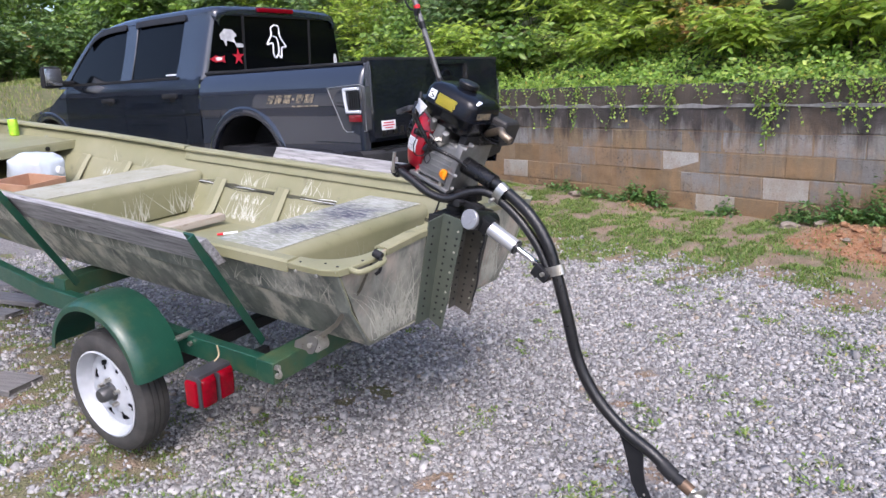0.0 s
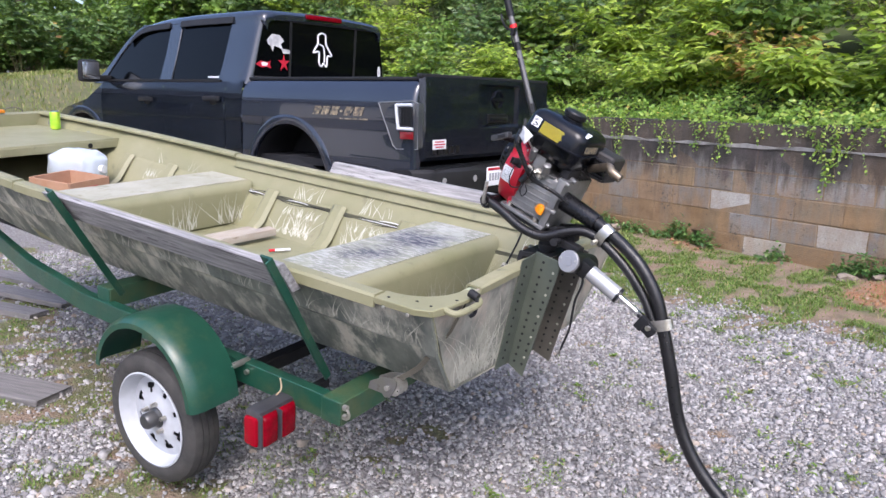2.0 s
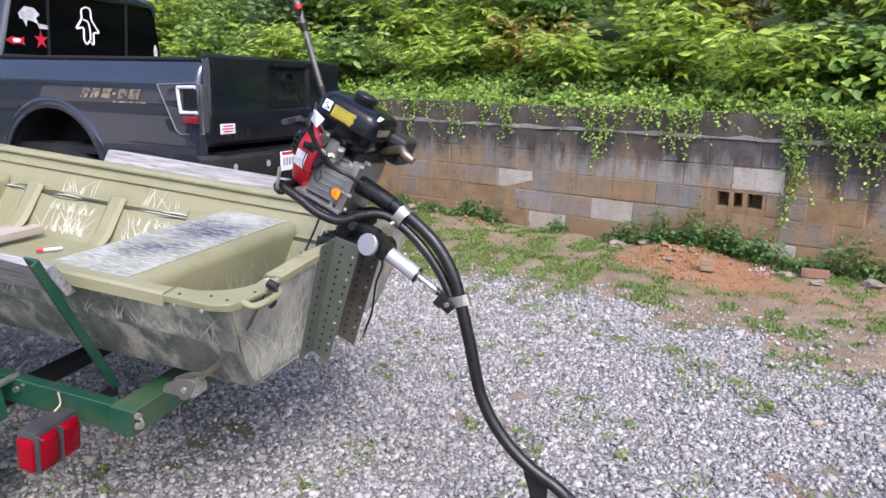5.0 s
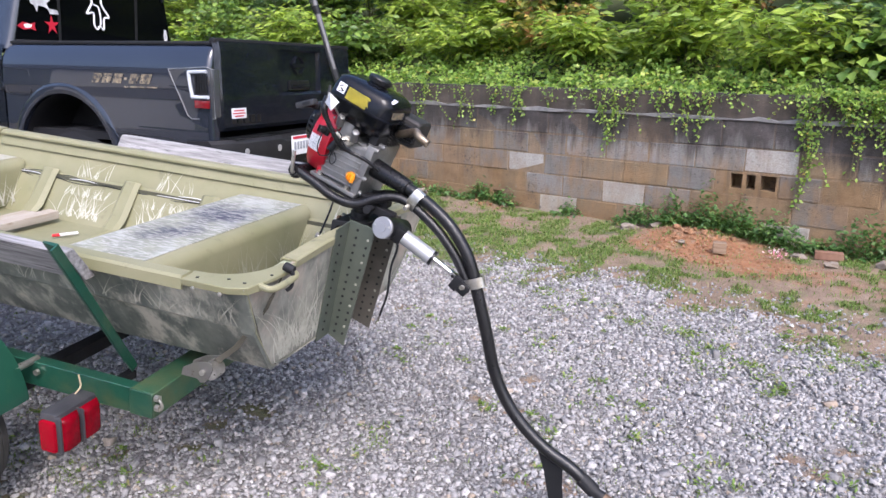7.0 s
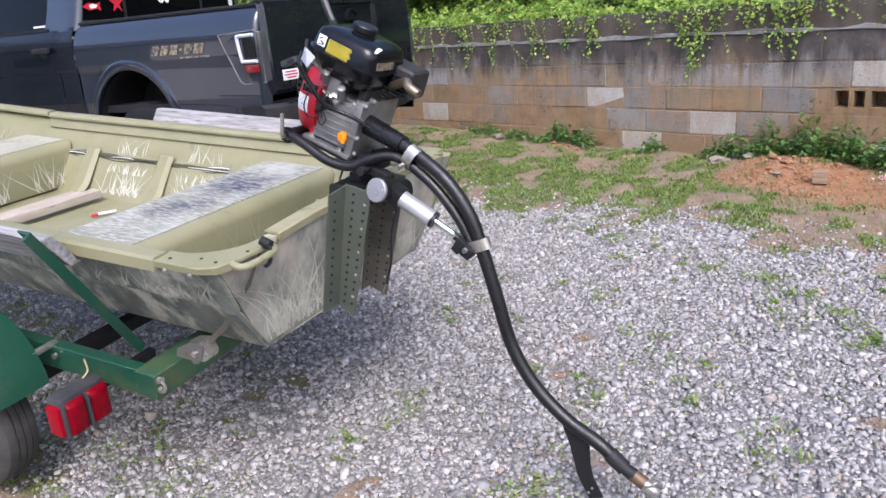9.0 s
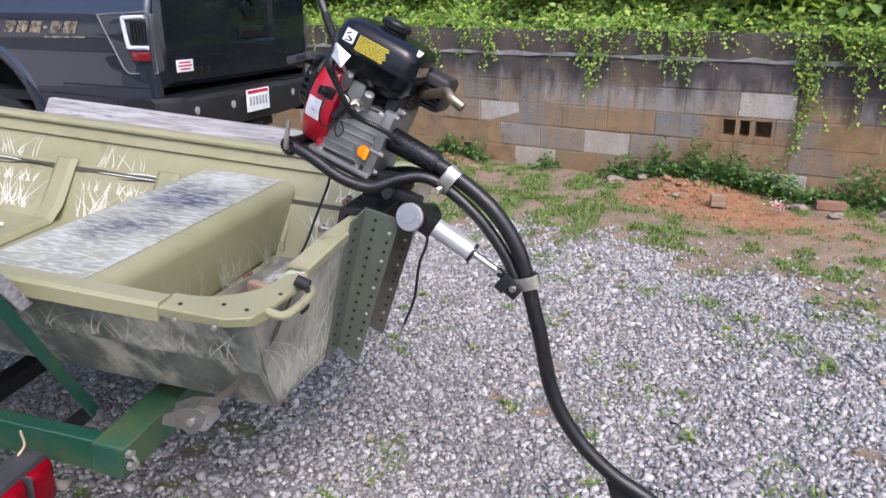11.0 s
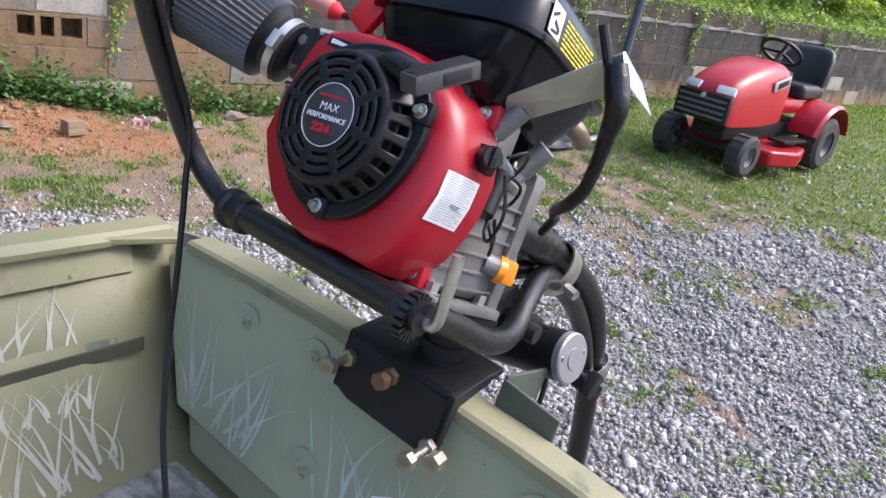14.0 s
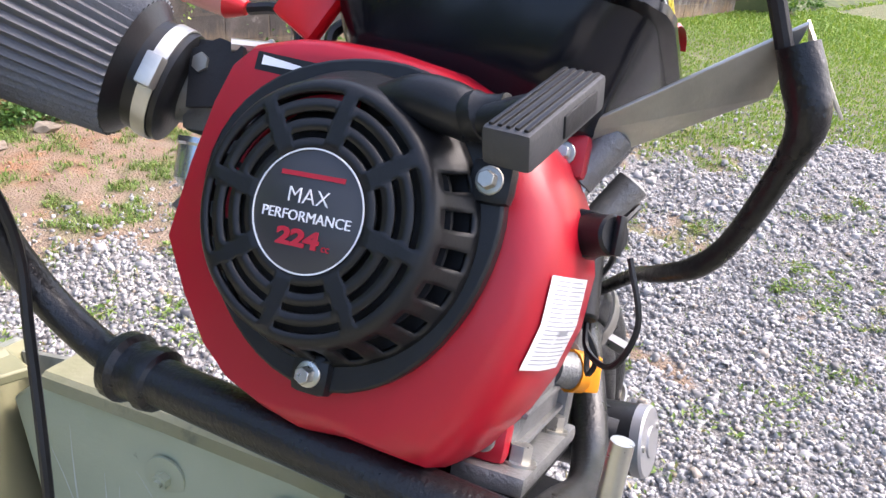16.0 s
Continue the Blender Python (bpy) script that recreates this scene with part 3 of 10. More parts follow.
bx, by = np.arange(-42, 46.1, 0.4), np.concatenate([[0.24, 0.25], np.arange(0.4, 4, 0.3), np.arange(4, 24.1, 1.0)])
BX, BY = np.meshgrid(bx, by)
BY = BY - (BY < 0.3) * 1.33 * (1 - ease((BX + 7.5) / 1.5) * ease((16.5 - BX) / 1.0))
BZ = bank_z(BX, BY)
BZ[0] = -0.5
nbx, nby = len(bx), len(by)
ii = (np.arange(nby - 1)[:, None] * nbx + np.arange(nbx - 1)[None, :]).ravel()
bank = np_mesh("bank", np.stack([BX.ravel(), BY.ravel(), BZ.ravel()], 1), np.stack([ii, ii + 1, ii + 1 + nbx, ii + nbx], 1), mat("bank_turf", (0.045, 0.06, 0.02), 0.95, col2=(0.08, 0.1, 0.03), scale=1.5, bump=1.0, bscale=25, third=(0.15, 0.12, 0.06), t_scale=3, t_at=0.6), smooth=True)
z0 = np.zeros(BX.size)
paint_cover(bank, z0, z0 + 0.92, z0)
tagged(bank, "overgrown earth bank above the block wall", "bank", kind="structure")

# ---- retaining wall ----
COURSES = [-0.26, -0.05, 0.155, 0.364, 0.565, 0.765, 1.0, 1.22]
SHIFT = [-0.44, -0.258, 0.0, -0.64, -0.41, -0.20, -0.05]
WALL_X0, WALL_X1 = -6.5, 15.5
VENT = (1.116, 1.562, 3)
DRAINS = [(-1.235, -1.125, -0.04, 0.135), (0.775, 0.885, -0.02, 0.15)]
wall = thing("wall_north", Matrix(), "concrete block retaining wall, mud-stained with mossy top courses", "wall", kind="structure")


def mortar_slabs():
    """The bedding behind the block faces, open where the wall has holes."""
    bm = B_()
    holes = [(VENT[0] + 0.02, VENT[1] - 0.02, COURSES[3] + 0.02, COURSES[4] - 0.02)] + DRAINS
    zs = sorted({-0.3, 1.2} | {v for h in holes for v in h[2:]})
    for a, b in zip(zs, zs[1:]):
        cuts = sorted((h[0], h[1]) for h in holes if h[2] < (a + b) / 2 < h[3])
        x = WALL_X0
        for c, d in cuts + [(WALL_X1, None)]:
            box(bm, (c - x, 0.16, b - a), ((c + x) / 2, 0.0835, (a + b) / 2))
            x = d
    box(bm, (WALL_X1 - WALL_X0, 0.05, 1.45), ((WALL_X0 + WALL_X1) / 2, 0.2, 0.45))
    return bm


part("mortar", mortar_slabs(), MORTAR, wall, smooth=0)


def ledge(bm):
    """Mortar smeared along the joint under the top course."""
    xs = np.arange(WALL_X0, WALL_X1, 0.16)
    r = np.random.default_rng(5)
    up, dn, pr = r.uniform(0.004, 0.045, len(xs)) ** 1.0, r.uniform(0.004, 0.03, len(xs)), r.uniform(0.002, 0.012, len(xs))
    rows = [[(x, 0.03, 1.0 + u), (x, -p - 0.002, 1.0 + u * 0.7), (x, -p - 0.004, 1.0 - d * 0.6), (x, 0.03, 1.0 - d)] for x, u, d, p in zip(xs, up, dn, pr)]
    loft(bm, rows)
    return bm


part("mortar_ledge", ledge(B_()), mat("smeared_mortar", (0.33, 0.32, 0.31), 0.95, col2=(0.13, 0.125, 0.12), scale=4, bump=0.5, bscale=60), wall, "pale smeared mortar joint")


def block_mesh(w, h, k, seed):
    """A block with a chipped, slightly uneven face."""
    r = random.Random(seed)
    j = lambda s: r.uniform(-s, s)
    bm = B_()
    c = 0.005
    rings = []
    for inset, y in ((0, 0.19), (0, c), (c, 0.0)):
        rings.append([bm.verts.new((sx * (w / 2 - inset) + j(0.0045), y + (j(0.002) if y < 0.1 else 0), sz * (h / 2 - inset) + j(0.0045))) for sx, sz in ((-1, -1), (1, -1), (1, 1), (-1, 1))])
    for a, b in zip(rings, rings[1:]):
        for q in range(4):
            bm.faces.new((a[q], a[(q + 1) % 4], b[(q + 1) % 4], b[q]))
    bm.faces.new(rings[-1])
    bmesh.ops.recalc_face_normals(bm, faces=bm.faces)
    me = bpy.data.meshes.new("block")
    bm.to_mesh(me)
    bm.free()
    me.materials.append(BLOCK)
    return me


# pale blocks: course, middle along the wall
PALE = {(2, 0.21), (1, -0.459), (3, -0.849), (4, 1.473), (1, 1.70), (2, -3.2), (3, -2.75), (1, 5.3), (2, 6.6), (3, 8.3), (2, 9.4), (4, 10.2), (1, 11.0), (3, 11.8), (2, 12.6)}

# bare grey blocks among the clay-stained ones: course, middle along the wall
GREY = {(2, -0.63), (2, -0.21), (2, 0.63), (3, -2.11), (3, -1.69), (3, -1.27), (3, -0.43), (3, 0.83), (3, 1.68), (4, -1.88), (4, -1.04), (4, -0.62), (4, -0.2), (4, 0.22), (4, 0.64), (4, 1.06), (2, 1.89), (2, 2.73), (3, 2.52), (4, 2.32), (4, 2.74)}


def lay_blocks():
    rb = random.Random(3)
    meshes = {}
    for i, (za, zb) in enumerate(zip(COURSES, COURSES[1:])):
        if i == 0:
            continue
        x = SHIFT[i]
        while x > WALL_X0:
            x -= 0.421
        while x < WALL_X1:
            a, b = x, x + 0.421
            x = b
            mid = (a + b) / 2
            if i == VENT[2] and a < (VENT[0] + VENT[1]) / 2 < b:
                continue
            if i == VENT[2] and VENT[0] < b < VENT[1]:
                b = VENT[0]
            if i == VENT[2] and VENT[0] < a < VENT[1]:
                a = VENT[1]
            spans = [(a, b)]
            for h in DRAINS:
                if i == 1 and a < h[1] and b > h[0]:
                    spans = [(p, q) for p, q in ((a, min(b, h[0])), (max(a, h[1]), b)) if q - p > 0.05]
            for a, b in spans:
                key = (round(b - a, 3), i, rb.randrange(5))
                if key not in meshes:
                    meshes[key] = block_mesh(b - a - 0.011, zb - za - 0.011, i, len(meshes))
                ob = new("block", meshes[key])
                ob.parent = wall
                ob.matrix_basis = pose((a + b) / 2, rb.uniform(-0.005, 0.004) + (0.014 if i == 6 else 0), (za + zb) / 2, rb.uniform(-0.4, 0.4), 0, rb.uniform(-0.3, 0.3))
                kind = BLOCK
                if any(k == i and abs(c - mid) < 0.2 for k, c in PALE):
                    kind = PALE_BLOCK
                elif i > 4 or any(k == i and abs(c - mid) < 0.2 for k, c in GREY) or (not -2.2 < mid < 2.9 and rb.random() < 0.12 + 0.13 * i):
                    kind = GREY_BLOCK
                if kind != BLOCK:
                    ob.material_slots[0].link = "OBJECT"
                    ob.material_slots[0].material = kind


def vent_block():
    bm = B_()
    x0, x1, za, zb = VENT[0] + 0.004, VENT[1] - 0.004, COURSES[3] + 0.004, COURSES[4] - 0.004
    edges = [x0, 1.171, 1.268, 1.30, 1.377, 1.417, 1.539, x1]
    for a, b in ((za, 0.42), (0.545, zb)):
        box(bm, (x1 - x0, 0.17, b - a), ((x0 + x1) / 2, 0.085, (a + b) / 2))
    for a, b in zip(edges[::2], edges[1::2]):
        box(bm, (b - a, 0.17, 0.125), ((a + b) / 2, 0.085, 0.4825))
    return bm


part("vent_block", vent_block(), BLOCK, wall, "hollow concrete block laid with three holes showing", smooth=0)


# ---- leaves, blades and stones ----
def unit(v):
    return v / np.maximum(1e-9, np.linalg.norm(v, axis=-1, keepdims=True))


def leaf_mesh(name, P, D, L, W, material, fold=0.35, parent=None, seed=1, lie=(0, 0, 1.0), jitter=0.35):
    """Leaves at P along D, length L and width W, each folded along its rib."""
    r = np.random.default_rng(seed)
    n = len(P)
    D = unit(D)
    up = np.tile(np.array(lie), (n, 1)) + r.normal(0, jitter, (n, 3))
    S = unit(np.cross(D, up))
    N = np.cross(S, D)
    L, W = np.asarray(L)[:, None], np.asarray(W)[:, None]
    mid = P + D * L * 0.45
    v = np.stack([P, mid + S * W / 2 + N * W * fold / 2, P + D * L - N * L * 0.12, mid - S * W / 2 + N * W * fold / 2], 1).reshape(-1, 3)
    b = np.arange(n)[:, None] * 4
    f = np.concatenate([b + np.array([[0, 1, 2]]), b + np.array([[0, 2, 3]])], 1).reshape(-1, 3)
    return np_mesh(name, v, f, material, parent)


def twig_mesh(name, A, B, ra, rb, material, parent=None):
    """Three-sided twigs from A to B."""
    d = unit(B - A)
    s = unit(np.cross(d, np.array([0.3, 0.2, 1.0])))
    w = np.cross(d, s)
    vs = []
    for p, r in ((A, ra), (B, rb)):
        for k in range(3):
            a = k * 2.0944
            vs.append(p + np.asarray(r)[:, None] * (np.cos(a) * s + np.sin(a) * w))
    v = np.stack(vs, 1).reshape(-1, 3)
    b = np.arange(len(A))[:, None] * 6
    f = np.stack([b + np.array([[k, (k + 1) % 3, (k + 1) % 3 + 3, k + 3]]) for k in range(3)], 1).reshape(-1, 4)
    return np_mesh(name, v, f, material, parent)


def blade_mesh(name, P, H, W, lean, material, seed=1):
    r = np.random.default_rng(seed)
    n = len(P)
    a = r.uniform(0, 6.283, n)
    s = np.stack([np.cos(a), np.sin(a), 0 * a], 1)
    d = np.stack([-np.sin(a), np.cos(a), 0 * a], 1) * (lean * r.uniform(0.2, 1.0, n))[:, None]
    z = np.array([[0, 0, 1.0]])
    H, W = H[:, None], W[:, None]
    m = P + z * H * 0.6 + d * H * 0.3
    v = np.stack([P - s * W / 2, P + s * W / 2, m + s * W * 0.4, m - s * W * 0.4, P + z * H * (1 - 0.25 * lean) + d * H], 1).reshape(-1, 3)
    b = np.arange(n)[:, None] * 5
    f = np.concatenate([b + np.array([[0, 1, 2]]), b + np.array([[0, 2, 3]]), b + np.array([[3, 2, 4]])], 1).reshape(-1, 3)
    return np_mesh(name, v, f, material)


def stone_mesh(name, P, size, material, seed=1):
    """Angular crushed stones, half bedded in the ground."""
    r = np.random.default_rng(seed)
    n = len(P)
    c = np.array([(x, y, z) for z in (-1, 1) for x, y in ((-1, -1), (1, -1), (1, 1), (-1, 1))], float)
    v = c[None] * r.uniform(0.4, 1.0, (n, 8, 3)) * (r.uniform([0.6, 0.5, 0.35], [1.0, 0.85, 0.65], (n, 3)))[:, None, :] * size[:, None, None] / 2
    a, b = r.uniform(0, 6.283, n), r.normal(0, 0.35, n)
    ca, sa, cb, sb = np.cos(a), np.sin(a), np.cos(b), np.sin(b)
    x, y, z = v[..., 0], v[..., 1], v[..., 2]
    x, z = x * cb[:, None] + z * sb[:, None], z * cb[:, None] - x * sb[:, None]
    x, y = x * ca[:, None] - y * sa[:, None], x * sa[:, None] + y * ca[:, None]
    v = np.stack([x, y, z], -1) + P[:, None, :]
    q = np.array([[4, 5, 6, 7], [0, 1, 5, 4], [1, 2, 6, 5], [2, 3, 7, 6], [3, 0, 4, 7]])
    f = (np.arange(n)[:, None, None] * 8 + q[None]).reshape(-1, 4)
    return np_mesh(name, v.reshape(-1, 3), f, material)


def scatter(n, x0, x1, y0, y1, seed, weight):
    r = np.random.default_rng(seed)
    x, y = r.uniform(x0, x1, n), r.uniform(y0, y1, n)
    keep = r.uniform(0, 1, n) < weight(x, y)
    return x[keep], y[keep]


def lay_gravel():
    got = []
    for k, (n, a, b, c, d, s) in enumerate(((150000, -1.2, 4.2, -6.4, -1.5, 0.0178), (28000, -5.0, -1.2, -7.2, -2.4, 0.022), (30000, 4.2, 8.2, -7.0, -1.9, 0.025))):
        x, y = scatter(n, a, b, c, d, 20 + k, lambda x, y: 0.1 + 0.9 * cover(x, y)[2])
        sz = s * np.exp(np.random.default_rng(k).normal(0, 0.38, len(x)))
        got.append(np.stack([x, y, ground_z(x, y) - 0.02 + sz * 0.12 + np.random.default_rng(k + 9).uniform(0, 0.012, len(x)), sz], 1))
    g = np.concatenate(got)
    return tagged(stone_mesh("gravel", g[:, :3], g[:, 3], STONE, 4), "loose pale grey crushed gravel on the yard", "gravel", kind="stuff")


def lay_clay_crumbs():
    """Broken clods on the bare clay at the wall's foot."""
    x, y = scatter(9000, -1.6, 3.4, -1.3, -0.05, 25, lambda x, y: cover(x, y)[0] ** 2 * (0.25 + 0.75 * np.exp(-((x - 1.0) / 0.5) ** 2)))
    r = np.random.default_rng(26)
    sz = 0.012 * np.exp(r.normal(0, 0.55, len(x)))
    z = ground_z(x, y) - 0.0175 + sz * 0.2
    return tagged(stone_mesh("clay_crumbs", np.stack([x, y, z], 1), sz, CRUMB, 27), "crumbled orange clay at the foot of the wall", "clay", kind="stuff")


def grow_grass():
    P = []
    # verge along the wall, mixed tufts in the gravel, worn strip beside the trailer
    for n, a, b, c, d, w, seed in ((230000, -3.5, 5.6, -2.7, -0.12, lambda x, y: 0.03 + 0.97 * cover(x, y)[1], 41),
                                   (85000, -4.8, 0.9, -6.7, -4.9, lambda x, y: 0.9 * ease((wave(x, y, 0.3, 35) + 0.6 * wave(x, y, 1.0, 36) - 0.1) / 0.35), 43),
                                   (95000, -5.5, 6.0, -7.4, -2.2, lambda x, y: ease((wave(x, y, 0.22, 33) + 0.6 * wave(x, y, 0.9, 34) - 0.58 + 0.32 * ease((-x + 0.3) / 1.2) + 0.45 * ease((1.1 - x) / 0.8) * ease((-y - 5.2) / 0.5) + 0.42 * ease((x - 0.9) / 1.2)) / 0.3) * 0.7, 42)):
        x, y = scatter(n, a, b, c, d, seed, w)
        P.append(np.stack([x, y], 1))
    r = np.random.default_rng(6)
    for cx, cy, n, s in ((0.97, -4.43, 130, 0.045), (2.55, -3.02, 60, 0.06), (2.3, -3.4, 50, 0.07), (3.2, -2.9, 60, 0.08), (1.3, -1.15, 150, 0.1), (0.2, -4.6, 40, 0.05), (1.9, -4.4, 50, 0.06), (2.6, -4.1, 50, 0.06)):
        P.append(np.stack([r.normal(cx, s, n), r.normal(cy, s, n)], 1))
    P = np.concatenate(P)
    n = len(P)
    r = np.random.default_rng(7)
    verge = ease((P[:, 1] + 2.6) / 1.0)
    h = r.uniform(0.010, 0.028, n) * (1 + 0.9 * verge * r.uniform(0, 1, n))
    return tagged(blade_mesh("grass_tufts", np.stack([P[:, 0], P[:, 1], ground_z(P[:, 0], P[:, 1]) - 0.018], 1), h, r.uniform(0.003, 0.006, n) * (1 + 0.25 * verge), 1.25, BLADE, 8), "short green grass tufts growing through gravel and clay", "grass", kind="stuff")


def grow_lawn():
    x, y = scatter(165000, 3.7, 19.0, -9.0, -0.1, 51, lambda x, y: ease((cover(x, y)[1] - 0.3) / 0.5) * np.clip(1.25 - (x - 5) / 16, 0.3, 1) * ease((x - 3.4) / 2.2))
    x2, y2 = scatter(45000, 14.5, 32.0, -1.0, 9.0, 52, lambda x, y: 1 - 0.5 * ease((x - 18) / 12))
    z = np.concatenate([ground_z(x, y) - 0.018, np.maximum(ground_z(x2, y2), bank_z(x2, y2)) - 0.01])
    x, y = np.concatenate([x, x2]), np.concatenate([y, y2])
    n = len(x)
    r = np.random.default_rng(9)
    big = 1 + 1.3 * ease((x - 10) / 6)
    return tagged(blade_mesh("lawn", np.stack([x, y, z], 1), r.uniform(0.018, 0.045, n) * big, r.uniform(0.007, 0.015, n) * big, 0.9, LAWN, 10), "bright green mown lawn beside the gravel", "lawn", kind="stuff")


def grow_slope_grass():
    """Rough grass on the rise beyond the truck's nose."""
    x, y = scatter(52000, -18.0, -8.2, -9.5, 0.6, 53, lambda x, y: 0.35 + 0.65 * ease((wave(x, y, 0.8, 54) + 0.4) / 0.6))
    n = len(x)
    r = np.random.default_rng(55)
    return tagged(blade_mesh("slope_grass", np.stack([x, y, ground_z(x, y) - 0.02], 1), r.uniform(0.04, 0.13, n), r.uniform(0.008, 0.018, n), 0.8, SLOPE, 56), "rough yellow-green grass on a low rise", "grass", kind="stuff")


def grow_wall_weeds():
    """Broad-leaved weeds along the foot of the wall."""
    r = np.random.default_rng(12)
    P, D, L = [], [], []
    for cx, cy, n, s, h in ((-1.35, -0.1, 240, 0.13, 0.14), (-1.02, -0.12, 120, 0.07, 0.16), (-1.85, -0.1, 120, 0.12, 0.08), (-2.3, -0.12, 120, 0.15, 0.09), (-0.3, -0.08, 90, 0.06, 0.12), (0.45, -0.13, 260, 0.14, 0.14), (0.72, -0.1, 220, 0.08, 0.24), (1.02, -0.1, 320, 0.1, 0.26),
                            (1.3, -0.12, 420, 0.13, 0.24), (1.62, -0.16, 420, 0.14, 0.2), (1.95, -0.2, 120, 0.1, 0.1), (2.25, -0.15, 420, 0.16, 0.24), (2.7, -0.15, 320, 0.18, 0.2), (3.3, -0.15, 300, 0.2, 0.22), (4.2, -0.2, 400, 0.3, 0.25), (5.2, -0.2, 300, 0.3, 0.25), (6.5, -0.2, 400, 0.5, 0.25), (8.5, -0.2, 500, 0.7, 0.25)):
        n = int(n * 1.5)
        x, y = r.normal(cx, s, n), np.minimum(-0.02, r.normal(cy, 0.06, n))
        z = ground_z(x, y) + np.abs(r.normal(0, h * 0.55, n)) * np.exp(-((x - cx) / (1.6 * s)) ** 2)
        P.append(np.stack([x, y, z], 1))
        D.append(np.stack([r.normal(0, 1, n), r.normal(-0.3, 0.8, n), r.normal(0.15, 0.5, n)], 1))
        L.append(r.uniform(0.025, 0.06, n))
    L = np.concatenate(L)
    return tagged(leaf_mesh("wall_weeds", np.concatenate(P), np.concatenate(D), L, L * 0.62, WEED, seed=3), "low broad-leaved green weeds along the wall foot", "weeds", kind="stuff")


def grow_bank_brush():
    """Low brush on the slope where the wall ends."""
    r = np.random.default_rng(71)
    n = 18000
    cx, cy = r.uniform(15.0, 19.5, n), r.uniform(-0.9, 2.6, n)
    keep = wave(cx, cy, 0.7, 72) + 0.9 * ease((17.6 - cx) / 2.0) > 0.35
    x, y = cx[keep], cy[keep]
    n = len(x)
    z = np.maximum(ground_z(x, y), bank_z(x, y)) + 0.08 + np.abs(r.normal(0, 0.26, n)) * ease((wave(x, y, 0.5, 73) + 0.6) / 0.8)
    L = r.uniform(0.05, 0.12, n)
    return tagged(leaf_mesh("bank_brush", np.stack([x, y, z], 1), r.normal(0, 0.7, (n, 3)) + np.array([0, -0.3, 0.3]), L, L * 0.5, WEED, seed=7), "rough green brush on the slope beyond the wall", "brush", kind="stuff")


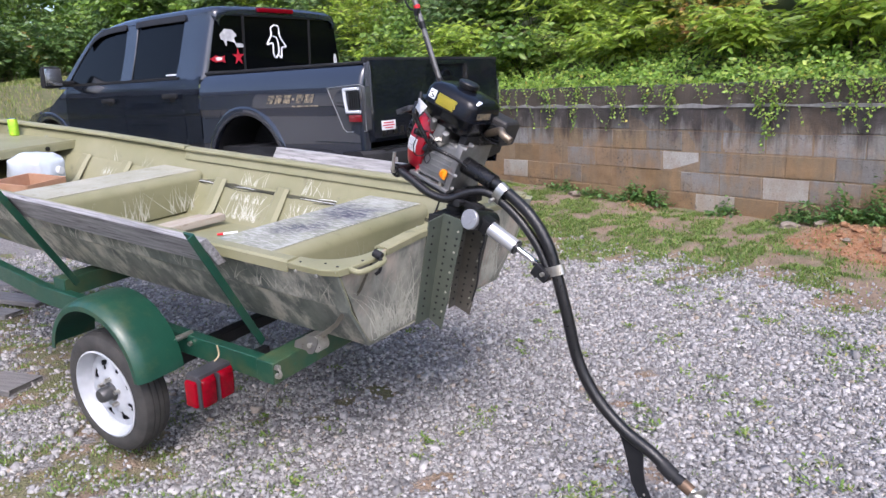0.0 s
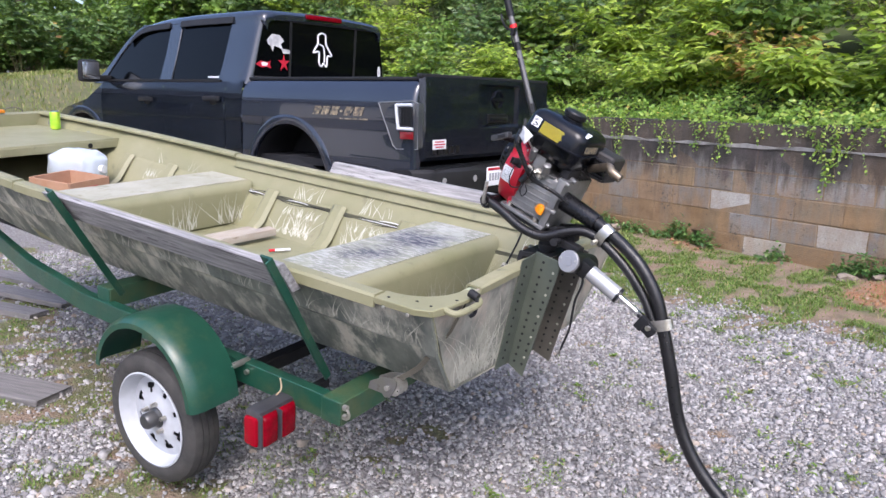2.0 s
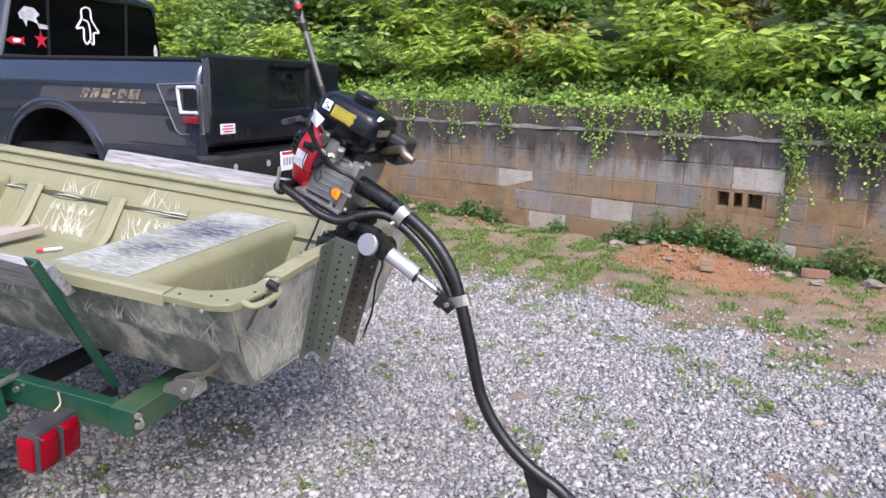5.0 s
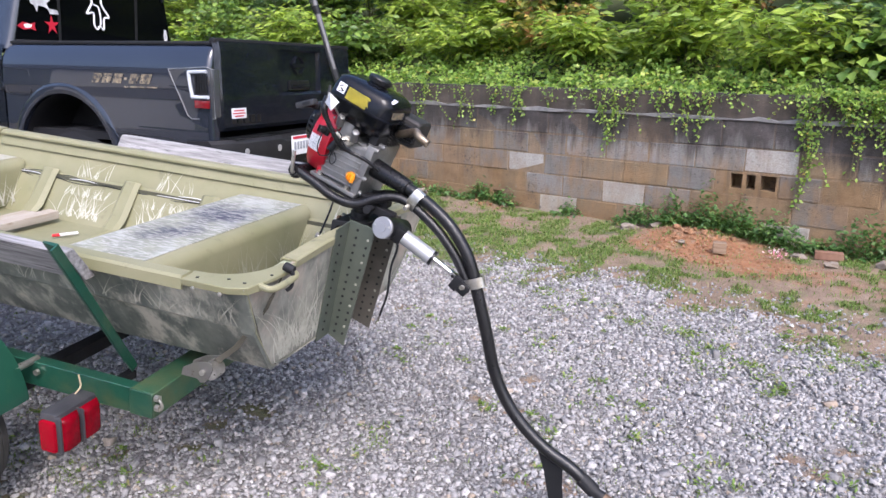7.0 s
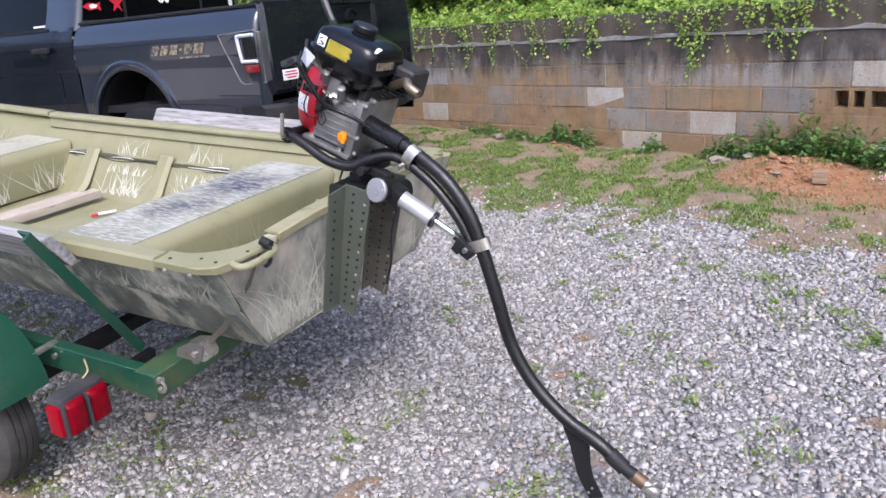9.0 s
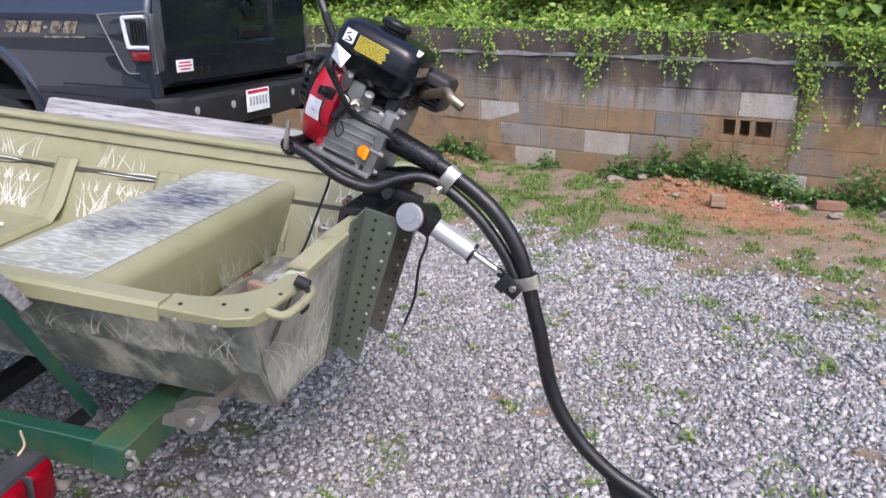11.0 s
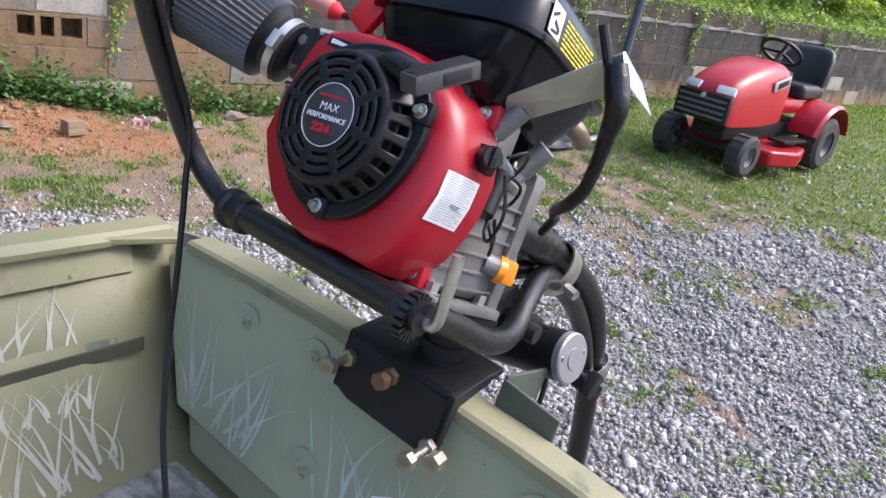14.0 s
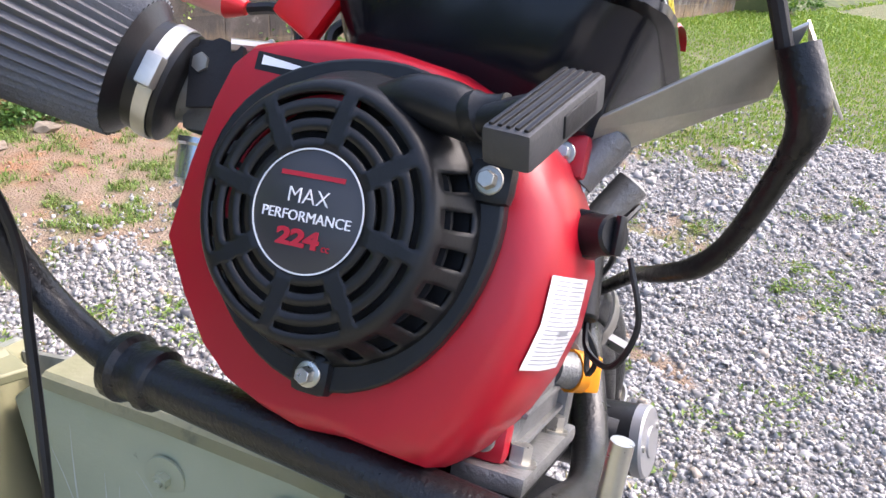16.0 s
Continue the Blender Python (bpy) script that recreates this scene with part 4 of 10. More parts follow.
def grow_thicket():
    """Separate shrubs on the bank: arching shoots with leafy side twigs, dark gaps between them."""
    r = np.random.default_rng(15)
    kinds = {"lance": ([], [], []), "broad": ([], [], []), "spray": ([], [], []), "deep": ([], [], []), "turning": ([], [], [])}
    size = {"lance": (0.085, 0.165, 0.32), "broad": (0.075, 0.135, 0.6), "spray": (0.045, 0.085, 0.48), "deep": (0.07, 0.14, 0.45), "turning": (0.07, 0.13, 0.42)}
    A, B, RA, RB = [], [], [], []
    spots = []
    for y0, y1, step, h0, h1 in ((0.6, 1.1, 0.6, 0.3, 0.7), (1.2, 1.9, 0.58, 0.7, 1.35), (2.0, 3.0, 0.68, 1.1, 2.0), (3.4, 4.8, 0.95, 1.5, 2.4), (4.9, 6.4, 1.3, 1.8, 2.8)):
        for x in np.arange(-15, 19.5, step):
            px, py = x + r.uniform(-0.3, 0.3), r.uniform(y0, y1)
            if r.uniform() < (0.15 if y0 < 1 else 0.04):
                continue
            spots.append((px, py, float(bank_z(np.array(px), np.array(py))), r.uniform(h0, h1) * (1 + 0.22 * float(wave(np.array(px), np.array(py), 2.4, 62)))))
    for k in range(90):
        px, py = r.uniform(-26, -17.5), r.uniform(-9.5, 5.5)
        spots.append((px, py, max(float(bank_z(np.array(px), np.array(py))) if py > 0 else -1.0, float(ground_z(px, py))), r.uniform(1.2, 2.4)))
    for px, py, pz, h in spots:
        v = r.uniform() + 0.45 * float(wave(np.array(px), np.array(py), 1.8, 66))
        kind = "lance" if v < 0.55 else ("spray" if v < 0.74 else ("broad" if v < 0.92 else "deep"))
        if px < -13 or px < -5.0 and r.uniform() < 0.55:
            kind = "deep" if r.uniform() < 0.7 else "broad"
        if abs(px - 0.75) < 0.35 and py < 2.2 or r.uniform() < 0.035:
            kind = "turning"
        far_off = px < -13
        n = int((10 + 9 * h) * (0.5 if far_off else 1.0))
        rad = r.uniform(0.35, 0.6) * (0.55 + 0.35 * h)
        az = r.uniform(0, 6.283, n)
        out = rad * r.uniform(0.1, 1.0, n) ** 0.6
        tall = h * r.uniform(0.55, 1.08, n)
        base = np.stack([px + 0.07 * np.cos(az), py + 0.07 * np.sin(az), np.full(n, pz - 0.05)], 1)
        lean = np.stack([np.cos(az) * out, np.sin(az) * out - 0.12 * h, 0 * az], 1)
        steps = 5
        pts = [base + lean * (q / steps) ** 1.5 + np.array([0, 0, 1.0]) * (tall * (1.2 * q / steps - 0.2 * (q / steps) ** 2.6))[:, None] for q in range(steps + 1)]
        for q in range(steps):
            A.append(pts[q]); B.append(pts[q + 1])
            RA.append(0.007 * (1 - q / 6) * np.ones(n)); RB.append(0.007 * (1 - (q + 1) / 6) * np.ones(n))
        P, D, L = kinds[kind]
        lo, hi, _ = size[kind]
        for q in range(2, steps + 1):
            for side in range(2 if q < steps else 3):
                a = r.uniform(0, 6.283, n)
                ln = r.uniform(0.14, 0.34, n) * (1.5 if far_off else 1.0)
                d = np.stack([np.cos(a), np.sin(a) - 0.2, r.uniform(-0.05, 0.75, n)], 1)
                tip = pts[q] + d * ln[:, None] + np.array([0, 0, -0.5]) * (ln ** 2)[:, None]
                A.append(pts[q]); B.append(tip)
                RA.append(0.0028 * np.ones(n)); RB.append(0.0014 * np.ones(n))
                sidev = unit(np.cross(tip - pts[q], np.array([0, 0, 1.0])))
                for e in range(7):
                    t = (e + 1) / 7
                    P.append(pts[q] * (1 - t) + tip * t + r.normal(0, 0.01, (n, 3)))
                    sg = 1 if e % 2 else -1
                    D.append(unit(tip - pts[q]) * (0.7 if e < 6 else 1.6) + sidev * sg * 0.85 + np.array([0, 0, -0.3]) + r.normal(0, 0.25, (n, 3)))
                    L.append(r.uniform(lo, hi, n) * (1.7 if far_off else 1.0))
    th = thing("thicket", Matrix(), "dense bright green shrubs and saplings covering the bank", "thicket", kind="stuff")
    for q, (kind, mt, nm) in enumerate((("lance", SHRUB, "lance_foliage"), ("broad", BROAD, "broad_foliage"), ("spray", SPRAY, "fine_foliage"), ("deep", DEEP, "deep_foliage"), ("turning", TURNING, "yellowing_foliage"))):
        P, D, L = (np.concatenate(v) for v in kinds[kind])
        leaf_mesh(nm, P, D, L, L * size[kind][2], mt, parent=th, seed=4 + q, lie=(0.1, -0.65, 0.7), jitter=0.5)
    twig_mesh("canes", np.concatenate(A), np.concatenate(B), np.concatenate(RA), np.concatenate(RB), CANE, th)


def grow_vines():
    """Ground-covering creeper on the bank's edge, and strands hanging down the wall."""
    r = np.random.default_rng(17)
    n = 72000
    x, y = r.uniform(-9, 16, n), r.uniform(-0.1, 1.9, n) ** 1.0
    lump = 0.5 + 0.5 * wave(x, y, 0.55, 71) + 0.35 * wave(x, y, 0.2, 72)
    z = np.where(y > 0.05, bank_z(x, np.maximum(y, 0.12)), 1.2) + np.clip(lump, 0, 1.5) * 0.2 * r.uniform(0, 1, n) + 0.015
    z = z - np.where(y < 0.05, r.uniform(0, 0.12, n) * (0.4 + lump), 0)
    ok = (y > 0.02) | (lump > 0.45)
    P = [np.stack([x, y, z], 1)[ok]]
    D = [np.stack([r.normal(0, 0.8, n), r.normal(-0.5, 0.7, n), r.normal(-0.05, 0.4, n)], 1)[ok]]
    A, B = [], []
    strands = [(0.02, 0.76, 26), (-0.1, 0.55, 8), (0.14, 0.5, 10), (0.8, 0.5, 14), (0.72, 0.3, 8), (0.95, 0.35, 8), (1.74, 0.95, 26), (1.66, 0.6, 12), (1.85, 0.5, 12), (2.05, 0.7, 14), (2.2, 0.85, 22), (2.32, 0.6, 12), (2.5, 0.9, 22), (2.75, 0.6, 12), (3.0, 0.8, 18), (3.3, 0.5, 12), (3.7, 0.8, 18), (4.1, 0.5, 14), (4.6, 0.9, 22), (5.2, 0.6, 18), (-0.6, 0.3, 10), (-0.95, 0.5, 12), (-1.25, 0.35, 8), (-1.6, 0.4, 8), (0.35, 0.3, 8), (0.55, 0.25, 6), (-2.1, 0.5, 10), (-2.6, 0.6, 12), (-3.3, 0.5, 14), (6.0, 0.7, 20), (6.9, 0.6, 20), (8.0, 0.8, 24), (9.5, 0.6, 24), (11.0, 0.7, 24)]
    for cx, ln, m in strands:
        for s in range(max(2, m // 4)):
            px = cx + r.normal(0, 0.05)
            l = ln * r.uniform(0.35, 1.0)
            k = int(8 + l * 42)
            t = np.linspace(0, 1, k)
            wob = 0.03 * np.sin(t * r.uniform(3, 8) + r.uniform(0, 6)) + r.normal(0, 0.05) * t
            pts = np.stack([px + wob, -0.035 - 0.05 * np.sin(np.pi * np.minimum(1, t * 3)) * r.uniform(0.3, 1) + 0 * t, 1.24 - l * t], 1)
            A.append(pts[:-1]); B.append(pts[1:])
            q = pts + r.normal(0, 0.015, pts.shape) * np.array([1, 0.4, 1])
            q[:, 1] = np.minimum(q[:, 1], -0.02)
            P.append(q)
            D.append(np.stack([r.normal(0, 0.9, k), r.normal(-0.5, 0.4, k), r.normal(-0.5, 0.4, k)], 1))
    # thin loose runners with few leaves
    for s in range(110):
        px, l = r.uniform(-6, 13), r.uniform(0.08, 0.5)
        k = int(5 + l * 22)
        t = np.linspace(0, 1, k)
        pts = np.stack([px + 0.05 * np.sin(t * 4 + s) + r.normal(0, 0.08) * t, -0.03 - 0.03 * r.uniform(0, 1) + 0 * t, 1.23 - l * t], 1)
        A.append(pts[:-1]); B.append(pts[1:])
        P.append(pts); D.append(np.stack([r.normal(0, 0.9, k), r.normal(-0.5, 0.4, k), r.normal(-0.5, 0.4, k)], 1))
    m = 1500
    x = r.uniform(1.85, 3.4, m)
    P.append(np.stack([x, r.uniform(-0.11, -0.02, m), 1.26 - 0.3 * r.uniform(0, 1, m) ** 1.4 * (0.6 + 0.4 * wave(x, 0 * x, 0.5, 74))], 1))
    D.append(np.stack([r.normal(0, 0.8, m), r.normal(-0.5, 0.4, m), r.normal(-0.4, 0.4, m)], 1))
    P, D = np.concatenate(P), np.concatenate(D)
    L = r.uniform(0.032, 0.068, len(P)) * np.where(P[:, 1] < 0.0, 0.62, 1.0)
    A, B = np.concatenate(A), np.concatenate(B)
    th = thing("creeper", Matrix(), "light green creeper trailing over the top of the wall", "creeper", kind="stuff")
    leaf_mesh("foliage", P, D, L, L * 0.68, LEAF, parent=th, seed=6, lie=(0.1, -0.6, 0.7), jitter=0.45)
    twig_mesh("runners", A, B, np.full(len(A), 0.0022), np.full(len(A), 0.0018), CANE, th)
    # larger heart-shaped leaves low over the wall at one place
    m = 150
    x, y = r.normal(2.45, 0.4, m), r.uniform(-0.1, 0.5, m)
    P = np.stack([x, y, 1.2 + 0.45 * r.uniform(0, 1, m) + 0.2 * np.maximum(y, 0)], 1)
    D = np.stack([r.normal(0, 0.6, m), r.normal(-0.7, 0.4, m), r.normal(-0.4, 0.4, m)], 1)
    L = r.uniform(0.07, 0.12, m)
    tagged(leaf_mesh("bindweed", P, D, L, L * 0.85, LEAF, seed=7), "broad-leaved climber spilling over the wall edge", "climber", kind="stuff")


def tree(x, y, z, h, spread, seed, label="tall dark-trunked leafy tree above the bank"):
    r = random.Random(seed)
    q = np.random.default_rng(seed)
    t = thing("tree", pose(x, y, z), label, "tree", "trees behind the yard")
    bm = B_()
    bend = (r.uniform(-0.4, 0.4), r.uniform(-0.4, 0.4))
    tube(bm, [(0, 0, -0.2), (bend[0] * 0.3, bend[1] * 0.3, h * 0.35), (bend[0], bend[1], h * 0.75), (bend[0] * 1.3, bend[1] * 1.3, h)], 0.1, seg=9, n=5, radii=[0.13, 0.1, 0.075, 0.03])
    part("trunk", bm, BARK, t)
    P, D = [], []
    for k in range(11):
        a, zz = k * 2.4 + r.uniform(-0.4, 0.4), h * (0.3 + 0.65 * k / 11)
        ln = spread * (1.0 - 0.5 * k / 11) * r.uniform(0.75, 1.15)
        b0 = Vector((bend[0] * zz / h, bend[1] * zz / h, zz))
        tip = b0 + Vector((math.cos(a) * ln, math.sin(a) * ln, ln * r.uniform(0.1, 0.5)))
        bm = B_()
        tube(bm, [b0, (b0 + tip) / 2 + Vector((0, 0, 0.1)), tip], 0.03, seg=6, n=3, radii=[0.045, 0.028, 0.01])
        part("limb", bm, BARK, t)
        n = 420
        s = q.uniform(0.25, 1.05, n)[:, None]
        c = np.array(b0)[None] * (1 - s) + np.array(tip)[None] * s + q.normal(0, 0.28, (n, 3)) * (0.4 + s)
        P.append(c); D.append(q.normal(0, 1, (n, 3)) + np.array([0, 0, -0.4]))
    P, D = np.concatenate(P), np.concatenate(D)
    L = q.uniform(0.1, 0.19, len(P))
    leaf_mesh("crown", P, D, L, L * 0.55, CROWN, parent=t, seed=seed)


def grow_gravel_weeds():
    """Small flat rosettes of weeds coming up through the gravel."""
    def where(x, y):
        return ease((wave(x, y, 0.8, 37) + 0.4 * wave(x, y, 0.3, 38) - 0.1) / 0.5) * (0.25 + 0.75 * ease((x - 0.6) / 1.5))
    x, y = scatter(3200, -1.0, 6.0, -6.3, -2.1, 44, where)
    r = np.random.default_rng(45)
    P, D = [], []
    for cx, cy in zip(x, y):
        n = r.integers(8, 30)
        a = r.uniform(0, 6.283, n)
        s = r.uniform(0.008, 0.045)
        px, py = cx + r.normal(0, s, n), cy + r.normal(0, s, n)
        P.append(np.stack([px, py, ground_z(px, py) - 0.008 + r.uniform(0, 0.012, n)], 1))
        D.append(np.stack([np.cos(a), np.sin(a), r.uniform(0.1, 1.1, n)], 1))
    P, D = np.concatenate(P), np.concatenate(D)
    L = r.uniform(0.012, 0.034, len(P))
    return tagged(leaf_mesh("gravel_weeds", P, D, L, L * 0.4, BLADE, seed=9), "small yellow-green weeds scattered through the gravel", "weeds", kind="stuff")


def grow_far_woods():
    """A distant belt of leaves beyond the yard's trees."""
    r = np.random.default_rng(46)
    n = 15000
    s = r.uniform(0, 1, n)
    x = np.where(s < 0.45, r.uniform(-33, -28, n), r.uniform(-30, 34, n))
    y = np.where(s < 0.45, r.uniform(-22, 16, n), r.uniform(13, 17, n))
    g = np.where(s < 0.45, 1.0, 5.0)
    z = g + r.uniform(0, 1, n) * (6.5 + 1.5 * wave(x, y, 9.0, 47))
    L = r.uniform(0.5, 1.0, n)
    return tagged(leaf_mesh("far_woods", np.stack([x, y, z], 1), r.normal(0, 1, (n, 3)) + np.array([0, 0, -0.3]), L, L * 0.6, CROWN, seed=10), "distant belt of dark green woodland", "woods", kind="stuff")


lay_gravel()
lay_clay_crumbs()
grow_gravel_weeds()
grow_far_woods()
grow_grass()
grow_lawn()
grow_slope_grass()
grow_wall_weeds()
grow_thicket()
grow_bank_brush()
grow_vines()
for k, (x, y) in enumerate(((-24, -6.5), (-25, -2), (-24, 2.5), (-22, 6), (-26, -9.5), (-18.5, 0.6), (-15.0, 1.6), (-13.2, 3.4), (-17, 4.5), (-10.5, 5.2), (-20.5, -4.6), (-7.5, 6.3), (-4.0, 6.6), (-0.5, 7.0), (3.0, 6.6), (6.5, 7.2), (10.5, 6.8), (14.5, 8.5), (20, 9), (26, 8))):
    zz = max(float(bank_z(np.array(x), np.array(y))) if y > 0 else -1.0, float(ground_z(x, y)))
    tree(x, y, zz, 5.5 + (k * 37 % 11) * 0.2, 1.9, 100 + k)


# ---- the jon boat on its trailer ----
BM = Matrix.Translation((1.02, -4.64, 0)) @ Matrix.Rotation(radians(18.5), 4, "Z") @ Matrix.Rotation(radians(5), 4, "Y") @ Matrix.Rotation(radians(2.5), 4, "X")
YC = 0.07


def st(x):
    """Half beam at the chine, half beam at the gunwale, bottom and gunwale heights at x."""
    k = max(0.0, (-x - 2.4) / 1.8)
    hb = 0.45 - 0.13 * k * k
    ht = 0.655 - 0.16 * k * k
    zb = 0.425 + 0.20 * k ** 2.2
    zt = 0.785 + 0.05 * k
    return hb, ht, zb, zt


XS = [-0.065, -0.15, -0.22, -0.3, -0.8, -1.3, -1.8, -2.3, -2.7, -3.1, -3.5, -3.9, -4.2]


def rake(x, z):
    """The stern leans aft towards its top."""
    return x + (0.15 * (z - 0.425) * min(1.0, max(0.0, (x + 0.3) / 0.19)) if x > -0.3 else 0.0)


def skew(y):
    """The stern's near corner lies a little forward."""
    return 0.072 * (y - 0.1)


def hull_ring(x, off):
    """One rib of the skin: flat bottom, lower side, a pressed step, flared upper side."""
    hb, ht, zb, zt = st(x)
    hb, ht, zb = hb - off, ht - off, zb + off
    zm = zb + 0.56 * (zt - zb)
    hm = hb + 0.60 * (ht - hb)
    k = 1.0 if x < -0.2 else 0.15
    half = [(hb - 0.012, zb), (hb, zb + 0.01), (hm - 0.022 * k, zm - 0.022), (hm + 0.012 * k, zm), (ht, zt)]
    pts = [(-y, z) for y, z in reversed(half)] + half
    return [Vector((rake(x, z) + (skew(y) if x > -0.12 else 0.0), YC + y, z)) for y, z in pts]


boat = thing("jon_boat", BM, "olive aluminium jon boat with painted grass camouflage on a green trailer", "boat")
b = B_()
outer, inner = [hull_ring(x, 0) for x in XS], [hull_ring(x, 0.01) for x in XS]
loft(b, [o + i[::-1] for o, i in zip(outer, inner)])
hull = part("hull", b, CAMO, boat, "faded grey and brown camouflage outside", 20)
b = B_()
loft(b, [hull_ring(x, 0.0115) for x in XS], closed=False, caps=False)
bmesh.ops.reverse_faces(b, faces=b.faces)
lining = part("lining", b, OLIVE, boat, "olive painted inside of the hull", 30)
sol = lining.modifiers.new("skin", "SOLIDIFY")
sol.thickness, sol.offset = 0.004, 0

# floor with dried silt
b = B_()
loft(b, [[Vector((x, YC - st(x)[0] + 0.03, st(x)[2] + 0.014)), Vector((x, YC + st(x)[0] - 0.03, st(x)[2] + 0.014)), Vector((x, YC + st(x)[0] - 0.03, st(x)[2] + 0.018)), Vector((x, YC - st(x)[0] + 0.03, st(x)[2] + 0.018))] for x in (-0.095, -0.5)])
part("stern_floor", b, SILT, boat, "floor plate streaked with dried silt")

# gunwales: a folded lip with an inner band
for side, nm in ((-1, "gunwale"), (1, "gunwale")):
    b = B_()
    secs = []
    for x in [-0.26 if side < 0 else -0.012, -0.5, -1.0, -1.5, -2.0, -2.345]:
        hb, ht, zb, zt = st(x)
        secs.append([Vector((x, YC + side * (ht + dy), zt + dz)) for dy, dz in ((-0.042, 0.0), (-0.03, 0.012), (0.012, 0.012), (0.02, 0.004), (0.02, -0.03), (0.014, -0.03), (0.008, -0.004), (-0.042, -0.01))])
    loft(b, secs)
    part(nm, b, OLIVE, boat)
    b = B_()
    secs = []
    for x in [-2.355, -2.7, -3.1, -3.5, -3.9, -4.2]:
        hb, ht, zb, zt = st(x)
        secs.append([Vector((x, YC + side * (ht + dy), zt + dz + 0.004)) for dy, dz in ((-0.042, 0.0), (-0.03, 0.012), (0.012, 0.012), (0.02, 0.004), (0.02, -0.03), (0.014, -0.03), (0.008, -0.004), (-0.042, -0.01))])
    loft(b, secs)
    part(nm, b, OLIVE, boat)
    b = B_()
    secs = []
    for x in [-0.22 if side < 0 else -0.13, -1.0, -2.0, -2.345]:
        hb, ht, zb, zt = st(x)
        k = (ht - hb) / (zt - zb)
        secs.append([Vector((rake(x, zt + dz), YC + side * (ht - 0.012 + k * dz + dy), zt + dz)) for dy, dz in ((-0.0062, -0.004), (-0.004, -0.004), (-0.004, -0.058), (-0.0062, -0.058))])
    loft(b, secs)
    band = part("inner_band", b, OLIVE, boat)
    for j in range(18):
        b = B_()
        x = -0.2 - j * 0.125
        hb, ht, zb, zt = st(x)
        k = (ht - hb) / (zt - zb)
        y = YC + side * (ht - 0.0185 - k * 0.05)
        lathe(b, [(0.0045, 0), (0.004, 0.002), (0.0015, 0.0032)], Matrix.Translation((x, y, zt - 0.05)) @ axis_to((0, 0, 0), (0, -side, 0.2)), seg=8)
        part("rivet", b, OLIVE, band)

# transom
TT = 0.045


def tr_pt(y, z, d=0.0):
    return Vector((-0.065 + 0.15 * (z - 0.425) - d + skew(y), YC + y, z))


prof = [(-0.445, 0.43), (0.445, 0.43), (0.635, 0.775), (0.56, 0.79), (0.38, 0.805), (0.2, 0.815), (-0.2, 0.815), (-0.38, 0.8), (-0.56, 0.785), (-0.635, 0.775)]
b = B_()
loft(b, [[tr_pt(y, z, 0.0) for y, z in prof], [tr_pt(y, z, 0.008) for y, z in prof]])
part("transom_skin", b, TRANSOM_CAMO, boat, "camouflage transom with pale painted reeds")
b = B_()
board = [(-0.47, 0.52), (0.47, 0.52), (0.6, 0.745), (0.56, 0.783), (0.38, 0.8), (0.2, 0.81), (-0.2, 0.81), (-0.38, 0.795), (-0.56, 0.778), (-0.6, 0.745)]
loft(b, [[tr_pt(y, z, 0.01) for y, z in board], [tr_pt(y, z, TT) for y, z in board]])
part("transom_board", b, OLIVE_DARK, boat, "sage green plate inside the transom", bevel=0.004)
b = B_()
low = [(-0.43, 0.435), (0.43, 0.435), (0.475, 0.52), (-0.475, 0.52)]
loft(b, [[tr_pt(y, z, 0.009) for y, z in low], [tr_pt(y, z, 0.016) for y, z in low]])
part("transom_inner_skin", b, OLIVE_DARK, boat)
b = B_()
for y0, y1, z0, z1 in ((-0.37, 0.37, 0.812, 0.812),):
    secs = []
    for y in np.linspace(-0.4, 0.55, 12):
        z = float(np.interp(y, [p[0] for p in reversed(prof[2:])], [p[1] for p in reversed(prof[2:])]))
        secs.append([tr_pt(y, z + dz, d) for d, dz in ((-0.006, -0.022), (-0.006, 0.002), (0.0, 0.007), (TT + 0.002, 0.007), (TT + 0.007, 0.002), (TT + 0.007, -0.012), (TT + 0.002, -0.012), (TT + 0.002, 0.0), (-0.001, 0.0), (-0.001, -0.022))])
    loft(b, secs)
part("transom_cap", b, OLIVE_WORN, boat, "pale worn paint along the transom's top edge")

b = B_()
chip = [(0.027, 0.632), (-0.006, 0.652), (-0.02, 0.63), (-0.05, 0.612), (-0.012, 0.615)]
loft(b, [[tr_pt(y, z, TT + 0.0005) for y, z in chip], [tr_pt(y, z, TT + 0.0012) for y, z in chip]])
part("paint_chip", b, WHITE_INK, boat, "bare bright chip in the paint", 0)
# bolts and washers on the inside of the transom
for y, z in ((0.16, 0.60), (0.2, 0.76), (-0.2, 0.76), (-0.02, 0.58), (0.36, 0.74), (-0.16, 0.61)):
    b = B_()
    p0, p1 = tr_pt(y, z, TT), tr_pt(y, z, TT + 0.003)
    cyl(b, p0, p1, 0.026, seg=20)
    bl = part("washer", b, OLIVE_DARK, boat)
    b = B_()
    cyl(b, p1, tr_pt(y, z, TT + 0.012), 0.0095, seg=6)
    cyl(b, tr_pt(y, z, TT + 0.012), tr_pt(y, z, TT + 0.017), 0.005, seg=10)
    part("bolt", b, OLIVE_DARK, bl)

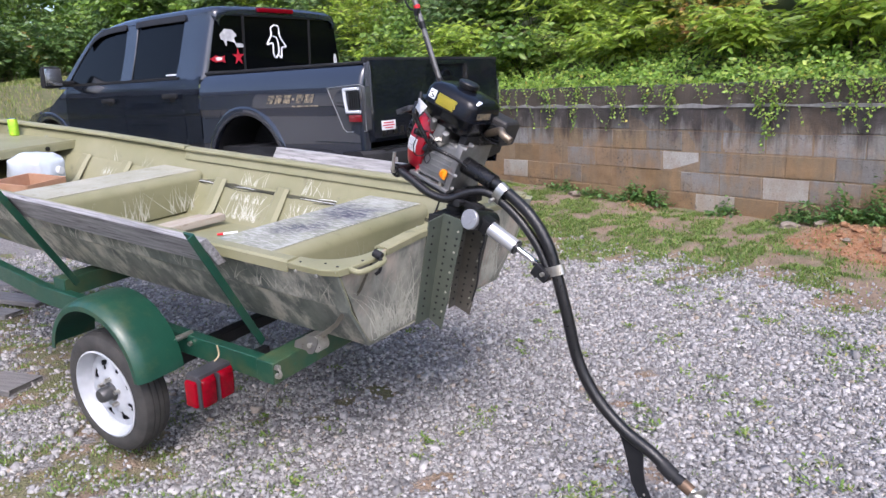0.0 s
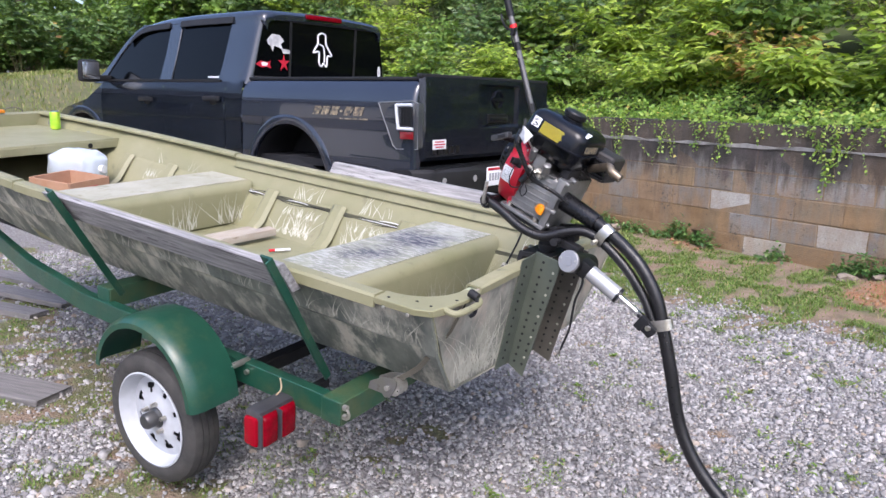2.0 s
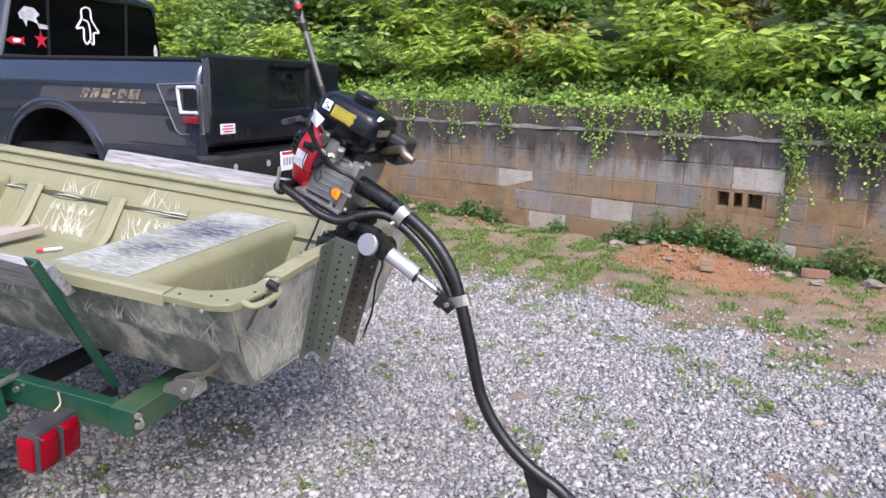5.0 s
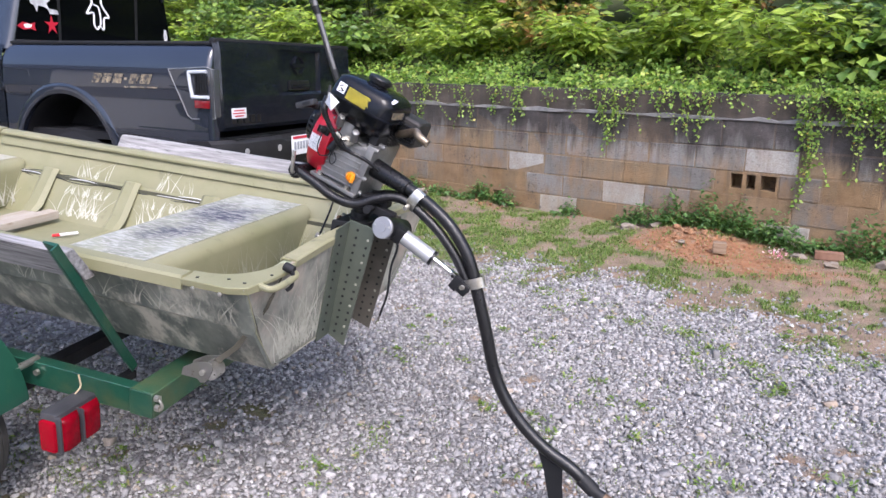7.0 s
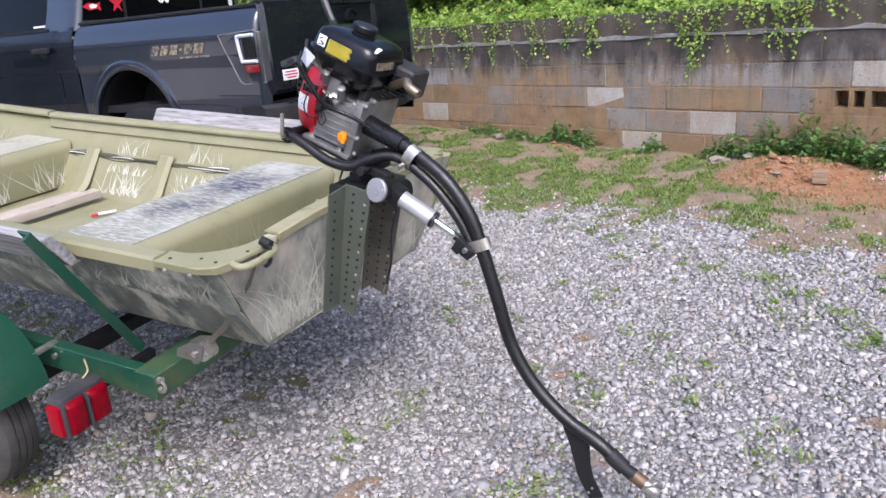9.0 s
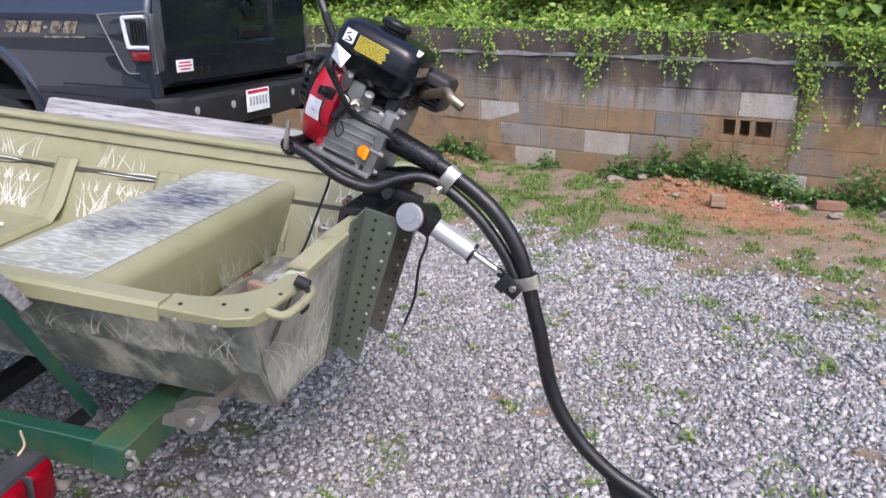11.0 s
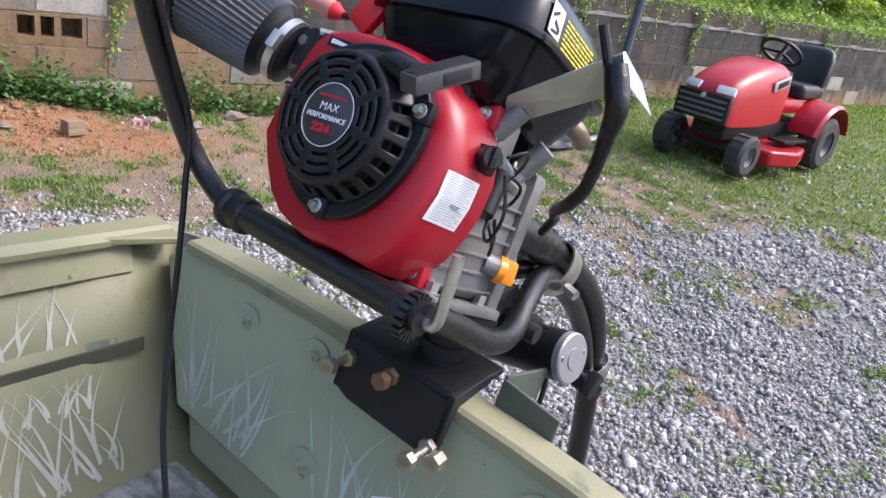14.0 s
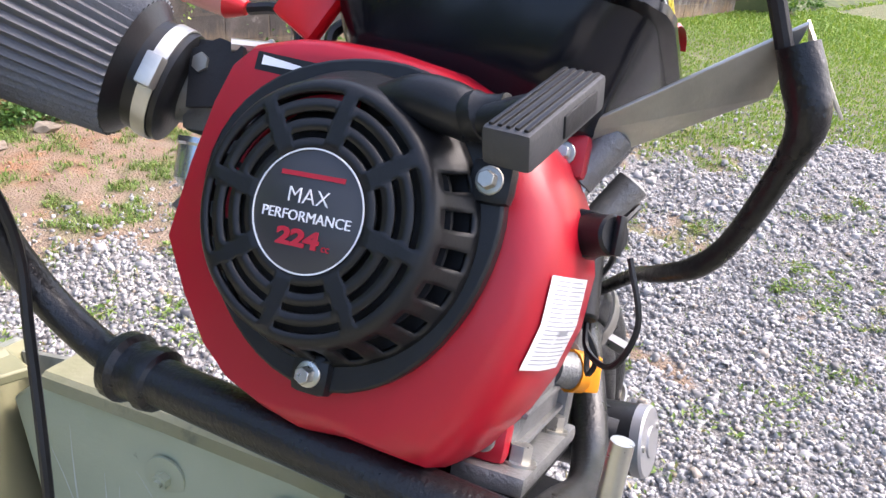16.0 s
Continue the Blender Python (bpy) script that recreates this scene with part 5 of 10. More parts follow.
# corner knees: the near one with a lifting handle, the far one a small bent flap
for side in (-1, 1):
    top = 0.802
    if side < 0:
        arc = [(-0.25 + 0.167 * math.cos(q), 0.433 + 0.167 * math.sin(q)) for q in np.linspace(0, math.pi / 2, 10)]
        poly = [(-0.265, 0.672), (-0.11, 0.67), (-0.06, 0.645), (-0.042, 0.57), (-0.02, 0.44), (-0.045, 0.40)] + arc + [(-0.265, 0.60)]
    else:
        poly = [(-0.2, 0.672), (-0.02, 0.67), (0.0, 0.64), (-0.02, 0.575), (-0.09, 0.60), (-0.2, 0.635)]
    b = B_()
    prism(b, [(x, YC + side * y) for x, y in poly], top - 0.02, top - 0.006)
    for v in b.verts:
        v.co.z -= 0.03 * (abs(v.co.y - YC) - 0.43)
    knee = part("corner_knee", b, OLIVE, boat, "cast corner bracket, worn pale paint" if side < 0 else "small bent corner flap", bevel=0.003)
    if side > 0:
        continue
    b = B_()
    sk = [(-0.262, 0.676), (-0.11, 0.674), (-0.058, 0.65), (-0.042, 0.60)]
    secs = [[Vector((x, YC + side * y, top - 0.007 - 0.03 * (y - 0.43))), Vector((x, YC + side * (y - 0.004), top - 0.033)), Vector((x - 0.004, YC + side * (y - 0.009), top - 0.033)), Vector((x - 0.004, YC + side * (y - 0.006), top - 0.011 - 0.03 * (y - 0.43)))] for x, y in sk]
    loft(b, secs)
    part("knee_skirt", b, OLIVE, knee)
    b = B_()
    tube(b, [(-0.05, YC + side * 0.60, 0.785), (-0.015, YC + side * 0.595, 0.778), (0.0, YC + side * 0.55, 0.78), (0.004, YC + side * 0.49, 0.785), (-0.01, YC + side * 0.465, 0.788), (-0.035, YC + side * 0.46, 0.79)], 0.0105, seg=10)
    part("handle", b, OLIVE, knee)
    for x, y in ((-0.085, 0.62), (-0.14, 0.615), (-0.05, 0.53), (-0.225, 0.645)):
        b = B_()
        lathe(b, [(0.005, 0), (0.005, 0.0016), (0.001, 0.0018)], Matrix.Translation((x, YC + side * y, top - 0.0055 - 0.03 * (y - 0.43))), seg=10)
        part("rivet_hole", b, BLACK_MATT, knee)
    for x in (-0.22, -0.13):
        b = B_()
        lathe(b, [(0.007, 0), (0.006, 0.003), (0.003, 0.0045)], Matrix.Translation((x, YC + side * 0.676, top - 0.035)) @ axis_to((0, 0, 0), (0, side, 0)), seg=12)
        part("rivet", b, ZINC, knee)


def bench(x0, x1, zt, label, slant=0.08, pivot=0.5):
    """A hollow bench over the whole beam, with rounded edges and a coated top."""
    b = B_()
    secs = []
    ht = st((x0 + x1) / 2)[1]
    turn = [radians(q) for q in (0, 18, 36, 54, 72, 90)]
    prof_b = [(x0 - 0.02, 0.445)] + [(x0 - 0.062 + 0.05 * math.cos(q), zt - 0.05 + 0.05 * math.sin(q)) for q in turn] + [(x1 + 0.062 - 0.05 * math.cos(q), zt - 0.05 + 0.05 * math.sin(q)) for q in reversed(turn)] + [(x1 + 0.02, 0.445)]
    for s in (-1, 1):
        secs.append([Vector((x, YC + s * (0.455 + (0.655 - 0.455) * (z - 0.425) / 0.36 - 0.012), z)) for x, z in prof_b])
    loft(b, secs)
    for v in b.verts:
        v.co.x += slant * (v.co.y - YC - pivot)
    ob = part("bench", b, OLIVE, boat, label, 50, bevel=0.006)
    b = B_()
    hw = 0.455 + 0.2 * (zt - 0.425) / 0.36 - 0.03
    box(b, (abs(x1 - x0) - 0.126, 2 * hw, 0.004), ((x0 + x1) / 2, YC, zt + 0.002), bevel=0.0015, seg=1)
    for v in b.verts:
        v.co.x += slant * (v.co.y - YC - pivot)
    part("tread", b, SCUFF, ob, "scuffed whitish non-slip coating with dark stains")
    return ob


rear_bench = bench(-0.49, -0.93, 0.686, "olive bench with a scuffed pale top")
front_bench = bench(-2.155, -2.58, 0.675, "olive bench, dusty top", 0.05, 0.1)
# worn ripples and a dark smudge in the rear bench's coating


def rippled_coating():
    m = bpy.data.materials.new("rippled_worn_coating")
    m.use_nodes = True
    nt = m.node_tree
    bs = nt.nodes["Principled BSDF"]
    bs.inputs["Roughness"].default_value = 0.7
    tc = nt.nodes.new("ShaderNodeTexCoord")

    def noi(stretch, scale, detail=3.0):
        mp = nt.nodes.new("ShaderNodeMapping")
        mp.inputs["Scale"].default_value = stretch
        nt.links.new(tc.outputs["Object"], mp.inputs[0])
        n = nt.nodes.new("ShaderNodeTexNoise")
        n.inputs["Scale"].default_value, n.inputs["Detail"].default_value = scale, detail
        nt.links.new(mp.outputs[0], n.inputs[0])
        return n.outputs[0]

    def rng_(src, lo, hi, a=0.0, c=1.0):
        r = nt.nodes.new("ShaderNodeMapRange")
        for k, v in enumerate((lo, hi, a, c)):
            r.inputs[k + 1].default_value = v
        nt.links.new(src, r.inputs[0])
        return r.outputs[0]

    def mixc(f, a, c):
        x = nt.nodes.new("ShaderNodeMix")
        x.data_type = "RGBA"
        nt.links.new(f, x.inputs[0])
        for q, v in ((6, a), (7, c)):
            if isinstance(v, tuple):
                x.inputs[q].default_value = (*v, 1)
            else:
                nt.links.new(v, x.inputs[q])
        return x.outputs[2]

    def mul(a, c, op="MULTIPLY"):
        x = nt.nodes.new("ShaderNodeMath")
        x.operation = op
        nt.links.new(a, x.inputs[0])
        if isinstance(c, float):
            x.inputs[1].default_value = c
        else:
            nt.links.new(c, x.inputs[1])
        return x.outputs[0]

    ripple = rng_(noi((26, 125, 1), 1.0, 2.2), 0.47, 0.6)
    blotch = noi((1, 1, 1), 9.0, 4.0)
    col = mixc(ripple, (0.215, 0.225, 0.18), (0.385, 0.38, 0.345))
    col = mixc(rng_(blotch, 0.5, 0.66, 0.0, 0.55), col, (0.3, 0.31, 0.22))
    col = mixc(rng_(noi((1.5, 1, 1), 5.0, 2.0), 0.55, 0.7, 0.0, 0.5), col, (0.43, 0.44, 0.42))
    spots = None
    for at, rad in (((-0.72, 0.30, 0.69), 0.2), ((-0.78, 0.0, 0.69), 0.14)):
        d = nt.nodes.new("ShaderNodeVectorMath")
        d.operation = "DISTANCE"
        nt.links.new(tc.outputs["Object"], d.inputs[0])
        d.inputs[1].default_value = at
        f = rng_(mul(d.outputs["Value"], mul(blotch, 0.25), "ADD"), rad + 0.12, rad * 0.4 + 0.1)
        spots = f if spots is None else mul(spots, f, "MAXIMUM")
    dark = mul(spots, rng_(ripple, 0.0, 1.0, 1.0, 0.35))
    col = mixc(dark, col, (0.045, 0.048, 0.075))
    nt.links.new(col, bs.inputs["Base Color"])
    bp = nt.nodes.new("ShaderNodeBump")
    bp.inputs["Strength"].default_value, bp.inputs["Distance"].default_value = 0.5, 0.002
    nt.links.new(ripple, bp.inputs["Height"])
    nt.links.new(bp.outputs[0], bs.inputs["Normal"])
    return m


rear_bench.children[0].data.materials[0] = rippled_coating()

# ribs up the sides and over the floor
for x in (-1.02, -1.47, -1.97, -2.85, -3.25):
    hb, ht, zb, zt = st(x)
    hb, ht, zb = hb - 0.016, ht - 0.016, zb + 0.016
    k = (ht - hb) / (zt - zb)
    path = [(YC - hb - k * (zt - 0.13 - zb), zt - 0.13), (YC - hb - 0.01, zb + 0.05), (YC - hb + 0.06, zb), (YC + hb - 0.06, zb), (YC + hb + 0.01, zb + 0.05), (YC + hb + k * (zt - 0.13 - zb), zt - 0.13)]
    b = B_()
    secs = []
    for i, (y, z) in enumerate(path):
        s = -1 if y < YC else 1
        nrm = Vector((0, -s * 0.9, 0.4)) if i not in (2, 3) else Vector((0, -s * 0.3, 1))
        if i in (0, 5):
            nrm = Vector((0, -s, 0.3))
        nrm = nrm.normalized() * (0.022 if i not in (0, 5) else 0.016)
        c = Vector((x, y, z))
        secs.append([c + Vector((-0.05, 0, 0)), c + Vector((-0.026, 0, 0)) + nrm, c + Vector((0.026, 0, 0)) + nrm, c + Vector((0.05, 0, 0))])
    loft(b, secs)
    part("rib", b, OLIVE, boat, smooth=25, bevel=0.004)

# groove's shade painted as a thin dark strip, and loose wires, under the band
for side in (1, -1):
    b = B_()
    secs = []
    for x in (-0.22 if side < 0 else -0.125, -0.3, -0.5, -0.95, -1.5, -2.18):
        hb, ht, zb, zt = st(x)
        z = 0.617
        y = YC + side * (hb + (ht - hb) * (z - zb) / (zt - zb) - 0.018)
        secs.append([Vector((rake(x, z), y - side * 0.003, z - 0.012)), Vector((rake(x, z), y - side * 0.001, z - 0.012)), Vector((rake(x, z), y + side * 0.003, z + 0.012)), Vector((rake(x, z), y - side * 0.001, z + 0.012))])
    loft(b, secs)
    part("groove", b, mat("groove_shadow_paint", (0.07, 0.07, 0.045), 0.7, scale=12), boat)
rs = random.Random(8)
for j in range(5):
    b = B_()
    pts = []
    for x in np.linspace(-0.98, -2.16, 12):
        pts.append((x, YC + 0.537 + 0.004 * j + rs.uniform(-0.003, 0.003), 0.612 + rs.uniform(-0.012, 0.012) + 0.003 * j))
    tube(b, pts, 0.0022, seg=6, n=4)
    part("wire", b, STICKER if j % 2 else BLACK_PL, boat, "loose wire along the side")


def reeds(parent, m, w, h, n, material, seed, z_off=0.0005, wide=1.0, base=0.0, top=9.0, least=0.45):
    """Stencilled reeds: tapering strokes on the plane of m (x along, y up)."""
    r = random.Random(seed)
    b = B_()
    for i in range(n):
        x = r.uniform(-w / 2, w / 2)
        hh = h * r.uniform(least, 1.0)
        lean, bend = r.gauss(0, 0.38), r.gauss(0, 0.55)
        y0 = base + r.uniform(0, 0.15) * h
        wd = r.uniform(0.006, 0.011) * wide
        pl = pr = None
        for k in range(7):
            t = k / 6
            px = x + hh * (lean * t + bend * t * t * 0.6)
            py = y0 + hh * t * (1 - 0.12 * abs(bend) * t)
            if py > top:
                break
            ww = wd * (1 - t) * (0.55 + 0.45 * math.sin(math.pi * min(1, t * 1.6)))+ 0.0006
            a, c = b.verts.new(m @ Vector((px - ww / 2, py, z_off + 0.00002 * (i % 9)))), b.verts.new(m @ Vector((px + ww / 2, py, z_off + 0.00002 * (i % 9))))
            if pl:
                b.faces.new((pl, pr, c, a))
            pl, pr = a, c
    ob = part("painted_reed_patch", b, material, parent, "pale stencilled reeds", 0)
    return tagged(ob, "pale stencilled reeds", kind="stuff")


def wall_plane(x, side, upper):
    """On one facet of the hull's inside: x along, y up the wall, z inboard."""
    hb, ht, zb, zt = st(x)
    hb, ht, zb = hb - 0.0135, ht - 0.0135, zb + 0.0135
    zm, hm = zb + 0.56 * (zt - zb), hb + 0.60 * (ht - hb)
    p, q = ((hm + 0.012, zm), (ht, zt)) if upper else ((hb, zb + 0.01), (hm - 0.022, zm - 0.022))
    up = Vector((0, side * (q[0] - p[0]), q[1] - p[1])).normalized()
    fw = Vector((side, 0, 0))
    nn = fw.cross(up)
    o = Vector((x, YC + side * p[0], p[1])) + nn * 0.0004
    return Matrix(((fw.x, up.x, nn.x, o.x), (fw.y, up.y, nn.y, o.y), (fw.z, up.z, nn.z, o.z), (0, 0, 0, 1)))


for x, w, n, pm, sd in ((-0.29, 0.22, 26, GRASS_PAINT, 1), (-1.25, 0.24, 30, GRASS_PAINT, 2), (-1.72, 0.26, 32, GRASS_PAINT, 3), (-2.72, 0.2, 22, GRASS_FAINT, 5), (-3.05, 0.24, 24, GRASS_PAINT, 6)):
    low, up = wall_plane(x, 1, False), wall_plane(x, 1, True)
    reeds(boat, low, w, 0.19, n // 2 + 6, pm, sd, wide=0.85, base=0.004, top=0.178, least=0.5)
    reeds(boat, low, w * 0.95, 0.075, n // 2, pm, sd + 20, wide=0.95, base=0.004, top=0.178, least=0.4)
    reeds(boat, low, w * 1.02, 0.07, n // 2 + 4, pm, sd + 40, wide=0.9, base=0.118, top=0.178, least=0.7)
    reeds(boat, up, w * 0.9, 0.13, n // 4 + 5, pm, sd + 70, wide=0.8, base=-0.012, top=0.12, least=0.35)
# bench faces towards the stern
for bx, ys, sd in ((-0.472, (-0.1, 0.18, 0.42), 11), (-2.136, (-0.25, 0.15, 0.45), 15)):
    for j, y in enumerate(ys):
        sl, pv = (0.08, 0.5) if bx > -1 else (0.05, 0.1)
        m = Matrix(((sl, 0, 1, bx + sl * (y - YC - pv)), (1, 0, 0, y), (0, 1, 0, 0.46), (0, 0, 0, 1)))
        reeds(boat, m, 0.16, 0.17, 18, GRASS_FAINT if bx > -1 else GRASS_PAINT, sd + j, z_off=0.004)
# inner and outer transom
OVERSPRAY = mat("thin_pale_overspray", (0.52, 0.56, 0.53), 0.7, col2=(0.38, 0.41, 0.34), scale=12)
tn = Vector((-1, 0, 0.15)).normalized()
tu = Vector((0.15, 0, 1)).normalized()
for y, sd, w, n in ((0.37, 21, 0.17, 18), (0.02, 22, 0.2, 16), (-0.24, 23, 0.14, 9)):
    o = tr_pt(y, 0.53, TT + 0.0003)
    m = Matrix(((-0.072, tu.x, tn.x, o.x), (-1, tu.y, tn.y, o.y), (0, tu.z, tn.z, o.z), (0, 0, 0, 1)))
    reeds(boat, m, w, 0.22, n, OVERSPRAY, sd, z_off=0.0003, wide=1.1)
for y, sd in ((-0.34, 31), (-0.22, 32), (0.1, 33), (0.34, 34)):
    o = tr_pt(y, 0.44, -0.0006)
    m = Matrix(((0.072, tu.x, -tn.x, o.x), (1, tu.y, -tn.y, o.y), (0, tu.z, -tn.z, o.z), (0, 0, 0, 1)))
    reeds(boat, m, 0.17, 0.3, 24, REED_THIN, sd, z_off=0.0006, wide=1.1)
    reeds(boat, m, 0.16, 0.17, 18, REED_THIN, sd + 60, z_off=0.0008, wide=1.0)
# outside of the near and far sides, below and above the step
for j in range(16):
    x = -0.3 - 0.24 * j
    for side in (-1,):
        hb, ht, zb, zt = st(x)
        zm = zb + 0.56 * (zt - zb)
        hm = hb + 0.60 * (ht - hb)
        up = Vector((0, side * (hm - 0.022 - hb), zm - 0.032 - zb)).normalized()
        fw = Vector((1, 0, 0))
        nn = fw.cross(up)
        o = Vector((x, YC + side * (hb + 0.003), zb + 0.03))
        m = Matrix(((fw.x, up.x, nn.x, o.x), (fw.y, up.y, nn.y, o.y), (fw.z, up.z, nn.z, o.z), (0, 0, 0, 1)))
        reeds(boat, m, 0.2, 0.15, 14 if j % 3 else 6, REED_THIN, 50 + j, z_off=0.003, wide=0.6)
        up2 = Vector((0, side * (ht - hm - 0.012), zt - zm)).normalized()
        n2 = fw.cross(up2)
        o2 = Vector((x + 0.1, YC + side * (hm + 0.0125), zm + 0.004))
        m2 = Matrix(((fw.x, up2.x, n2.x, o2.x), (fw.y, up2.y, n2.y, o2.y), (fw.z, up2.z, n2.z, o2.z), (0, 0, 0, 1)))
        reeds(boat, m2, 0.16, 0.13, 9, REED_THIN, 150 + j, z_off=0.003, wide=0.7, top=0.14)

# bow deck
b = B_()
hb, ht, zb, zt = st(-3.8)
prism(b, [(-3.42, YC - 0.56), (-3.42, YC + 0.56), (-4.2, YC + 0.47), (-4.2, YC - 0.47)], 0.742, 0.756)
box(b, (0.02, 1.1, 0.05), (-3.425, YC, 0.722))
deck = part("bow_deck", b, OLIVE, boat, "flat olive deck plate at the bow", bevel=0.004)
b = B_()
cyl(b, (-3.412, 0.42, 0.722), (-3.418, 0.42, 0.722), 0.016)
part("grommet", b, BLACK_PL, deck)
b = B_()
loft(b, [[Vector((-4.2, YC + y, z)) for y, z in ((-0.32, 0.625), (0.32, 0.625), (0.49, 0.835), (-0.49, 0.835))], [Vector((-4.24, YC + y, z)) for y, z in ((-0.32, 0.63), (0.32, 0.63), (0.49, 0.845), (-0.49, 0.845))]])
part("bow_panel", b, OLIVE, boat)


def on_boat(name, label, category, at=(0, 0, 0), rz=0.0):
    return thing(name, BM @ Matrix.Translation(at) @ Matrix.Rotation(radians(rz), 4, "Z"), label, category)


# loose things in the boat
DARK_LOOP = mat("dull_dark_wire", (0.12, 0.11, 0.09), 0.5, metal=0.5)
FZ = 0.4435
o = on_boat("tow_strap", "folded orange strap with a dark loop on the bow rail", "strap", (-4.215, 0.2, 0.846), 90)
b = B_()
box(b, (0.24, 0.035, 0.022), (-0.02, 0, 0.012), bevel=0.008)
part("webbing", b, ORANGE, o)
b = B_()
tube(b, [(0.1, 0, 0.008), (0.12, 0, 0.03), (0.17, 0.0, 0.034), (0.215, 0, 0.02), (0.225, 0, 0.004)], 0.0045, seg=8)
part("loop", b, DARK_LOOP, o)
o = on_boat("drinks_can", "lime green and yellow drinks can on the bow deck", "can", (-3.95, 0.5, 0.756))
b = B_()
lathe(b, [(0.026, 0.0), (0.033, 0.008), (0.033, 0.108), (0.027, 0.12)])
part("can_body", b, mat("lime_can_print", (0.25, 0.62, 0.03), 0.3, metal=0.3, col2=(0.5, 0.7, 0.05), scale=20), o)
b = B_()
lathe(b, [(0.027, 0.12), (0.027, 0.122), (0.024, 0.1205), (0.001, 0.1205)])
part("lid", b, CHROME, o)
o = on_boat("oil_jug", "translucent white plastic jug lying in the boat", "jug", (-3.3, 0.26, 0.545), 20)
b = B_()
bmesh.ops.create_icosphere(b, subdivisions=4, radius=1)
for v in b.verts:
    n = v.co.copy()
    q = [math.copysign(abs(c) ** 0.62, c) for c in n]
    dent = 1 + 0.07 * noise.noise(n * 2.2) + 0.035 * abs(noise.noise(n * 6.0))
    v.co = Vector((q[0] * 0.165 * (1 - 0.12 * n.z), q[1] * 0.12, q[2] * 0.1 + 0.085)) * dent
part("jug_body", b, mat("milky_plastic", (0.5, 0.55, 0.6), 0.35, col2=(0.42, 0.47, 0.52), scale=6, bump=0.2, bscale=20), o)
b = B_()
cyl(b, (0.15, 0, 0.08), (0.19, 0, 0.08), 0.025)
part("cap", b, STICKER, o)
o = on_boat("cardboard_box", "open brown cardboard box with red print", "box", (-3.05, 0.06, FZ + 0.02), 12)
b = B_()
for sx, sy, cx, cy in ((0.3, 0.012, 0, 0.14), (0.3, 0.012, 0, -0.14), (0.012, 0.28, 0.15, 0), (0.012, 0.28, -0.15, 0)):
    box(b, (sx, sy, 0.16), (cx, cy, 0.08))
box(b, (0.3, 0.28, 0.01), (0, 0, 0.005))
part("box_body", b, mat("brown_cardboard", (0.36, 0.2, 0.12), 0.9, col2=(0.42, 0.25, 0.16), scale=8), o)
b = B_()
box(b, (0.002, 0.1, 0.05), (0.1575, 0.0, 0.1))
part("print", b, RED_INK, o)
o = on_boat("wooden_offcut", "rough pale timber offcut lying across the boat's floor", "timber", (-1.83, 0.15, FZ + 0.018), 84)
b = B_()
box(b, (0.62, 0.062, 0.038), (0, 0, 0.019), bevel=0.003)
part("block", b, PALEWOOD, o)
o = on_boat("wooden_offcut", "thin flat timber slat lying across the boat's floor", "timber", (-1.965, 0.16, FZ + 0.008), 86)
b = B_()
box(b, (0.6, 0.075, 0.018), (0, 0, 0.009), bevel=0.003)
part("slat", b, PALEWOOD, o)
o = on_boat("marker_pen", "white marker pen with a red cap on the floor", "pen", (-1.575, 0.3, FZ + 0.002), 238)
b = B_()
cyl(b, (-0.05, 0, 0.009), (0.03, 0, 0.009), 0.007, 0.007, 12)
part("barrel", b, STICKER, o)
b = B_()
cyl(b, (0.03, 0, 0.009), (0.06, 0, 0.009), 0.008, 0.0065, 12)
part("cap", b, RED_PL, o)
# battery tray in the stern well
o = on_boat("battery_tray", "bent aluminium tray with a timber stop on the stern floor", "tray", (-0.35, -0.02, FZ + 0.012), -14)
DUSTY_TRAY = mat("dusty_tray_aluminium", (0.34, 0.335, 0.27), 0.65, metal=0.2, col2=(0.24, 0.235, 0.185), scale=14, third=(0.42, 0.41, 0.35), t_scale=22, t_at=0.62)
for x, w in ((-0.066, 0.1), (0.06, 0.075)):
    b = B_()
    box(b, (w, 0.32, 0.004), (x, -0.05, 0.004))
    part("pan", b, DUSTY_TRAY, o)
for x, y, ln, lean in ((-0.127, 0.057, 0.32, 5), (0.102, -0.01, 0.26, -4)):
    b = B_()
    box(b, (0.004, ln, 0.05), m=Matrix.Translation((x, y, 0.027)) @ Matrix.Rotation(radians(lean), 4, "Z"))
    part("flange", b, ALU_SHEET, o)
b = B_()
box(b, (0.034, 0.28, 0.01), (0.004, -0.06, 0.008))
part("strap", b, RUSTY, o)
b = B_()
box(b, (0.21, 0.03, 0.04), m=Matrix.Translation((-0.015, 0.13, 0.03)) @ Matrix.Rotation(radians(-4), 4, "Z"), bevel=0.003)
part("timber_stop", b, BROWNWOOD, o)
b = B_()
tube(b, [(-0.14, 0.15, 0.03), (-0.165, 0.17, 0.032), (-0.178, 0.19, 0.03), (-0.172, 0.205, 0.03)], 0.0125, seg=8)
part("eye_bolt", b, mat("rust", (0.085, 0.042, 0.026), 0.9, bump=0.5), o)
b = B_()
for k in range(5):
    cyl(b, (0.055 + 0.005 * k, -0.06 - 0.014 * k, 0.01), (0.062 + 0.006 * k, -0.055 - 0.012 * k, 0.036), 0.009, seg=8)
part("shackle", b, RUSTY, o)
# drain plug disc at the transom's foot
o = on_boat("bilge_disc", "round grey plastic bilge fitting against the transom", "fitting", tuple(tr_pt(-0.02, 0.475, 0.03)), 0)
b = B_()
lathe(b, [(0.045, 0), (0.045, 0.012), (0.03, 0.02), (0.006, 0.02)], Matrix.Rotation(radians(-75), 4, "Y"))
part("disc", b, PLATE, o)


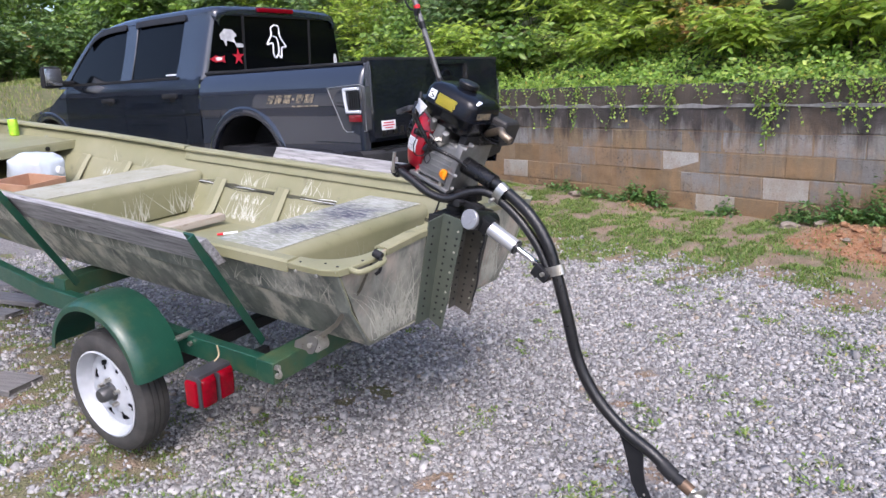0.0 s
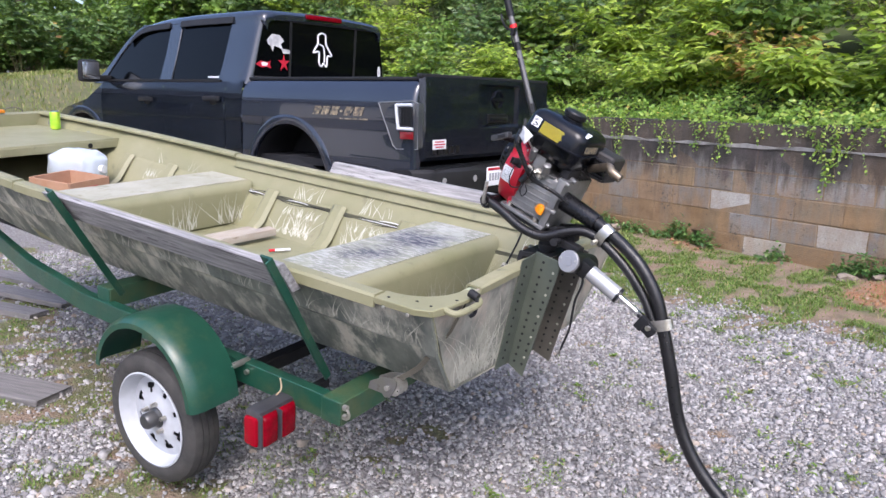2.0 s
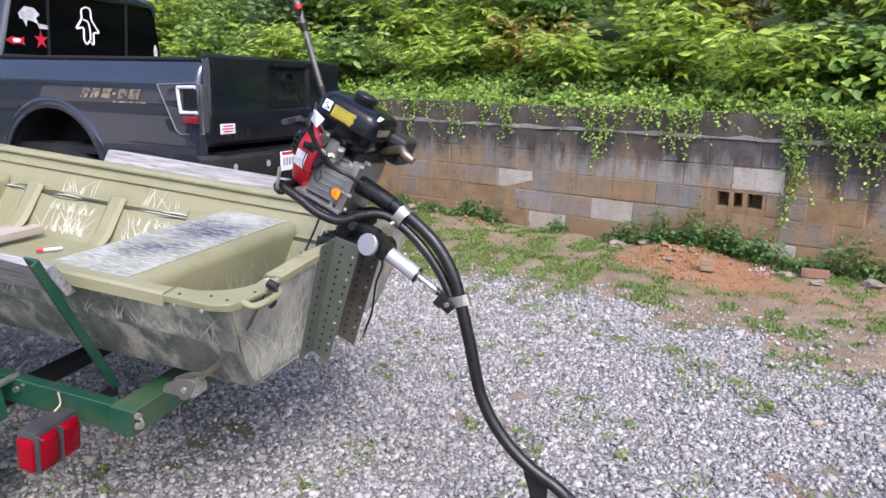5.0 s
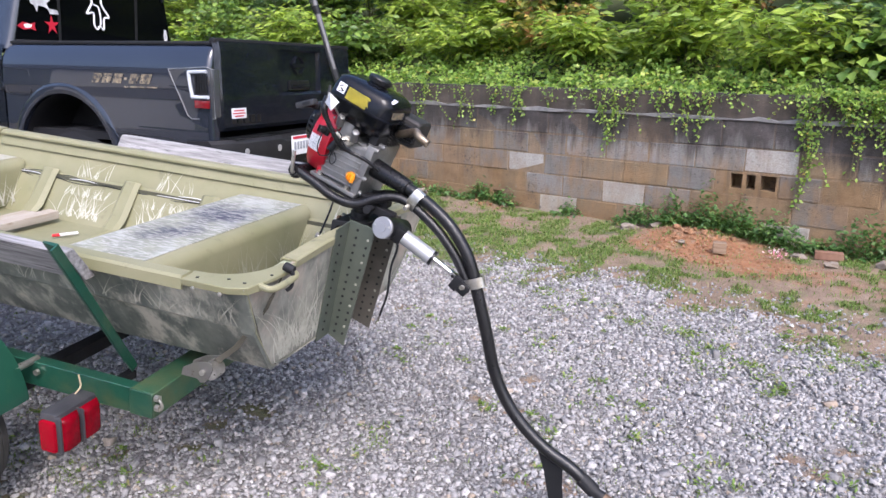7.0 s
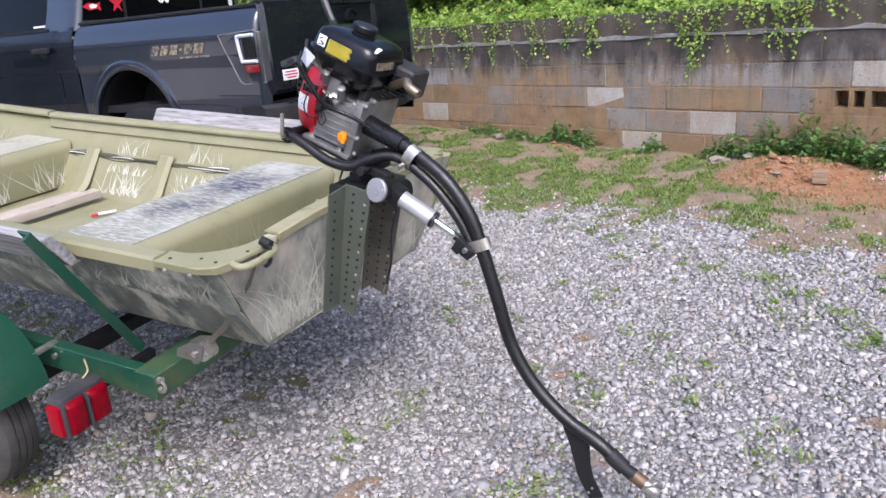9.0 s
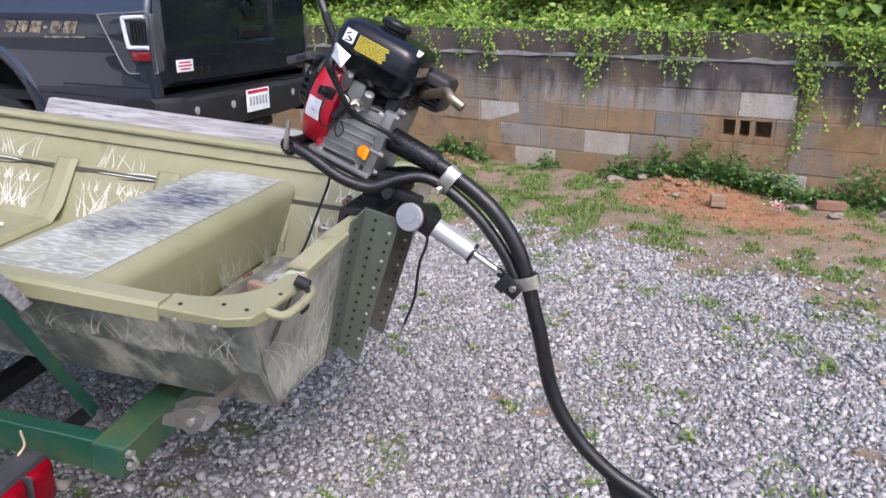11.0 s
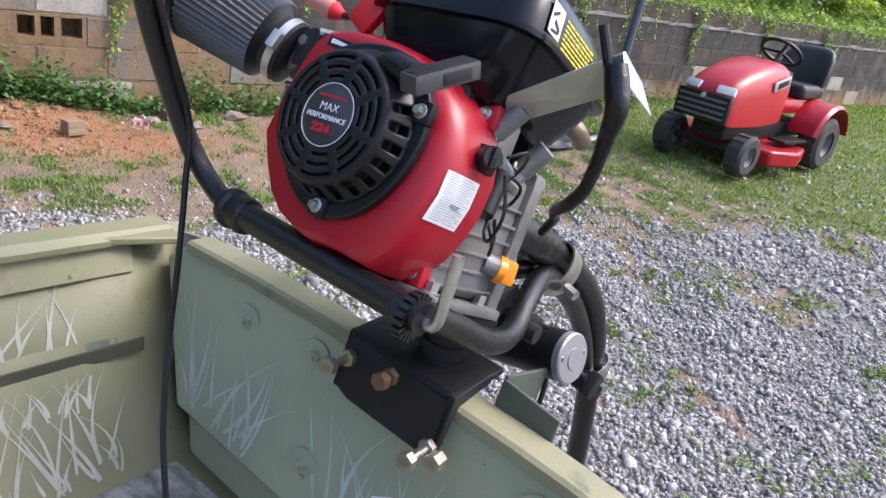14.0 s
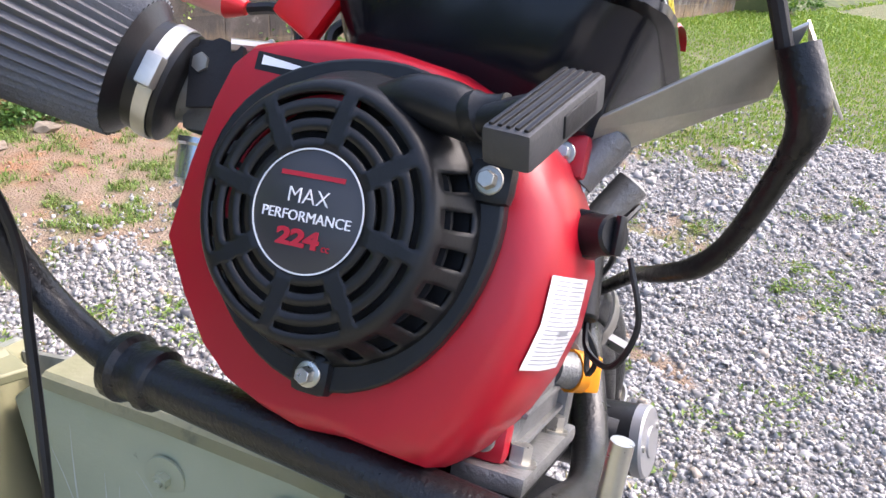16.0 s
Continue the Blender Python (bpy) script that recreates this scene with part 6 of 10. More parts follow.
# ---- the boat trailer ----
trailer = thing("boat_trailer", BM, "dark green steel boat trailer with fenders and red tail lamp", "trailer")
RZ = 0.285
for side in (-1, 1):
    y = YC + side * 0.575
    b = B_()
    pts = [(-0.46, y), (-2.0, y), (-2.6, YC + side * 0.5), (-3.6, YC + side * 0.28)]
    # one channel section, its web on the outer side
    web = [(0.022, 0.046), (-0.022, 0.046), (-0.022, 0.040), (0.016, 0.040), (0.016, -0.040), (-0.022, -0.040), (-0.022, -0.046), (0.022, -0.046)]
    loft(b, [[Vector((x, yy + side * dy, RZ + dz)) for dy, dz in web] for x, yy in pts])
    part("side_rail", b, TRGREEN, trailer, bevel=0.003)
for x, z, w in ((-0.475, RZ + 0.005, 1.21), (-1.85, RZ + 0.06, 1.15)):
    b = B_()
    chan = [(-0.045, 0.045), (0.045, 0.045), (0.045, -0.045), (-0.045, -0.045), (-0.045, -0.039), (0.039, -0.039), (0.039, 0.039), (-0.045, 0.039)]
    loft(b, [[Vector((x + dx, YC + y, z + dz)) for dx, dz in chan] for y in (-w / 2, w / 2)])
    cross = part("crossmember", b, TRGREEN_OLD, trailer, "green steel crossmember, stained and scratched", bevel=0.003)
    b = B_()
    box(b, (0.088, 0.006, 0.088), (x, YC - w / 2 - 0.003, z))
    part("end_plate", b, TRGREEN, cross, bevel=0.002)
b = B_()
box(b, (0.06, 1.1, 0.06), (-1.19, YC, 0.1))
part("axle", b, BLACK_MATT, trailer, bevel=0.004)
b = B_()
box(b, (1.7, 0.07, 0.07), (-4.3, YC, 0.33))
part("tongue", b, TRGREEN, trailer, bevel=0.004)
for side in (-1, 1):
    b = B_()
    box(b, (3.0, 0.09, 0.04), (-1.9, YC + side * 0.3, 0.395), bevel=0.006)
    part("bunk", b, BLACK_MATT, trailer, "dark carpeted bunk under the hull")
    for k, x in enumerate((-0.6, -1.83) if side < 0 else (-0.56, -1.83)):
        b = B_()
        p = [(YC + side * 0.5, 0.36), (YC + side * 0.645, 0.615), (YC + side * 0.79, 0.87)] if side < 0 else [(YC + 0.5, 0.36), (YC + 0.62, 0.56), (YC + 0.74, 0.76)]
        secs = []
        for i, (y, z) in enumerate(p):
            secs.append([Vector((x + dx, y + side * dy, z + dz)) for dx, dy, dz in ((-0.026, 0, 0), (0.026, 0, 0), (0.026, 0.006, -0.004), (0.03, 0.03, -0.014), (0.022, 0.03, -0.014), (0.02, 0.01, -0.006), (-0.026, 0.006, -0.004))])
        loft(b, secs)
        part("guide_post", b, TRGREEN, trailer, "slanted green angle iron guide", bevel=0.0015)
    b = B_()
    d0, d1 = (-0.585, -1.95) if side < 0 else (-0.45, -1.7)
    yy = YC + side * (0.715 if side < 0 else 0.75)
    secs = []
    for x in np.linspace(d0, d1, 9):
        wv = 0.004 * math.sin(x * 3.1)
        secs.append([Vector((x, yy + side * 0.02 + side * 0.028 + wv, 0.832)), Vector((x, yy + side * 0.02 - side * 0.012 + wv, 0.836)), Vector((x, yy - side * 0.012 - side * 0.055, 0.726)), Vector((x, yy - side * 0.055 + side * 0.028, 0.722))])
    loft(b, secs)
    part("guide_board", b, GREYWOOD, trailer, "weathered grey guide board", 0, bevel=0.004)

# fenders and wheels
WC = Vector((-1.19, 0, 0.085))
for side in (-1, 1):
    yi, yo = YC + side * 0.655, YC + side * 0.862
    b = B_()
    secs = []
    for a in np.linspace(4, 172, 26):
        ar = radians(a)
        c, s = math.cos(ar), math.sin(ar)
        rx, rz = 0.305, 0.30

        def pt(y, k, drop=0.0):
            return Vector((WC.x + (rx * k) * c, y, 0.205 + (rz * k) * s - drop))
        secs.append([pt(yi, 0.985), pt(yi + side * 0.05, 1.0), pt(yo - side * 0.05, 1.0), pt(yo - side * 0.015, 0.975), pt(yo, 0.93), pt(yo, 0.86), pt(yo - side * 0.004, 0.86), pt(yo - side * 0.006, 0.925), pt(yo - side * 0.05, 0.985), pt(yi, 0.97)])
    loft(b, secs)
    part("fender", b, TRGREEN, trailer, "rounded green steel fender, sun-faded")
    b = B_()
    cyl(b, (-0.93, yi + side * 0.0, 0.33), (-0.93, YC + side * 0.57, 0.33), 0.012)
    cyl(b, (-0.93, yi + side * 0.02, 0.33), (-0.93, yi - side * 0.02, 0.33), 0.012, seg=6)
    part("fender_bolt", b, ZINC, trailer)
    yw = YC + side * 0.765
    m = Matrix.Translation((WC.x, yw, WC.z)) @ axis_to((0, 0, 0), (0, side, 0))
    b = B_()
    lathe(b, [(0.185, -0.06), (0.205, -0.068), (0.235, -0.066), (0.255, -0.054), (0.262, -0.036), (0.263, -0.027), (0.257, -0.026), (0.257, -0.022), (0.264, -0.021), (0.265, -0.003), (0.258, -0.002), (0.258, 0.002), (0.265, 0.003), (0.264, 0.021), (0.257, 0.022), (0.257, 0.026), (0.263, 0.027), (0.262, 0.036), (0.255, 0.054), (0.235, 0.066), (0.205, 0.068), (0.19, 0.06), (0.184, 0.04), (0.184, -0.04)], m, seg=56, close=True)
    wheel = part("wheel", b, RUBBER, trailer, "small trailer wheel with a white spoked rim")
    b = B_()
    lathe(b, [(0.19, 0.058), (0.192, 0.066), (0.186, 0.068), (0.178, 0.052), (0.172, 0.03), (0.162, 0.012), (0.16, 0.0), (0.172, 0.008), (0.184, 0.045)], m, seg=56, close=True)
    # disc with eight pointed openings
    n = 64
    rad = [0.03, 0.07, 0.096, 0.116, 0.136, 0.166]
    hts = [0.034, 0.034, 0.027, 0.023, 0.018, 0.012]
    rings = [[b.verts.new(m @ Vector((r * math.cos(2 * math.pi * k / n), r * math.sin(2 * math.pi * k / n), z))) for k in range(n)] for r, z in zip(rad, hts)]
    back = [[b.verts.new(v.co - (m.to_3x3() @ Vector((0, 0, 0.004)))) for v in rg] for rg in rings]

    def hole(i, k):
        q = k % 8
        return (i == 2 and q in (3, 4)) or (i == 3 and 2 <= q <= 5)
    for i in range(len(rad) - 1):
        for k in range(n):
            k2 = (k + 1) % n
            if not hole(i, k):
                b.faces.new((rings[i][k], rings[i][k2], rings[i + 1][k2], rings[i + 1][k]))
                b.faces.new((back[i][k], back[i + 1][k], back[i + 1][k2], back[i][k2]))
    part("rim", b, WHITE_STEEL, wheel, "white enamelled steel rim", 30)
    # black disc added behind the rim, standing in for shade in its openings
    b = B_()
    lathe(b, [(0.14, 0.0), (0.14, -0.01), (0.03, -0.01), (0.03, 0.0)], m, seg=32)
    part("brake_shadow_plate", b, BLACK_MATT, wheel)
    b = B_()
    lathe(b, [(0.042, 0.03), (0.042, 0.038), (0.032, 0.045), (0.031, 0.082), (0.026, 0.089), (0.001, 0.09)], m, seg=24)
    part("hub_cap", b, mat("greasy_hub_steel", (0.09, 0.09, 0.09), 0.4, metal=0.6, bump=0.2), wheel)
    for k in range(5):
        a = 2 * math.pi * k / 5 + 0.3
        b = B_()
        c0 = m @ Vector((0.056 * math.cos(a), 0.056 * math.sin(a), 0.034))
        c1 = m @ Vector((0.056 * math.cos(a), 0.056 * math.sin(a), 0.056))
        cyl(b, c0, c1, 0.011, 0.009, seg=6)
        part("lug_nut", b, ZINC, wheel)

# tail lamp on its arm
b = B_()
box(b, (0.03, 0.42, 0.03), (-0.72, -0.5, 0.225))
part("lamp_arm", b, BLACK_MATT, trailer, "black lamp arm")
HOUSING = mat("dusty_black_housing", (0.03, 0.031, 0.035), 0.45, col2=(0.055, 0.056, 0.06), scale=9, bump=0.1)
b = B_()
box(b, (0.075, 0.168, 0.132), (-0.642, -0.665, 0.255), bevel=0.01, taper=(0.9, 0.96))
lamp = part("tail_lamp", b, HOUSING, trailer, "square black tail lamp with red lenses")
for y0, y1 in ((-0.744, -0.672), (-0.666, -0.588)):
    b = B_()
    rows_ = []
    for y in (y0, y0 + 0.006, y0 + 0.014, (y0 + y1) / 2, y1 - 0.014, y1 - 0.006, y1):
        e = min(y - y0, y1 - y)
        d = 0.022 if e > 0.012 else (0.017 if e > 0.004 else 0.0)
        rows_.append([Vector((-0.606 + dx, y, z)) for dx, z in ((0.0, 0.193), (d * 0.8, 0.197), (d, 0.21), (d, 0.29), (d * 0.7, 0.303), (0.0, 0.307))])
    loft(b, rows_)
    part("red_lens", b, RED_LENS, lamp, smooth=50)
b = B_()
box(b, (0.058, 0.02, 0.104), (-0.638, -0.752, 0.248), bevel=0.009)
part("side_lens", b, AMBER_LENS, lamp)
b = B_()
box(b, (0.03, 0.006, 0.12), (-0.596, -0.669, 0.252), bevel=0.002)
part("lens_divider", b, HOUSING, lamp)
b = B_()
box(b, (0.02, 0.008, 0.124), (-0.604, -0.746, 0.252), bevel=0.002)
part("corner_divider", b, HOUSING, lamp)
b = B_()
tube(b, [(-0.66, -0.62, 0.32), (-0.655, -0.6, 0.34), (-0.66, -0.6, 0.38)], 0.003, seg=6)
part("lamp_wire", b, mat("tan_wire", (0.4, 0.32, 0.2), 0.6), lamp)
# tie-down ratchet and its strap at the stern crossmember
b = B_()
for y in (-0.53, -0.478):
    prism(b, [(-0.325, 0.43), (-0.318, 0.458), (-0.27, 0.487), (-0.222, 0.497), (-0.209, 0.49), (-0.21, 0.47), (-0.222, 0.445), (-0.235, 0.425), (-0.255, 0.418), (-0.268, 0.43)], 0, 0.003, Matrix(((1, 0, 0, 0), (0, 0, 1, y), (0, 1, 0, 0), (0, 0, 0, 1))))
tie = part("tie_down_ratchet", b, mat("pinkish_zinc_steel", (0.2, 0.195, 0.185), 0.45, metal=0.7, col2=(0.2, 0.2, 0.165), scale=25, third=(0.12, 0.1, 0.08), t_scale=30, t_at=0.6), trailer, "zinc plated tie-down ratchet", bevel=0.001)
b = B_()
cyl(b, (-0.226, -0.526, 0.46), (-0.226, -0.48, 0.46), 0.028, seg=24)
cyl(b, (-0.245, -0.538, 0.457), (-0.245, -0.46, 0.457), 0.009, seg=12)
part("spool", b, ZINC, tie)
b = B_()
secs = []
for (x, y, z), (wx, wy, wz) in (((-0.228, -0.5, 0.478), (0.007, 0, -0.006)), ((-0.16, -0.48, 0.54), (0.008, 0, -0.004)), ((-0.108, -0.492, 0.612), (0.006, 0.003, -0.003)), ((-0.068, -0.455, 0.683), (0.002, 0.006, -0.002)), ((-0.035, -0.425, 0.785), (0, 0.006, 0))):
    w, up = Vector((wx, wy, wz)), Vector((0.002, -0.002, 0.001))
    c = Vector((x, y, z))
    secs.append([c - w, c + w, c + w + up, c - w + up])
loft(b, secs)
part("strap", b, mat("dark_webbing", (0.06, 0.055, 0.04), 0.9, bump=0.4, bscale=300), tie, "dark tie-down webbing")
b = B_()
tube(b, [(-0.02, -0.42, 0.81), (0.0, -0.425, 0.8), (0.0, -0.43, 0.76), (-0.012, -0.44, 0.745)], 0.006, seg=8)
cyl(b, (-0.03, -0.42, 0.815), (0.0, -0.42, 0.805), 0.014, seg=12)
part("hook", b, BLACK_MATT, tie)
b = B_()
tube(b, [(-0.43, -0.53, 0.32), (-0.41, -0.53, 0.315), (-0.4, -0.53, 0.295), (-0.41, -0.53, 0.28), (-0.43, -0.53, 0.28)], 0.005, seg=8)
for z in (0.32, 0.285):
    cyl(b, (-0.425, -0.53, z), (-0.41, -0.53, z), 0.012, seg=6)
part("shackle", b, ZINC, trailer, "zinc shackle with two nuts")
b = B_()
for x, y, z in ((-0.9, YC - 0.602, 0.3),):
    cyl(b, (x, y, z), (x, y - 0.012, z), 0.011, seg=6)
part("rail_bolt", b, ZINC, trailer)


# ---- the mud motor clamped to the transom ----
motor = thing("mud_motor", BM, "red and black long-tail mud motor with a bent black shaft tube", "outboard motor")
EB = Matrix(((0.9443, 0.0445, 0.3261, -0.2411), (-0.0694, 0.9955, 0.0652, 0.1774), (-0.3217, -0.0842, 0.9431, 1.1594), (0, 0, 0, 1)))


def epart(name, bm, material, label="", smooth=35, bevel=0.0, parent=None):
    """A part of the engine, drawn along its crank axis: x aft, y to starboard, z up."""
    ob = part(name, bm, material, parent or motor, label, smooth, bevel)
    if not parent:
        ob.matrix_basis = EB
    return ob


FACE = Matrix(((0, 0, -1, 0), (-1, 0, 0, 0), (0, 1, 0, 0), (0, 0, 0, 1)))


def face(x, y, z, roll=0.0):
    """A pose on the engine's front: text runs to port, z towards the bow."""
    return Matrix.Translation((x, y, z)) @ FACE @ Matrix.Rotation(radians(roll), 4, "Z")


# fan shroud
SH = [(0.135, -0.035), (0.127, 0.02), (0.116, 0.065), (0.105, 0.093), (0.09, 0.106), (0.06, 0.112), (0.03, 0.113), (-0.01, 0.11), (-0.05, 0.102), (-0.085, 0.086), (-0.112, 0.062), (-0.13, 0.03), (-0.138, -0.005), (-0.136, -0.04), (-0.127, -0.072), (-0.114, -0.1), (-0.098, -0.125), (-0.085, -0.137), (-0.06, -0.136), (-0.03, -0.134), (0.0, -0.137), (0.03, -0.131), (0.06, -0.121), (0.085, -0.103), (0.11, -0.073)]


def sh(x, ky, kz):
    return [Vector((x, 0.1 + (y - 0.1) * ky, -0.02 + (z + 0.02) * kz)) for y, z in SH]


b = B_()
loft(b, [sh(0.046, 0.80, 0.86), sh(0.0465, 0.86, 0.92), sh(0.050, 0.90, 0.95), sh(0.058, 0.945, 0.975), sh(0.075, 0.98, 0.99), sh(0.1, 0.995, 1.0), sh(0.135, 1.0, 1.0), sh(0.138, 0.97, 0.97)])
shroud = epart("fan_shroud", b, ENGINE_RED, "glossy red fan shroud", 40)
for y, z in ((-0.0914, -0.1236), (-0.106, 0.068)):
    b = B_()
    box(b, (0.02, 0.03, 0.03), m=Matrix.Translation((0.125, y, z)), bevel=0.006)
    epart("shroud_ear", b, ENGINE_RED, parent=shroud)


def hexbolt(x, y, z, r=0.007, parent=None, d=-1):
    b = B_()
    lathe(b, [(r * 1.45, 0), (r * 1.45, 0.0018), (r * 1.2, 0.0022)], Matrix.Translation((x, y, z)) @ axis_to((0, 0, 0), (d, 0, 0)), seg=18)
    cyl(b, (x + d * 0.002, y, z), (x + d * 0.009, y, z), r, r * 0.92, seg=6)
    return epart("bolt", b, ZINC, smooth=25, bevel=0.0006, parent=parent)


# recoil starter: flange, pierced cover, badge, bolts, grip
b = B_()
ring_o = []
for k in range(48):
    a = 2 * math.pi * k / 48
    r = 0.099 + 0.004 * math.cos(3 * (a - 0.4))
    ring_o.append((r * math.cos(a), r * math.sin(a)))
m = Matrix(((0, 0, 1, 0), (1, 0, 0, 0), (0, 1, 0, 0), (0, 0, 0, 1)))
prism(b, ring_o, 0.034, 0.047, m)
recoil = epart("recoil_starter", b, BLACK_PL, "black slotted recoil starter cover", bevel=0.002)
NA = 192
radii = [0.0335, 0.0405, 0.0446, 0.0513, 0.0555, 0.0622, 0.0662, 0.0705]
b = B_()


def pol(r, k, x):
    a = 2 * math.pi * k / NA
    return Vector((x, r * math.cos(a), r * math.sin(a)))


rings = [[b.verts.new(pol(r, k, 0.0 if r < 0.069 else 0.0012)) for k in range(NA)] for r in radii]
spans = {1: 8.2, 3: 9.2, 5: 9.8}
for i in range(len(radii) - 1):
    for k in range(NA):
        off = abs(((k + 0.5 - 6) % 24) - 12)
        if i in spans and off < spans[i]:
            continue
        b.faces.new((rings[i][k], rings[i][(k + 1) % NA], rings[i + 1][(k + 1) % NA], rings[i + 1][k]))
wall_x = [(0.0725, 0.0032), (0.0745, 0.009), (0.077, 0.017), (0.0785, 0.0205), (0.0835, 0.0295), (0.086, 0.0345)]
prev = rings[-1]
for j, (r, x) in enumerate(wall_x):
    cur = [b.verts.new(pol(r, k, x)) for k in range(NA)]
    for k in range(NA):
        if j in (2, 3, 4) and (k // 2 % 4) in (1, 2) and (k < 28 or k > 80):
            continue
        b.faces.new((prev[k], prev[(k + 1) % NA], cur[(k + 1) % NA], cur[k]))
    prev = cur
cover = epart("slotted_cover", b, BLACK_PL, "black plastic cover with curved slots", 40, parent=recoil)
sol = cover.modifiers.new("skin", "SOLIDIFY")
sol.thickness, sol.offset = 0.003, 0
b = B_()
cyl(b, (0.02, 0, 0), (0.024, 0, 0), 0.075, seg=48)
epart("pulley", b, BLACK_MATT, parent=recoil)
b = B_()
for k in range(24):
    a = 2 * math.pi * k / 24
    box(b, (0.014, 0.03, 0.0035), m=Matrix.Rotation(a, 4, "X") @ Matrix.Translation((0.03, 0.055, 0)))
epart("fan", b, BLACK_MATT, parent=recoil)
b = B_()
for a0, a1, r in ((20, 62, 0.064), (64, 100, 0.064), (-12, 16, 0.064)):
    secs = []
    for a in np.linspace(radians(a0), radians(a1), 8):
        secs.append([Vector((x, rr * math.cos(a), rr * math.sin(a))) for x, rr in ((0.010, r - 0.004), (0.010, r + 0.003), (0.014, r + 0.003), (0.014, r - 0.004))])
    loft(b, secs)
epart("screen_segment", b, ENGINE_RED, parent=recoil)
b = B_()
lathe(b, [(0.0342, 0.0), (0.0342, 0.002), (0.033, 0.0027), (0.001, 0.0027)], Matrix.Translation((0.0008, 0, 0)) @ axis_to((0, 0, 0), (-1, 0, 0)), seg=64)
badge = epart("badge", b, mat("charcoal_badge", (0.035, 0.036, 0.04), 0.35), "round charcoal badge with white and red lettering", parent=recoil)
b = B_()
lathe(b, [(0.0338, 0.0028), (0.0347, 0.0028), (0.0347, 0.0033), (0.0338, 0.0033)], Matrix.Translation((0.0008, 0, 0)) @ axis_to((0, 0, 0), (-1, 0, 0)), seg=72, close=True)
epart("badge_ring", b, STICKER, parent=badge)
text("lettering", "MAX", 0.0125, face(-0.0024, 0.0005, 0.0075), WHITE_INK, badge, bold=-0.0002)
text("lettering", "PERFORMANCE", 0.0081, face(-0.0024, 0, -0.0035), WHITE_INK, badge)
text("lettering", "224", 0.0125, face(-0.0024, 0.0025, -0.0155) @ Matrix.Diagonal((1.42, 1, 1, 1)), RED_INK, badge, bold=0.0006)
text("lettering", "cc", 0.006, face(-0.0024, -0.0155, -0.018), RED_INK, badge)
b = B_()
box(b, (0.0005, 0.04, 0.0026), (-0.0022, 0.0, 0.0195))
epart("brand_bar", b, RED_INK, parent=badge)
for y, z in ((-0.0885, 0.0353), (-0.003, -0.0926)):
    b = B_()
    box(b, (0.016, 0.026, 0.026), (0.036, y * 1.0, z * 1.0), bevel=0.007)
    epart("lug", b, BLACK_PL, parent=recoil)
    hexbolt(0.029, y, z, 0.0056, recoil)
for y, z in ((-0.0914, -0.1236), (-0.106, 0.068)):
    hexbolt(0.1145, y, z, 0.0056, shroud)
# rope outlet and grip
b = B_()
tube(b, [(0.022, -0.02, 0.066), (0.016, -0.045, 0.071), (0.014, -0.066, 0.068), (0.016, -0.078, 0.064)], 0.014, seg=14, radii=[0.012, 0.0145, 0.0145, 0.013])
epart("rope_outlet", b, BLACK_PL, parent=recoil)
b = B_()
lathe(b, [(0.0125, 0.0), (0.0135, 0.003), (0.0135, 0.008), (0.0105, 0.012), (0.0085, 0.02), (0.0085, 0.024)], Matrix.Translation((0.012, -0.076, 0.064)) @ axis_to((0, 0, 0), (-0.22, -0.9, 0.25)), seg=20)
epart("rope_bush", b, BLACK_PL, parent=recoil)
gm = frame_of((-0.004, -0.121, 0.067), (0.065, -0.015, 0.047), (-0.58, 0, 0.81))
b = B_()
box(b, (0.082, 0.025, 0.019), m=gm, bevel=0.003)
grip = epart("pull_grip", b, mat("grey_black_rubber_grip", (0.04, 0.041, 0.044), 0.5, bump=0.2), "ribbed grey-black pull grip")
for k in range(5):
    b = B_()
    box(b, (0.076, 0.0024, 0.002), m=gm @ Matrix.Translation((0, -0.0088 + 0.0044 * k, 0.0098)), bevel=0.0007)
    epart("grip_ridge", b, BLACK_PL, parent=grip)
b = B_()
box(b, (0.036, 0.003, 0.012), m=gm @ Matrix.Translation((0.01, -0.0122, 0.0)), bevel=0.0013)
epart("grip_slot", b, BLACK_MATT, parent=grip)
b = B_()
tube(b, [(0.01, -0.08, 0.063), (0.004, -0.1, 0.065), (-0.002, -0.115, 0.067)], 0.011, seg=12, radii=[0.0095, 0.0105, 0.0115])
epart("grip_stem", b, BLACK_PL, parent=grip)
# throttle sticker on the shroud
b = B_()
box(b, (0.0006, 0.05, 0.012), m=Matrix.Translation((0.0462, 0.062, 0.087)) @ Matrix.Rotation(radians(5), 4, "X"))
epart("speed_sticker", b, BLACK_PL, "small black sticker with a white wedge", parent=shroud)
b = B_()
prism(b, [(-0.02, -0.002), (0.02, -0.001), (0.02, 0.001), (-0.02, 0.004)], 0, 0.0005, face(0.0457, 0.062, 0.087, -5))
epart("wedge_print", b, WHITE_INK, parent=shroud)
# warning label on the shroud's port side
def label_at(x, z, lift):
    k = float(np.interp(x, [0.05, 0.058, 0.075, 0.1, 0.135], [0.9, 0.945, 0.98, 0.995, 1.0]))
    y = float(np.interp(-z, [0.006, 0.038, 0.07], [0.1385, 0.1372, 0.1285]))
    return Vector((x, 0.1 + (-y - 0.1) * k - lift, -0.02 + (z + 0.02) * (0.975 + 0.25 * max(0, x - 0.06))))


